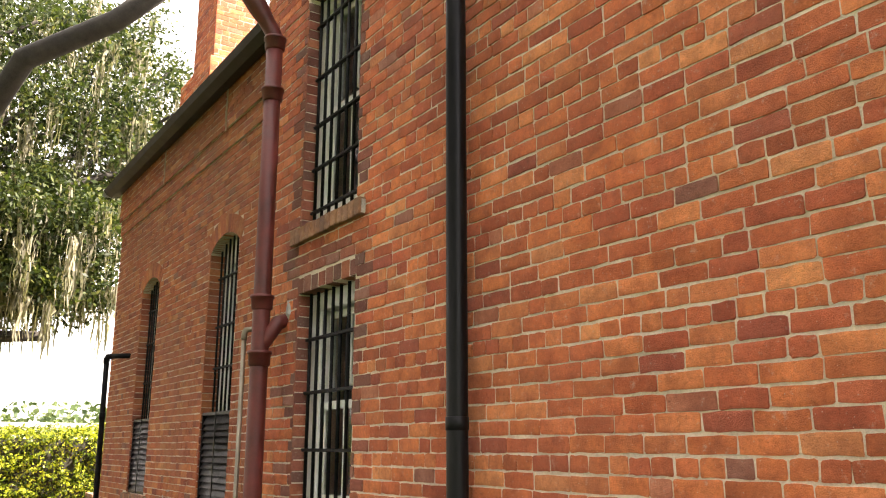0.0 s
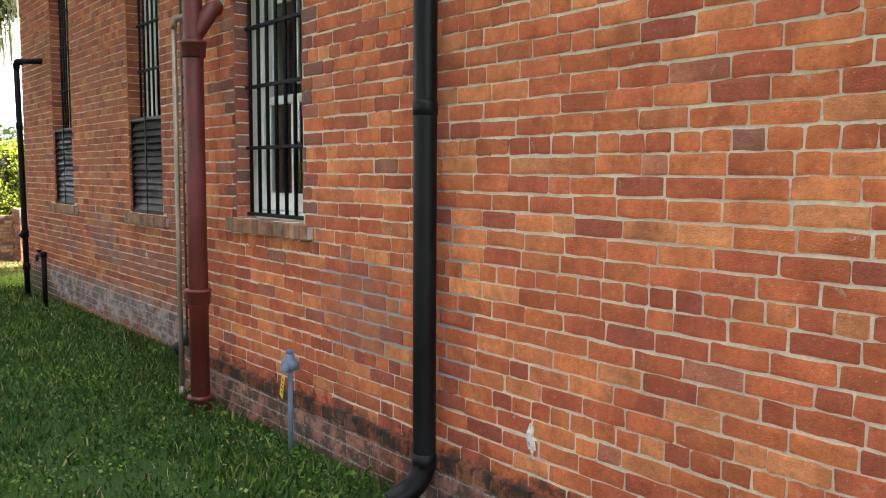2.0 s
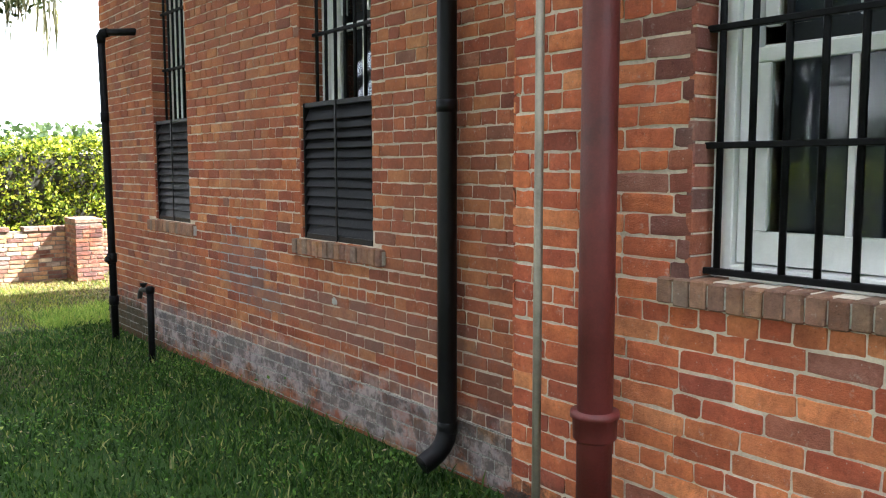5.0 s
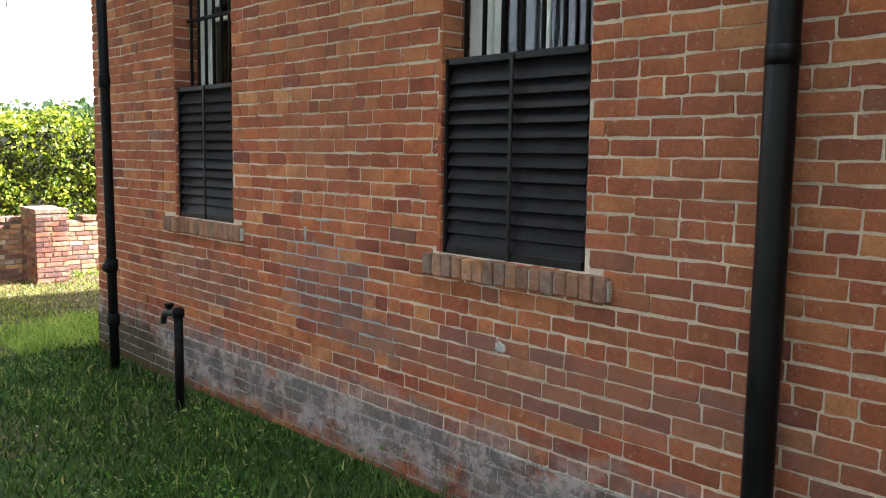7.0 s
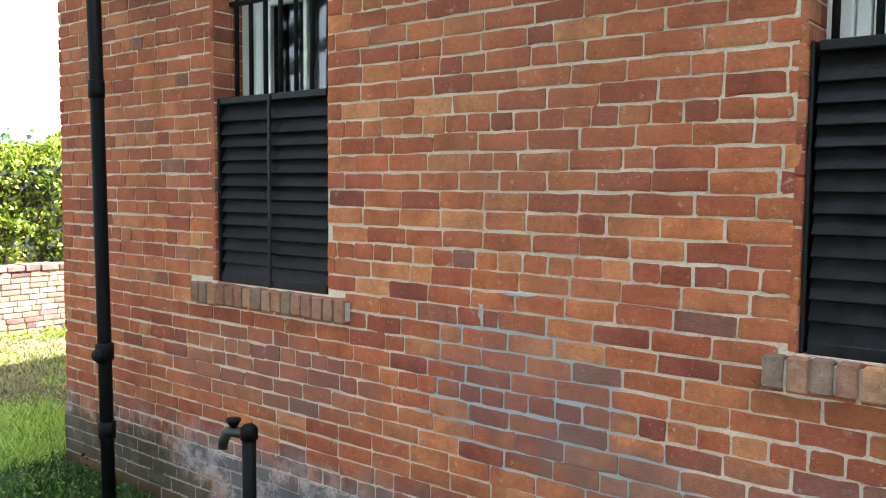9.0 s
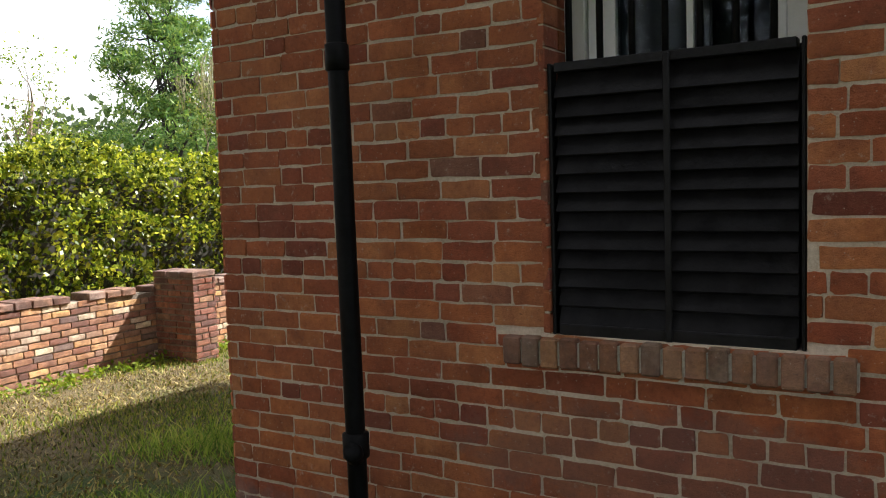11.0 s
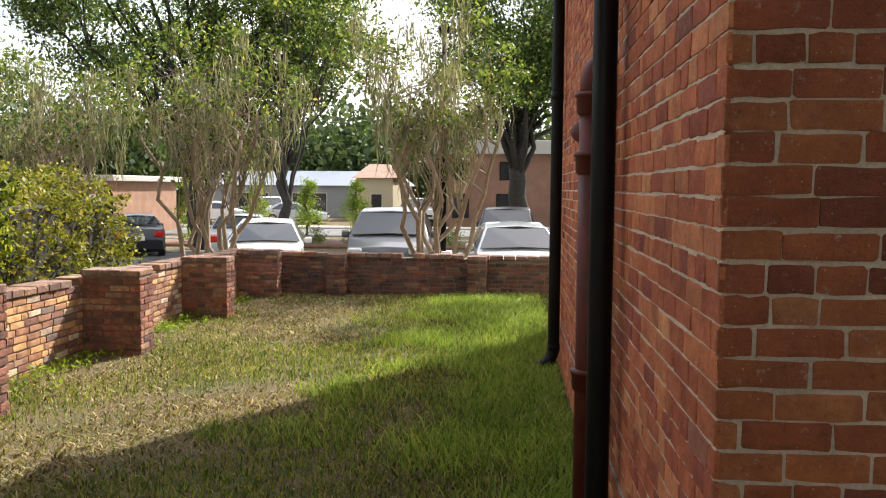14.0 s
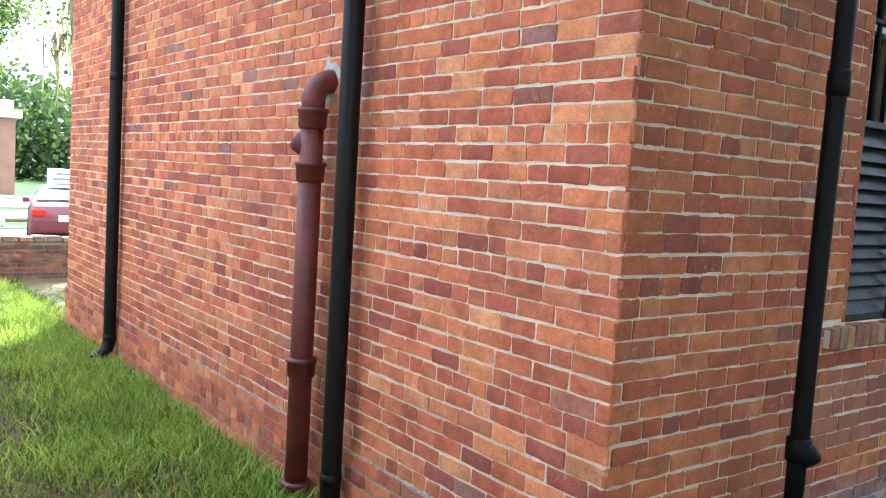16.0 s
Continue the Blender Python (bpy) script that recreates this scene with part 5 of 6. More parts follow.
def low_leaves(name, n, region, size, material, label, dens, seed, rise=0.03, tilt=0.5):
    """Small leaves lying on or just above the lawn."""
    r = np.random.default_rng(seed)
    x, y = r.uniform(region[0], region[1], n), r.uniform(region[2], region[3], n)
    keep = ~((x > XN - 0.06) & (y < Y_STEP + 0.05)) & ~((x > XR - 0.06) & (y < YN + 0.05) & (x < X_END)) & dens(x, y, r)
    x, y = x[keep], y[keep]
    n = len(x)
    z = np.array([ground_z(a, b) + 0.02 * noise.noise(Vector((a * 0.6, b * 0.6, 0))) for a, b in zip(x, y)]) + r.uniform(0.008, rise, n)
    c = np.stack([x, y, z], 1)
    d = np.stack([*r.normal(size=(2, n)), r.normal(size=n) * tilt], 1)
    d /= np.linalg.norm(d, axis=1)[:, None]
    e = np.cross(d, np.stack([r.normal(size=n) * tilt, r.normal(size=n) * tilt, np.ones(n)], 1))
    e /= np.linalg.norm(e, axis=1)[:, None]
    L = (size * r.uniform(0.6, 1.5, n))[:, None]
    tagged(quads(name, np.stack([c - d * L * 0.5, c + e * L * 0.36, c + d * L * 0.5, c - e * L * 0.36], 1), material), label, "weeds", kind="stuff")


# ---- plants ----
def quads(name, verts, material, parent=None):
    """A mesh of loose quads from an array of n x 4 x 3."""
    n = len(verts)
    me = bpy.data.meshes.new(name)
    me.vertices.add(n * 4)
    me.vertices.foreach_set("co", np.ascontiguousarray(verts, np.float32).ravel())
    me.loops.add(n * 4)
    me.loops.foreach_set("vertex_index", np.arange(n * 4, dtype=np.int32))
    me.polygons.add(n)
    me.polygons.foreach_set("loop_start", np.arange(0, n * 4, 4, dtype=np.int32))
    me.update(calc_edges=True)
    me.materials.append(material)
    ob = new(name, me)
    if parent is not None:
        ob.parent = parent
    return ob


def leaf_quads(centres, size, r, slim=0.5, droop=0.0):
    n = len(centres)
    d = r.normal(size=(n, 3))
    d[:, 2] -= droop
    d /= np.linalg.norm(d, axis=1)[:, None]
    s = np.cross(d, r.normal(size=(n, 3)))
    s /= np.linalg.norm(s, axis=1)[:, None] + 1e-9
    L = size * r.uniform(0.6, 1.35, n)[:, None]
    a = centres - d * L * 0.5
    b = centres + s * L * slim * 0.5
    c = centres + d * L * 0.5
    e = centres - s * L * slim * 0.5
    return np.stack([a, b, c, e], 1)


def strands(points, lo, hi, r, per=16, width=0.022, spread=0.09):
    """Hanging moss: wavy narrow ribbons below the points."""
    out = []
    for p in points:
        for _ in range(per):
            q = np.array(p) + r.normal(size=3) * spread * np.array([1, 1, 0.35])
            L = r.uniform(lo, hi)
            a = r.uniform(0, np.pi)
            side = np.array([np.cos(a), np.sin(a), 0])
            w = width * r.uniform(0.5, 1.5)
            prev, pw = q, w * 0.5
            for k in range(1, 5):
                nq = q + np.array([r.normal() * 0.03, r.normal() * 0.03, -L * k / 4])
                nw = w * (1.0 if k < 3 else (0.6 if k == 3 else 0.08))
                out.append([prev - side * pw, prev + side * pw, nq + side * nw, nq - side * nw])
                prev, pw = nq, nw
    return np.array(out)


CLOVER = leaf_mat("clover_leaves", [(0.0, (0.05, 0.12, 0.02)), (0.5, (0.085, 0.18, 0.03)), (0.9, (0.15, 0.25, 0.05)), (1.0, (0.26, 0.30, 0.09))], 0.3, 0.5)
LITTER = leaf_mat("fallen_leaves", [(0.0, (0.16, 0.10, 0.05)), (0.5, (0.36, 0.28, 0.16)), (1.0, (0.55, 0.50, 0.38))], 0.15, 0.7)
low_leaves("clover", 70000, (-3.5, 2.7, 1.8, 12.6), 0.021, CLOVER, "patches of clover and small weeds in the lawn", lambda x, y, r: r.random(len(x)) < np.clip(0.25 + 1.6 * dry_at(x * 3.0 + 20, y * 3.0), 0.04, 1), 51)
low_leaves("wall_weeds", 5000, (1.5, 2.6, 1.8, 12.2), 0.024, CLOVER, "broad-leaved weeds at the foot of the wall", lambda x, y, r: r.random(len(x)) < np.clip(1.8 * dry_at(x * 4.0, y * 4.0 + 7), 0, 1), 52, 0.06, 1.0)
low_leaves("leaf_litter", 2200, (-4.0, 13.0, 1.8, 16.6), 0.02, LITTER, "scattered dry leaves and pale flecks on the lawn", lambda x, y, r: r.random(len(x)) < 0.8, 53, 0.05)
BARK = simple_mat("furrowed_bark", (0.028, 0.024, 0.020), 0.95, var=0.6, scale=6, bump=0.9, fine=40)
BARK_PALE = simple_mat("smooth_pale_bark", (0.25, 0.19, 0.13), 0.8, var=0.3, scale=9, bump=0.3, fine=60)
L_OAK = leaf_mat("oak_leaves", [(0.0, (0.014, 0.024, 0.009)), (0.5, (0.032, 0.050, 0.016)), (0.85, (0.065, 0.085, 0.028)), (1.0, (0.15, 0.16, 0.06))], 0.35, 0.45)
L_HEDGE = leaf_mat("hedge_leaves", [(0.0, (0.018, 0.035, 0.007)), (0.35, (0.09, 0.135, 0.016)), (0.7, (0.29, 0.33, 0.036)), (1.0, (0.62, 0.60, 0.09))], 0.3, 0.35)
L_MYRTLE = leaf_mat("myrtle_leaves", [(0.0, (0.035, 0.055, 0.014)), (0.5, (0.09, 0.13, 0.032)), (0.9, (0.20, 0.25, 0.065)), (1.0, (0.32, 0.23, 0.10))], 0.45, 0.45)
L_CYPRESS = leaf_mat("cypress_needles", [(0.0, (0.055, 0.12, 0.04)), (0.6, (0.13, 0.23, 0.07)), (1.0, (0.25, 0.32, 0.10))], 0.35, 0.5)
L_YOUNG = leaf_mat("yellow_green_leaves", [(0.0, (0.09, 0.15, 0.02)), (0.6, (0.18, 0.26, 0.03)), (1.0, (0.30, 0.34, 0.06))], 0.45, 0.45)
L_FAR = leaf_mat("far_leaves", [(0.0, (0.035, 0.060, 0.028)), (0.6, (0.065, 0.10, 0.042)), (1.0, (0.12, 0.15, 0.07))], 0.3, 0.6)
# oak leaves again, sunlight put into brighter greens for the far oaks
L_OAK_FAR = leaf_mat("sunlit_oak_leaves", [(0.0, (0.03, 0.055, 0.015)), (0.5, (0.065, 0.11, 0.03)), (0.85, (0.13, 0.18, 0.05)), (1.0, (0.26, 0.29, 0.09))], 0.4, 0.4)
L_SHRUB = leaf_mat("shrub_leaves", [(0.0, (0.05, 0.06, 0.014)), (0.4, (0.16, 0.17, 0.03)), (0.8, (0.32, 0.32, 0.05)), (1.0, (0.36, 0.25, 0.10))], 0.35, 0.5)
MOSS = leaf_mat("grey_moss", [(0.0, (0.12, 0.115, 0.09)), (0.5, (0.20, 0.19, 0.15)), (1.0, (0.33, 0.31, 0.25))], 0.35, 0.8)
HEDGE_DARK = simple_mat("hedge_core_dark", (0.030, 0.028, 0.018), 0.95, var=0.3, bump=0)


def limb(bm, a, b, r0, r1, sag=0.0, rr=None, sides=8, n=6, wobble=0.025):
    a, b = Vector(a), Vector(b)
    L = (b - a).length
    pts = []
    for i in range(n + 1):
        t = i / n
        w = Vector((rr.normal(), rr.normal(), rr.normal())) * L * wobble * (0 if i in (0, n) else 1)
        pts.append(a.lerp(b, t) + Vector((0, 0, sag * L * 4 * t * (1 - t))) + w)
    tube(bm, pts, [r0 + (r1 - r0) * (i / n) ** 0.8 for i in range(n + 1)], sides, True, 0.12)
    return pts


def tree(name, at, label, trunk_h, trunk_r, crowns, leaf, leaf_size, bark=None, limbs=9, moss=0, moss_len=(0.4, 1.2), seed=1, stems=1, group="", slim=0.5, extra=(), category="tree", moss_w=0.02, flat=0.65):
    """crowns: (dx, dy, z, rx, ry, rz, clumps, leaves a clump, clump radius), z from the tree's foot."""
    r = np.random.default_rng(seed)
    rr = r
    x, y = at[0], at[1]
    z = at[2] if len(at) > 2 else ground_z(x, y) - 0.05
    t = thing(name, (x, y, z), label, category, group)
    tops = []
    for k in range(stems):
        bm = bmesh.new()
        a = 2 * math.pi * k / stems + 0.4
        off = (0.0 if stems == 1 else trunk_r * 1.6)
        foot = Vector((off * math.cos(a), off * math.sin(a), -0.15))
        lean = 0.06 if stems == 1 else 0.36
        top = Vector((foot.x + lean * trunk_h * math.cos(a) * r.uniform(0.5, 1.2), foot.y + lean * trunk_h * math.sin(a) * r.uniform(0.5, 1.2), trunk_h * r.uniform(0.85, 1.1)))
        pts = limb(bm, foot, top, trunk_r * 1.25, trunk_r * 0.6, 0.0, rr, 12 if stems == 1 else 7, 8)
        smooth(part("trunk" if stems == 1 else "stem", bm, bark or BARK, t))
        tops.append((pts, trunk_r * 0.6))
    clumps, leaves = [], []
    for dx, dy, cz, rx, ry, rz, nc, nl, cr in crowns:
        d = r.normal(size=(nc, 3))
        d /= np.linalg.norm(d, axis=1)[:, None]
        rad = r.uniform(0.45, 1.0, nc)[:, None] ** 0.6
        c = np.array([dx, dy, cz]) + d * rad * np.array([rx, ry, rz])
        clumps.append(c)
        for p in c:
            m = int(nl * r.uniform(0.5, 1.5))
            leaves.append(p + r.normal(size=(m, 3)) * cr * r.uniform(0.7, 1.3) * np.array([1, 1, flat]))
    clumps = np.concatenate(clumps)
    for i in r.permutation(len(clumps))[:limbs]:
        pts, tr = tops[int(r.integers(len(tops)))]
        start = pts[int(r.integers(max(2, len(pts) // 2), len(pts)))]
        bm = bmesh.new()
        mid = limb(bm, start, clumps[i], tr * 0.55, tr * 0.10, 0.05, rr, 6, 6)
        for j in r.permutation(len(clumps))[:3]:
            if np.linalg.norm(clumps[j] - clumps[i]) < 3.0 * crowns[0][8] + 0.8:
                limb(bm, mid[4], clumps[j], tr * 0.22, tr * 0.06, 0.0, rr, 5, 4)
        smooth(part("limb", bm, bark or BARK, t))
    for a, b, r0, r1, sag in extra:
        bm = bmesh.new()
        limb(bm, a, b, r0, r1, sag, rr, 12, 9, 0.008)
        smooth(part("limb", bm, bark or BARK, t))
    quads("crown", leaf_quads(np.concatenate(leaves), leaf_size, r, slim), leaf, t)
    if moss:
        pts = clumps[r.integers(len(clumps) if stems == 1 else min(60, len(clumps)), size=moss)] + r.normal(size=(moss, 3)) * 0.25
        mo = quads("moss", strands(pts, moss_len[0], moss_len[1], r, width=moss_w), MOSS, t)
        tagged(mo, "hanging grey moss", kind="stuff")
    return t


def hedge(name, x0, x1, y0, y1, top, label, n, leaf, size=0.06, seed=3, z0=-0.3, gaps=0.0):
    """A clipped evergreen hedge: dark core box to block light, and a coat of leaves with an uneven top."""
    r = np.random.default_rng(seed)
    h = thing(name, ((x0 + x1) / 2, (y0 + y1) / 2, z0), label, "hedge")
    cx, cy, hx, hy, hz = (x0 + x1) / 2, (y0 + y1) / 2, (x1 - x0) / 2, (y1 - y0) / 2, top - z0
    def bulge(px, py, pz):
        return 0.26 * noise.noise(Vector((px * 0.8 + seed, py * 0.8, pz * 1.0))) + 0.22 * noise.noise(Vector((px * 2.6, py * 2.6 + seed, pz * 2.6))) + 0.16 * noise.noise(Vector((px * 6.5, py * 6.5 + seed, pz * 6.5)))
    pts = []
    faces = r.choice(5, size=n, p=np.array([hy * hz, hy * hz, hx * hz * 1.6, hx * hz * 0.7, 2 * hx * hy]) / (2 * hy * hz + 2.3 * hx * hz + 2 * hx * hy))
    u, v = r.uniform(-1, 1, n), r.uniform(-1, 1, n)
    for f, a, b in zip(faces, u, v):
        if f < 2:
            p = [(-1 if f == 0 else 1), a, (b + 1) / 2]
        elif f < 4:
            p = [a, (-1 if f == 2 else 1), (b + 1) / 2]
        else:
            p = [a, b, 1.0]
        # rounded shoulders
        k = max(abs(p[0]) - (1 - 0.35 / hx), 0) * hx, max(abs(p[1]) - (1 - 0.35 / hy), 0) * hy, max(p[2] - (1 - 0.35 / hz), 0) * hz
        e = math.sqrt(k[0] ** 2 + k[1] ** 2 + k[2] ** 2)
        pull = min(1.0, 0.35 / e) if e > 0.35 else 1.0
        q = []
        for val, kk, half in ((p[0], k[0], hx), (p[1], k[1], hy), (p[2], k[2], hz)):
            q.append(math.copysign(abs(val) * half - kk * (1 - pull), val))
        s = 1 + bulge(q[0] + cx, q[1] + cy, q[2])
        dpt = min(abs(r.normal()) * 0.09, 0.3)
        q = [q[0] * (1 - dpt / max(hx, 0.3)) , q[1] * (s - dpt / hy), q[2] * (1 + (s - 1) * 0.38 - dpt * 0.35)]
        q[2] *= 0.885 + 0.115 * min(1.0, max(0.0, (q[0] + cx - 2.0) / 4.0)) if y0 > 17 else 1.0
        if gaps and 0.5 * noise.noise(Vector((q[0] * 1.1 + seed, q[1], q[2] * 1.3))) + 0.7 * noise.noise(Vector((q[0] * 5.0, q[1] * 5.0 + seed, q[2] * 5.0))) > 0.44 - gaps:
            continue
        pts.append(q)
    pts = np.array(pts)
    quads("leaves", leaf_quads(pts, size, r, 0.62), leaf, h)
    # dark box added within the leaves, in place of the hedge's inner shade
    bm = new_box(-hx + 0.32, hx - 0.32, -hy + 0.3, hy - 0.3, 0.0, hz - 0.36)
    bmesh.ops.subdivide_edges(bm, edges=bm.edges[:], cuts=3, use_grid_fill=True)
    part("dark_core", bm, HEDGE_DARK, h, "dark box core in place of shaded twigs inside the hedge")
    return h


hedge("hedge", -14.0, 8.05, 17.15, 18.9, 2.12, "clipped evergreen hedge behind the brick wall", 170000, L_HEDGE, 0.062, 3, gaps=0.05)
hedge("shrub", 7.7, 10.95, 17.2, 18.9, 1.58, "loose yellow-green shrub beside the hedge", 23000, L_SHRUB, 0.052, 8, gaps=0.3)
hedge("hedge", -8.6, -7.0, -7.0, 16.4, 1.55, "clipped hedge along the other side of the lawn", 60000, L_HEDGE, 0.075, 5)

# oak hung with moss, one long limb over the lawn
tree("live_oak", (-4.2, 21.0), "spreading live oak hung with grey moss", 4.0, 0.55,
     # overhead crown extended out of view to dim the west wall
     [(6.2, -1.0, 9.4, 3.8, 3.2, 3.2, 230, 240, 0.36), (5.4, -2.2, 6.2, 3.2, 2.4, 1.6, 120, 240, 0.32), (6.0, -2.6, 4.95, 2.2, 1.6, 0.45, 34, 190, 0.26), (0.0, -8.5, 10.8, 4.8, 6.5, 1.6, 150, 260, 0.6), (-3.0, -3.0, 9.5, 5.0, 5.0, 2.8, 70, 220, 0.6)],
     L_OAK, 0.125, limbs=46, moss=520, moss_len=(0.3, 1.3), seed=12, moss_w=0.017,
     extra=[((0, 0, 3.2), (7.3, -8.8, 9.1), 0.28, 0.17, 0.01), ((0, 0, 2.8), (6.7, -3.1, 3.95), 0.26, 0.10, 0.05), ((3.0, -3.6, 5.6), (9.0, -2.5, 8.0), 0.16, 0.06, 0.02)])
# trees seen in the panes, crowns enlarged unseen to dim the west wall
for i, (x, y, hh) in enumerate(((-11.5, -4.0, 14.0), (-11.5, 4.0, 14.5), (-11.0, 12.0, 14.0), (-12.0, -12.0, 13.0))):
    tree("shade_tree", (x, y), "broad-leaved shade tree beyond the lawn hedge", hh * 0.36, 0.34, [(0, 0, hh * 0.62, 5.2, 5.2, 5.6, 190, 240, 0.6), (4.2, 0, hh * 0.80, 3.2, 4.0, 2.4, 60, 240, 0.6)], L_OAK, 0.19, limbs=16, seed=30 + i, group="shade trees beyond the lawn")

# crape myrtles with moss behind the garden wall
for i, (x, y, hh) in enumerate(((15.4, 18.0, 4.5), (15.2, 13.9, 4.7), (17.8, 22.3, 4.8), (13.4, 22.0, 4.6))):
    tree("crape_myrtle", (x, y), "multi-stemmed crape myrtle draped with grey moss", hh * 0.66, 0.045, [(0, 0, hh * 0.66, 1.0, 1.0, hh * 0.24, 34, 28, 0.14), (0, 0, hh * 0.82, 1.75, 1.75, hh * 0.24, 80, 40, 0.14)], L_MYRTLE, 0.085, BARK_PALE, limbs=80, moss=50, moss_len=(0.25, 0.9), seed=50 + i, stems=9, group="mossy crape myrtles", moss_w=0.011)

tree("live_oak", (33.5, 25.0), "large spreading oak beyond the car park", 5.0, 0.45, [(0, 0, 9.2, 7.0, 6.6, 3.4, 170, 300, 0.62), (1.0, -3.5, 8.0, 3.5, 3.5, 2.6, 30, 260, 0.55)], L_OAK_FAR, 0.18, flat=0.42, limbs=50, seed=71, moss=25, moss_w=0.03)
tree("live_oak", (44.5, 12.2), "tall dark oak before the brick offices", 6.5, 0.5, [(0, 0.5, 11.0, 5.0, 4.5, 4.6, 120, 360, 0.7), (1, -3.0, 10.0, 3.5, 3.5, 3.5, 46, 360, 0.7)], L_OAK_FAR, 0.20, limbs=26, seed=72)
tree("cypress", (20.0, 32.0), "feathery green cypress behind the hedge", 8.0, 0.24, [(0, 0, 4.0, 3.1, 3.1, 1.8, 110, 130, 0.30), (0, 0, 6.6, 2.4, 2.4, 1.8, 80, 130, 0.28), (0, 0, 9.0, 1.5, 1.5, 1.6, 40, 120, 0.25)], L_CYPRESS, 0.19, limbs=60, seed=73, slim=0.3, flat=0.45)
tree("broadleaf_tree", (29.5, 20.5), "light green tree over the car park", 4.2, 0.2, [(0, 0, 7.4, 2.9, 2.9, 2.2, 46, 110, 0.36)], L_MYRTLE, 0.15, limbs=22, seed=74)
tree("young_tree", (9.4, 24.0), "slender half-bare young tree behind the hedge", 4.3, 0.05, [(0, 0, 4.3, 0.8, 0.8, 0.8, 26, 22, 0.13), (0, 0, 3.3, 1.0, 1.0, 0.4, 24, 40, 0.18)], L_YOUNG, 0.07, BARK_PALE, limbs=20, seed=77)
tree("broadleaf_tree", (14.5, 10.2), "slender light tree with moss behind the end wall", 3.0, 0.07, [(0, 0, 5.0, 1.6, 1.6, 1.8, 40, 120, 0.3)], L_MYRTLE, 0.09, BARK_PALE, limbs=18, seed=75, moss=20, stems=3)
for i, (x, y, hh) in enumerate(((41, 25.0, 2.9), (40.5, 22.4, 3.2), (41.5, 20.2, 3.0), (41.0, 28.5, 3.0))):
    tree("young_cypress", (x, y), "young yellow-green cypress in a mulch bed", hh * 0.8, 0.05, [(0, 0, hh * 0.42, 0.62, 0.62, hh * 0.24, 24, 90, 0.2), (0, 0, hh * 0.78, 0.32, 0.32, hh * 0.2, 14, 80, 0.14)], L_YOUNG, 0.10, limbs=8, seed=80 + i, group="young cypresses in the median")
for i, (x, y) in enumerate(((36.4, 21.2), (36.8, 23.0), (36.2, 24.8), (36.6, 26.6), (36.0, 17.6), (36.3, 15.2), (36.5, 19.4))):
    tree("low_shrub", (x, y), "small rounded shrub in the mulch bed", 0.35, 0.03, [(0, 0, 0.42, 0.55, 0.55, 0.3, 22, 60, 0.14)], L_YOUNG if i % 2 else L_MYRTLE, 0.07, limbs=6, seed=90 + i, group="median shrubs", category="shrub")

# far woods
r = np.random.default_rng(5)
cl = []
for k in range(150):
    a = r.uniform(-0.25, 0.98)
    d = r.uniform(85, 120)
    top = r.uniform(7, 12.5)
    cl.append(np.array([d * math.cos(a), d * math.sin(a) + 8, top * 0.42]) + np.clip(r.normal(size=(620, 3)), -1.9, 1.9) * np.array([2.6, 2.6, top * 0.27]))
for k in range(150):
    a = r.uniform(0.94, 3.9)
    d = r.uniform(100, 125)
    top = r.uniform(5.5, 8.5)
    cl.append(np.array([d * math.cos(a), d * math.sin(a), top * 0.40]) + np.clip(r.normal(size=(620, 3)), -1.9, 1.9) * np.array([2.8, 2.8, top * 0.25]))
tagged(quads("far_woods", leaf_quads(np.concatenate(cl), 0.75, r, 0.8), L_FAR), "line of distant trees", "woods", kind="stuff")

# leaf litter and little weeds on the lawn
r = np.random.default_rng(9)
lx, ly = r.uniform(-3.5, 12, 1500), r.uniform(2, 16.5, 1500)
ok = ~((lx > XN - 0.1) & (ly < Y_STEP + 0.1)) & ~((lx > XR - 0.1) & (ly < YN + 0.1) & (lx < X_END + 0.1))
c = np.array([(a, b, ground_z(a, b) + 0.035) for a, b in zip(lx[ok], ly[ok])])
q = leaf_quads(c, 0.03, r, 0.5)
q[:, :, 2] = c[:, None, 2] + (q[:, :, 2] - c[:, None, 2]) * 0.3
tagged(quads("leaf_litter", q, simple_mat("dead_leaf", (0.30, 0.23, 0.15), 0.8, var=0.5, scale=3, bump=0)), "scattered dry fallen leaves", "leaves", kind="stuff")
wp = []
for wx, wy, n in ((1.75, 4.9, 160), (1.55, 5.25, 130), (1.45, 4.6, 90), (1.72, 2.75, 110), (1.85, 3.25, 90), (2.2, 9.7, 70), (2.25, 8.6, 60), (2.35, 11.8, 80), (1.9, 5.75, 60), (1.2, 3.6, 80), (0.9, 5.6, 60)):
    p = np.stack([wx + r.normal(size=n) * 0.14, wy + r.normal(size=n) * 0.14, np.zeros(n)], 1)
    p[:, 2] = [ground_z(a, b) + 0.03 + 0.06 * abs(r.normal()) for a, b in p[:, :2]]
    wp.append(p)
tagged(quads("clover_weeds", leaf_quads(np.concatenate(wp), 0.026, r, 0.7), GRASS_SHADE), "soft green weeds along the wall", "weeds", kind="stuff")
wp = []
for k in range(260):
    wx, wy = r.uniform(3.5, 12.9), YG - abs(r.normal()) * 0.18 - 0.05
    wp.append(np.stack([wx + r.normal(size=9) * 0.05, wy + r.normal(size=9) * 0.05, ground_z(wx, wy) + 0.02 + np.abs(r.normal(size=9)) * 0.04], 1))
tagged(quads("wall_weeds", leaf_quads(np.concatenate(wp), 0.05, r, 0.5), L_YOUNG), "yellow-green weeds at the foot of the garden wall", "weeds", kind="stuff")


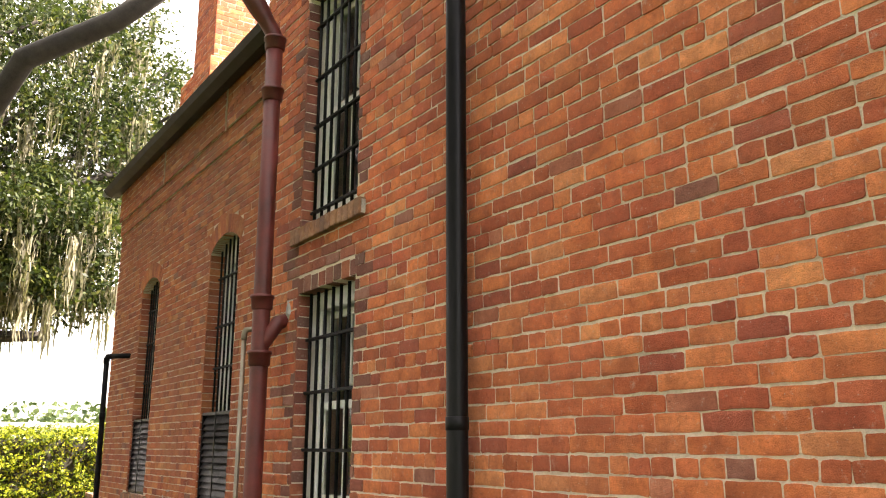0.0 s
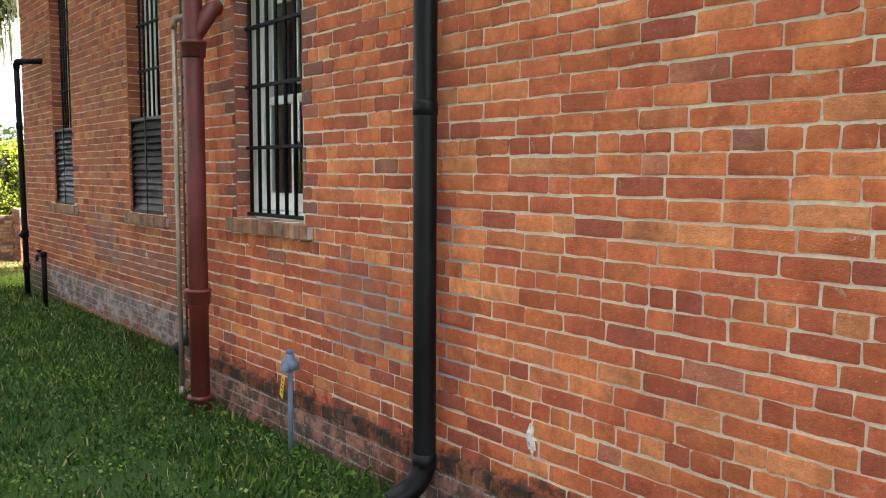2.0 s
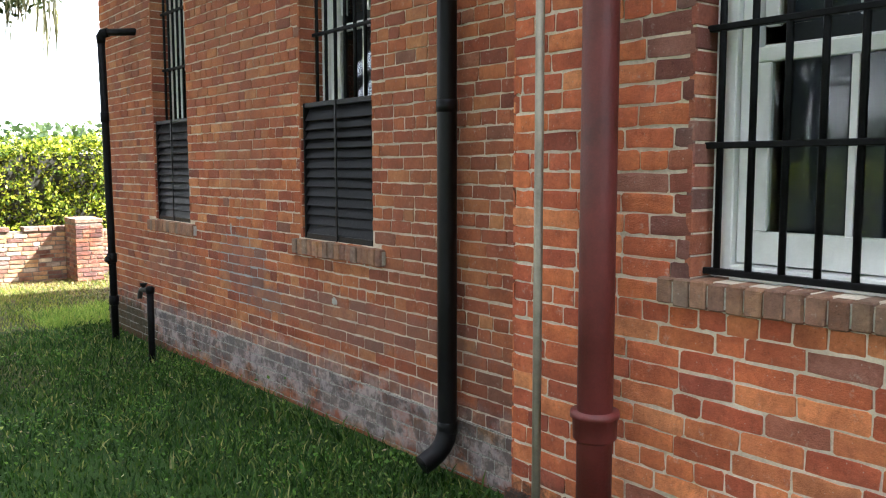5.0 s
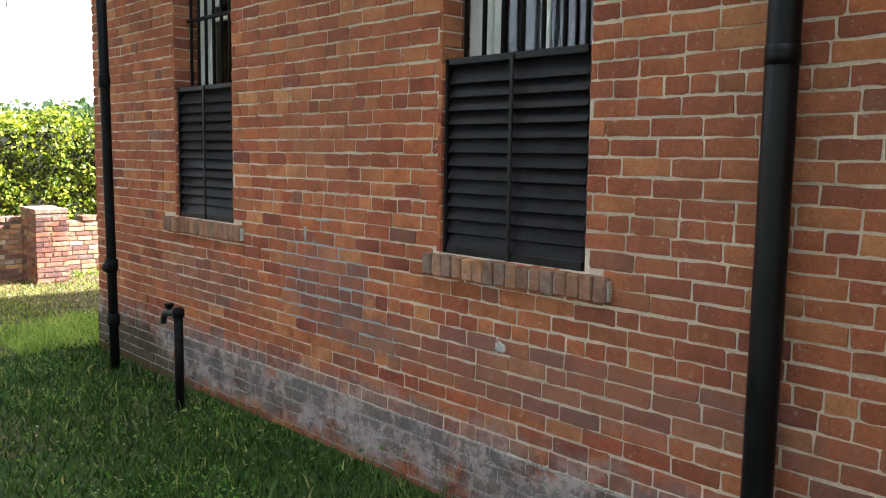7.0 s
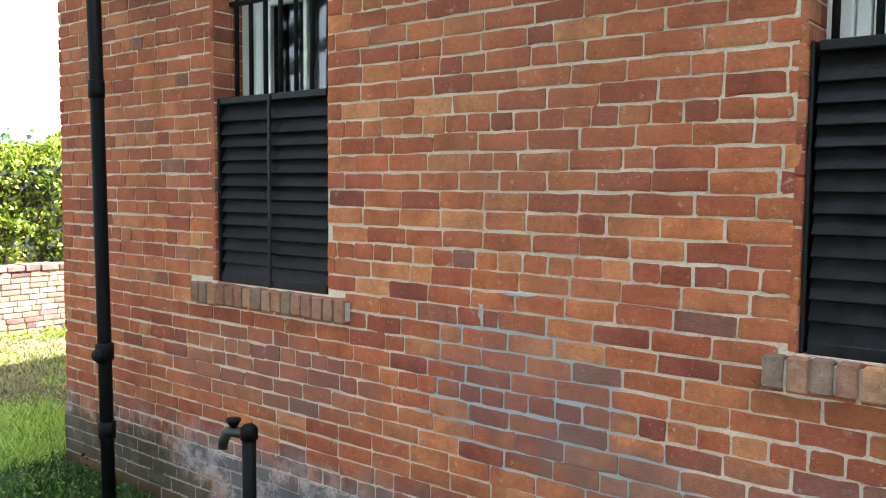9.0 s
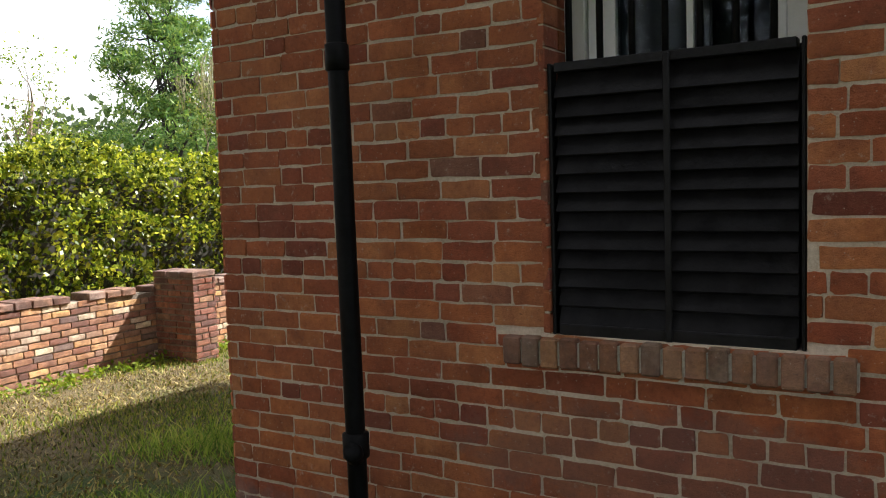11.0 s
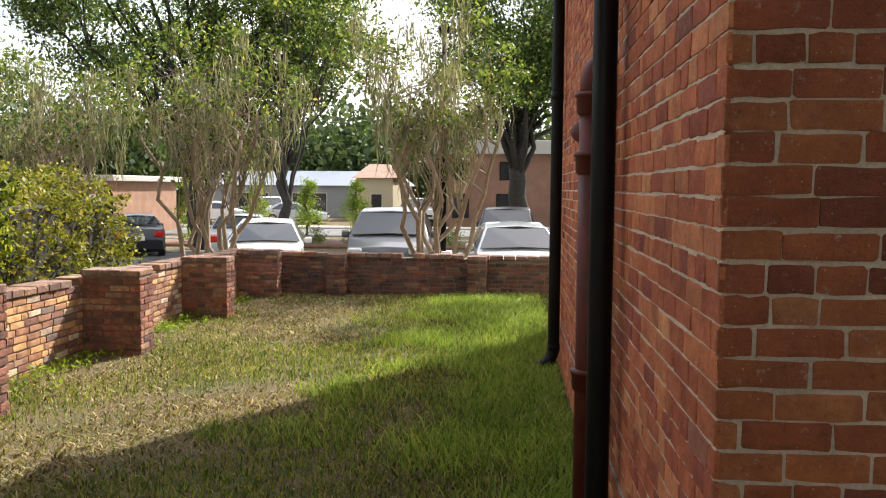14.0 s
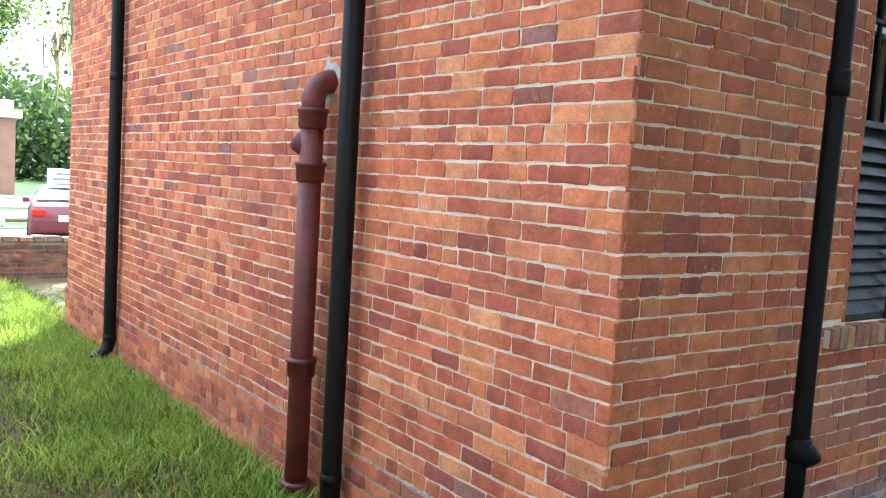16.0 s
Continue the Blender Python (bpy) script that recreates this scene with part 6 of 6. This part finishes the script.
# ---- beyond the garden wall ----
ASPHALT = simple_mat("asphalt", (0.055, 0.055, 0.058), 0.9, var=0.3, scale=1.2, bump=0.4)
ROAD_GREY = simple_mat("worn_asphalt", (0.13, 0.13, 0.13), 0.9, var=0.25, scale=0.8, bump=0.3)
CONCRETE = simple_mat("pale_concrete", (0.48, 0.46, 0.42), 0.9, var=0.2, scale=1.5, bump=0.3)
MULCH = simple_mat("red_brown_mulch", (0.16, 0.085, 0.055), 0.95, var=0.5, scale=4, bump=0.8)
TAN_BRICK = simple_mat("tan_brick_far", (0.27, 0.15, 0.105), 0.9, var=0.2, scale=1.2, bump=0.3)
SHED_BRICK = simple_mat("brown_brick_far", (0.30, 0.17, 0.11), 0.9, var=0.25, scale=1.5, bump=0.3)
FASCIA = simple_mat("pale_fascia", (0.45, 0.43, 0.40), 0.7, var=0.1)
METAL_ROOF = simple_mat("blue_grey_metal_roof", (0.26, 0.30, 0.36), 0.45, metal=0.3, var=0.15)
CREAM = simple_mat("cream_stucco", (0.40, 0.35, 0.24), 0.85, var=0.12)
ORANGE_ROOF = simple_mat("clay_tile_roof", (0.30, 0.19, 0.14), 0.8, var=0.3, scale=2)
FAR_GLASS = simple_mat("dark_glazing", (0.02, 0.022, 0.025), 0.08, var=0.2, bump=0)
STEEL_DOOR = simple_mat("grey_steel_door", (0.20, 0.21, 0.22), 0.5, var=0.1)
WHITE_PAINT = simple_mat("white_paint", (0.75, 0.75, 0.73), 0.55, var=0.08)


def sheet(name, x0, x1, y0, y1, lift, material, label, category):
    bm = bmesh.new()
    nx, ny = max(2, int((x1 - x0) / 1.5)), max(2, int((y1 - y0) / 3))
    g = [[bm.verts.new((x0 + (x1 - x0) * i / nx, y0 + (y1 - y0) * j / ny, ground_z(x0 + (x1 - x0) * i / nx, y0 + (y1 - y0) * j / ny) + lift)) for j in range(ny + 1)] for i in range(nx + 1)]
    for i in range(nx):
        for j in range(ny):
            bm.faces.new((g[i][j], g[i + 1][j], g[i + 1][j + 1], g[i][j + 1]))
    ob = smooth(link_mesh(name, bm, material))
    so = ob.modifiers.new("thick", "SOLIDIFY")
    so.thickness, so.offset = 0.12, -1.0
    return tagged(ob, label, category, kind="structure")


sheet("parking_lot", 17.2, 31.0, -12.0, 48.0, 0.03, ASPHALT, "dark asphalt car park", "car park")
sheet("mulch_bed", 34.8, 38.2, -4.0, 40.0, 0.10, MULCH, "red-brown mulch bed with shrubs", "planting bed")
sheet("road", 38.6, 39.0, -30.0, 60.0, 0.14, CONCRETE, "pale concrete kerb", "kerb")
sheet("road", 42.6, 50.0, -60.0, 90.0, 0.03, ROAD_GREY, "worn grey street", "road")
sheet("kerb", 31.05, 31.25, -12.0, 48.0, 0.13, CONCRETE, "pale concrete kerb of the car park", "kerb")
sheet("pavement", 50.1, 52.0, -60.0, 90.0, 0.13, CONCRETE, "pale concrete pavement", "pavement")


def house(name, x0, x1, y0, y1, z0, z1, wall_mat, label, openings=(), roof=None, slab=0.25, roof_mat=None, over=0.3):
    """A building far off; openings on its west face: (y0, y1, z0, z1, kind)."""
    h = thing(name, ((x0 + x1) / 2, (y0 + y1) / 2, z0), label, "building")
    cx, cy = (x0 + x1) / 2, (y0 + y1) / 2
    part("wall", new_box(x0 - cx, x1 - cx, y0 - cy, y1 - cy, -0.6, z1 - z0), wall_mat, h)
    if roof is None:
        part("roof", new_box(x0 - cx - over, x1 - cx + over, y0 - cy - over, y1 - cy + over, z1 - z0, z1 - z0 + slab, bevel=0.03), roof_mat or FASCIA, h)
    else:
        bm = bmesh.new()
        a, b, c, d = x0 - cx - over, x1 - cx + over, y0 - cy - over, y1 - cy + over
        zb = z1 - z0
        v = [bm.verts.new(p) for p in ((a, c, zb), (b, c, zb), (b, d, zb), (a, d, zb), (0, c + roof * 0.8, zb + roof), (0, d - roof * 0.8, zb + roof))]
        for f in ((3, 2, 1, 0), (0, 1, 4), (1, 2, 5, 4), (2, 3, 5), (3, 0, 4, 5)):
            bm.faces.new([v[i] for i in f])
        part("roof", bm, roof_mat or METAL_ROOF, h)
    for ya, yb, za, zb, kind in openings:
        if kind == "door":
            part("door", new_box(x0 - cx - 0.05, x0 - cx + 0.02, ya - cy, yb - cy, za - z0, zb - z0, bevel=0.01), STEEL_DOOR, h)
        elif kind == "white":
            part("door", new_box(x0 - cx - 0.05, x0 - cx + 0.02, ya - cy, yb - cy, za - z0, zb - z0, bevel=0.01), WHITE_PAINT, h, "white painted door")
        else:
            w = part("window", new_box(x0 - cx - 0.04, x0 - cx + 0.02, ya - cy, yb - cy, za - z0, zb - z0, bevel=0.01), FASCIA if kind == "pale" else BLACK_IRON, h)
            part("pane", new_box(x0 - cx - 0.05, x0 - cx - 0.042, ya - cy + 0.06, yb - cy - 0.06, za - z0 + 0.06, zb - z0 - 0.06), FAR_GLASS, w)
    return h


GZ = ground_z(56, 12)
house("office_building", 56, 72, 5.2, 17.4, GZ, GZ + 4.7, TAN_BRICK, "two-storey tan brick office building with a pale roof edge", [(15.4, 16.5, GZ + 0.5, GZ + 2.1, ""), (12.6, 13.6, GZ + 0.5, GZ + 2.1, ""), (8.2, 9.3, GZ, GZ + 2.1, "door"), (12.4, 13.4, GZ + 3.0, GZ + 4.2, ""), (15.4, 16.4, GZ + 3.0, GZ + 4.2, "")], slab=0.9)
house("office_wing", 54.4, 56.0, 5.0, 7.6, GZ, GZ + 4.5, TAN_BRICK, "projecting tan brick bay of the offices", slab=0.5)
house("warehouse", 70, 80, 22.0, 40.0, GZ, GZ + 2.6, STEEL_DOOR, "long low building with a blue-grey metal roof", [(23.5, 26, GZ + 0.4, GZ + 2.0, "pale"), (28, 31, GZ + 0.4, GZ + 2.0, "pale"), (33, 36, GZ + 0.4, GZ + 2.0, "pale")], roof=1.3)
house("cream_house", 64, 69, 21.6, 24.4, GZ, GZ + 3.2, CREAM, "small cream stucco house with a clay tile roof", [(22.4, 23.3, GZ + 0.8, GZ + 2.0, "pale")], roof=1.1, roof_mat=ORANGE_ROOF)
house("brick_shed", 40.0, 48.0, 32.0, 37.5, ground_z(41, 33), ground_z(41, 33) + 2.75, SHED_BRICK, "low brown brick shed with a white door", [(32.35, 33.2, ground_z(41, 33), ground_z(41, 33) + 2.1, "white")], slab=0.3)
house("metal_warehouse", -12, 26, 66, 78, -1.0, 2.9, WHITE_PAINT, "long pale metal-clad building beyond the hedge", slab=0.35, roof_mat=FASCIA)


def ribbed(parent, x0, x1, y, z0, z1, step=0.45):
    x = x0
    while x < x1:
        part("rib", new_box(x, x + 0.08, y - 0.05, y, z0, z1), WHITE_PAINT, parent)
        x += step * 2


ribbed(bpy.data.objects["metal_warehouse"], -19, 19, -6.0, 1.0, 3.9)

# drain pipe on the shed
dp = thing("drain_pipe", (39.9, 31.9, ground_z(40, 32)), "dark drain pipe beside the shed door", "pipe")
smooth(part("pipe", tube(bmesh.new(), [(0, 0, 0), (0, 0, 2.1), (0.02, 0.05, 2.25), (0.06, 0.25, 2.3)], 0.07, 10), BLACK_PVC, dp))

# street lamp, poles and wires
lp = thing("street_lamp", (24.0, 14.5, ground_z(24, 14.5)), "tall dark car park lamp post", "street lamp")
smooth(part("pole", tube(bmesh.new(), [(0, 0, 0), (0, 0, 3.2), (0, 0, 6.55)], [0.09, 0.08, 0.065], 12), BLACK_IRON, lp))
part("head", new_box(-0.22, 0.2, -0.16, 0.16, 6.5, 6.66, bevel=0.03), BLACK_IRON, lp)
part("base_plinth", new_box(-0.25, 0.25, -0.25, 0.25, 0.0, 0.5, bevel=0.03), CONCRETE, lp)
poles = []
for i, (x, y, h) in enumerate(((78.0, 33.5, 9.5), (82.0, 12.0, 9.5), (74.0, 55.0, 9.5))):
    up = thing("utility_pole", (x, y, GZ), "grey wooden utility pole with a crossarm", "utility pole", "utility poles")
    smooth(part("pole", tube(bmesh.new(), [(0, 0, -0.2), (0, 0, 5), (0, 0, h)], [0.16, 0.14, 0.11], 10), WOOD_GREY, up))
    part("crossarm", new_box(-0.07, 0.07, -1.1, 1.1, h - 0.9, h - 0.76), WOOD_GREY, up)
    for s in (-0.95, 0.0, 0.95):
        smooth(part("insulator", tube(bmesh.new(), [(0, s, h - 0.76), (0, s, h - 0.6)], 0.05, 8), CONCRETE, up))
    poles.append((x, y, GZ + h - 0.6))
for a, b in ((poles[0], poles[1]), (poles[0], poles[2])):
    for s, dz in ((-0.95, 0), (0.95, 0), (0.0, -1.6)):
        p0, p1 = Vector((a[0], a[1] + s, a[2] + dz)), Vector((b[0], b[1] + s, b[2] + dz))
        pts = [p0.lerp(p1, k / 10) - Vector((0, 0, 3.2 * (k / 10) * (1 - k / 10))) for k in range(11)]
        tagged(link_mesh("overhead_wire", tube(bmesh.new(), pts, 0.018, 5), BLACK_IRON), "thin black overhead wire between poles", "cable", "overhead wires")
# sign on the far kerb
sg = thing("monument_sign", (48.8, 3.6, GZ + 0.1), "white monument sign with grey lettering panel", "sign")
part("base", new_box(-0.3, 0.3, -1.4, 1.4, 0, 0.35, bevel=0.02), CONCRETE, sg)
part("panel", new_box(-0.15, 0.15, -0.8, 0.8, 0.35, 1.75, bevel=0.02), WHITE_PAINT, sg)
for k in range(4):
    part("text_bar", new_box(-0.16, -0.151, -0.6, 0.6 - 0.2 * (k % 2), 0.6 + 0.27 * k, 0.72 + 0.27 * k), STEEL_DOOR, sg)


# ---- cars ----
def paint_mat(name, c, metal=0.0, coat=0.8):
    m, nt, b = nodes_of(name)
    dirt = noise_of(nt, 3.0, 5.0)
    nt.links.new(mix_of(nt, math_of(nt, "MULTIPLY", dirt, 0.12), c, (0.25, 0.23, 0.2)), b.inputs["Base Color"])
    b.inputs["Roughness"].default_value = 0.28
    b.inputs["Metallic"].default_value = metal
    b.inputs["Coat Weight"].default_value = coat
    b.inputs["Coat Roughness"].default_value = 0.05
    return m


TYRE = simple_mat("tyre_rubber", (0.02, 0.02, 0.02), 0.85, var=0.2)
RIM = simple_mat("alloy_rim", (0.45, 0.45, 0.46), 0.3, metal=0.9, var=0.1, bump=0)
CAR_GLASS = simple_mat("tinted_car_glass", (0.03, 0.036, 0.042), 0.06, var=0.1, bump=0, spec=0.6)
CAR_GLASS.node_tree.nodes["Principled BSDF"].inputs["IOR"].default_value = 1.85
HEADLIGHT = simple_mat("headlight_lens", (0.65, 0.67, 0.7), 0.1, var=0.1, bump=0)
TAILLIGHT = simple_mat("red_tail_lens", (0.42, 0.015, 0.012), 0.15, var=0.1, bump=0)
PLATE = simple_mat("number_plate", (0.65, 0.65, 0.6), 0.5, bump=0)
SHAPES = {
    # side profile from the front bumper over the roof to the rear, (x, z), belt height, roof half width
    "sedan": ([(-2.3, 0.30), (-2.34, 0.52), (-2.22, 0.70), (-1.2, 0.92), (-0.35, 1.38), (0.25, 1.46), (0.95, 1.40), (1.65, 1.05), (2.25, 0.98), (2.34, 0.62), (2.28, 0.30)], 3, 7, 0.94, 0.89, 0.60),
    "suv": ([(-2.25, 0.36), (-2.30, 0.62), (-2.18, 0.92), (-1.2, 1.08), (-0.55, 1.66), (0.2, 1.74), (1.6, 1.70), (2.12, 1.18), (2.24, 1.05), (2.28, 0.66), (2.22, 0.36)], 3, 7, 1.10, 0.93, 0.70),
    "pickup": ([(-2.7, 0.40), (-2.76, 0.70), (-2.66, 1.02), (-1.35, 1.16), (-0.75, 1.72), (0.0, 1.80), (0.55, 1.76), (0.80, 1.20), (2.66, 1.16), (2.74, 0.70), (2.68, 0.40)], 3, 7, 1.16, 0.97, 0.72),
}


def car(x, y, heading, style, paint, label):
    prof, i_ws, i_rw, belt, hw, rw = SHAPES[style]
    c = thing("car", Matrix.Translation((x, y, ground_z(x, y) + 0.03)) @ Matrix.Rotation(radians(heading), 4, "Z"), label, "car", "parked cars")
    zroof = max(z for _, z in prof)
    def half(px, z):
        w = hw if z <= belt else hw + (rw - hw) * (z - belt) / (zroof - belt)
        end = max(0.0, abs(px) - abs(prof[0][0]) * 0.72)
        return w - 0.16 * end * end * 2
    bm = bmesh.new()
    L = [bm.verts.new((px, -half(px, z), z)) for px, z in prof]
    M = [bm.verts.new((px, 0, z + 0.03)) for px, z in prof]
    Rr = [bm.verts.new((px, half(px, z), z)) for px, z in prof]
    for a in range(len(prof) - 1):
        bm.faces.new((L[a], M[a], M[a + 1], L[a + 1]))
        bm.faces.new((M[a], Rr[a], Rr[a + 1], M[a + 1]))
    for S, sgn in ((L, -1), (Rr, 1)):
        bl = [bm.verts.new((prof[i_ws][0], sgn * hw, belt - 0.06)), bm.verts.new((prof[i_rw][0], sgn * hw, belt - 0.06))]
        bot = [bm.verts.new((prof[0][0] + 0.06, sgn * (hw - 0.05), 0.26)), bm.verts.new((prof[-1][0] - 0.06, sgn * (hw - 0.05), 0.26))]
        loops = [[bot[0], S[0], S[1], S[2], S[i_ws], bl[0]], [bl[0], S[i_ws]] + S[i_ws + 1:i_rw] + [S[i_rw], bl[1]], [bl[1], S[i_rw]] + S[i_rw + 1:] + [bot[1]], [bot[0], bl[0], bl[1], bot[1]]]
        for f in loops:
            bm.faces.new(f if sgn < 0 else f[::-1])
    bmesh.ops.recalc_face_normals(bm, faces=bm.faces)
    body = part("body", bm, paint, c)
    bv = body.modifiers.new("round", "BEVEL")
    bv.width, bv.segments, bv.limit_method, bv.angle_limit = 0.05, 3, "ANGLE", radians(20)
    smooth(body)
    def glass(name, pts):
        g = bmesh.new()
        vs = [g.verts.new(p) for p in pts]
        g.faces.new(vs)
        r_ = bmesh.ops.extrude_face_region(g, geom=g.faces[:])
        bmesh.ops.recalc_face_normals(g, faces=g.faces)
        n = g.faces[0].normal
        for v in [q for q in r_["geom"] if isinstance(q, bmesh.types.BMVert)]:
            v.co += Vector((0, 0, 0.012)) + Vector((0.0, 0.012 if v.co.y > 0 else -0.012, 0))
        bmesh.ops.recalc_face_normals(g, faces=g.faces)
        part(name, g, CAR_GLASS, c)
    def lerp2(a, b, t):
        return (a[0] + (b[0] - a[0]) * t, a[1] + (b[1] - a[1]) * t)
    for nm, ia, ib in (("windshield", i_ws, i_ws + 1), ("rear_window", i_rw, i_rw - 1)):
        p0, p1 = lerp2(prof[ia], prof[ib], 0.08), lerp2(prof[ia], prof[ib], 0.92)
        s = -0.02 if nm == "windshield" else 0.02
        glass(nm, [(p0[0] + s, -half(*p0) + 0.08, p0[1] + 0.02), (p0[0] + s * 1.5, 0, p0[1] + 0.055), (p0[0] + s, half(*p0) - 0.08, p0[1] + 0.02), (p1[0] + s, half(*p1) - 0.07, p1[1] + 0.02), (p1[0] + s * 1.5, 0, p1[1] + 0.055), (p1[0] + s, -half(*p1) + 0.07, p1[1] + 0.02)])
    f0, f1 = prof[i_ws], prof[i_rw]
    t0, t1 = prof[i_ws + 1], prof[i_rw - 1]
    midx = (t0[0] + t1[0]) / 2 + 0.05
    for sgn in (-1, 1):
        for a, b, at_, bt in ((f0[0] + 0.28, midx - 0.04, t0[0] + 0.12, midx - 0.04), (midx + 0.04, f1[0] - 0.22, midx + 0.04, t1[0] - 0.08)):
            zt = zroof - 0.13
            wt, wb = half(0, zt) + 0.006, half(0, belt + 0.03) + 0.006
            glass("side_window", [(a, sgn * wb, belt + 0.03), (b, sgn * wb, belt + 0.03), (bt, sgn * wt, zt), (at_, sgn * wt, zt)])
        part("mirror", new_box(f0[0] + 0.30, f0[0] + 0.48, min(sgn * (hw + 0.02), sgn * (hw + 0.20)), max(sgn * (hw + 0.02), sgn * (hw + 0.20)), belt - 0.02, belt + 0.13, bevel=0.03), paint, c)
        yl = sorted((sgn * (hw - 0.42), sgn * (hw - 0.10)))
        part("headlight", new_box(prof[1][0] + 0.02, prof[1][0] + 0.22, yl[0], yl[1], prof[2][1] - 0.14, prof[2][1] + 0.0, bevel=0.03), HEADLIGHT, c)
        part("tail_light", new_box(prof[-2][0] - 0.2, prof[-2][0] - 0.0, yl[0], yl[1], prof[-3][1] - 0.26, prof[-3][1] - 0.06, bevel=0.03), TAILLIGHT, c)
        for wx in (prof[0][0] + 0.88, prof[-1][0] - 0.92):
            R = 0.33 if style == "sedan" else 0.38
            yw = sgn * (hw - 0.10)
            bm = tube(bmesh.new(), [(wx, yw - 0.11, R), (wx, yw - 0.10, R), (wx, yw + 0.10, R), (wx, yw + 0.11, R)], [R * 0.9, R, R, R * 0.9], 24)
            wheel = smooth(part("wheel", bm, TYRE, c))
            bm = tube(bmesh.new(), [(wx, yw + sgn * 0.09, R), (wx, yw + sgn * 0.116, R), (wx, yw + sgn * 0.112, R)], [R * 0.66, R * 0.64, R * 0.15], 18)
            part("rim", bm, RIM, wheel)
    part("front_plate", new_box(prof[1][0] - 0.012, prof[1][0] + 0.01, -0.16, 0.16, 0.42, 0.56), PLATE, c)
    part("rear_plate", new_box(prof[-2][0] - 0.01, prof[-2][0] + 0.012, -0.16, 0.16, 0.62, 0.78), PLATE, c)
    part("grille", new_box(prof[1][0] - 0.008, prof[1][0] + 0.1, -0.45, 0.45, 0.58, 0.70, bevel=0.01), BLACK_IRON, c)
    part("underbody", new_box(prof[0][0] + 0.15, prof[-1][0] - 0.15, -hw + 0.12, hw - 0.12, 0.2, 0.5), TYRE, c)
    return c


P_WHITE, P_GREY, P_SILVER = paint_mat("white_car_paint", (0.72, 0.72, 0.71)), paint_mat("gunmetal_car_paint", (0.09, 0.10, 0.12), 0.4), paint_mat("silver_car_paint", (0.50, 0.54, 0.58), 0.5)
P_BLACK, P_MAROON = paint_mat("black_car_paint", (0.006, 0.007, 0.016), coat=0.25), paint_mat("maroon_car_paint", (0.16, 0.015, 0.02))
car(20.9, 18.6, 14, "sedan", P_WHITE, "white sedan parked nose to the garden wall")
car(21.0, 15.5, 4, "suv", P_GREY, "gunmetal grey sport utility parked nose to the wall")
car(18.9, 12.55, 6, "sedan", P_SILVER, "pale silver sedan parked nose to the wall")
car(29.0, 12.7, 178, "suv", P_BLACK, "black sport utility seen from behind, red tail lights")
car(30.0, 26.2, 209, "sedan", P_BLACK, "black sedan parked beside the shrubs")
car(26.0, 20.9, 195, "sedan", P_SILVER, "silver sedan parked among others")
car(57.5, 27.5, 95, "sedan", P_SILVER, "silver sedan on the street")
car(58.5, 19.2, 20, "pickup", P_WHITE, "white pickup on the street")
car(58.0, 33.0, 95, "sedan", P_WHITE, "white sedan on the street")
car(59.5, 29.8, 15, "pickup", P_WHITE, "white pickup beyond the street")
car(60.0, 30.0, 95, "sedan", P_BLACK, "dark sedan before the low building")
car(26.0, 8.6, 168, "sedan", P_MAROON, "maroon sedan beyond the shaded end wall")


# ---- single bricks ----
lay_singles(random.Random(11))
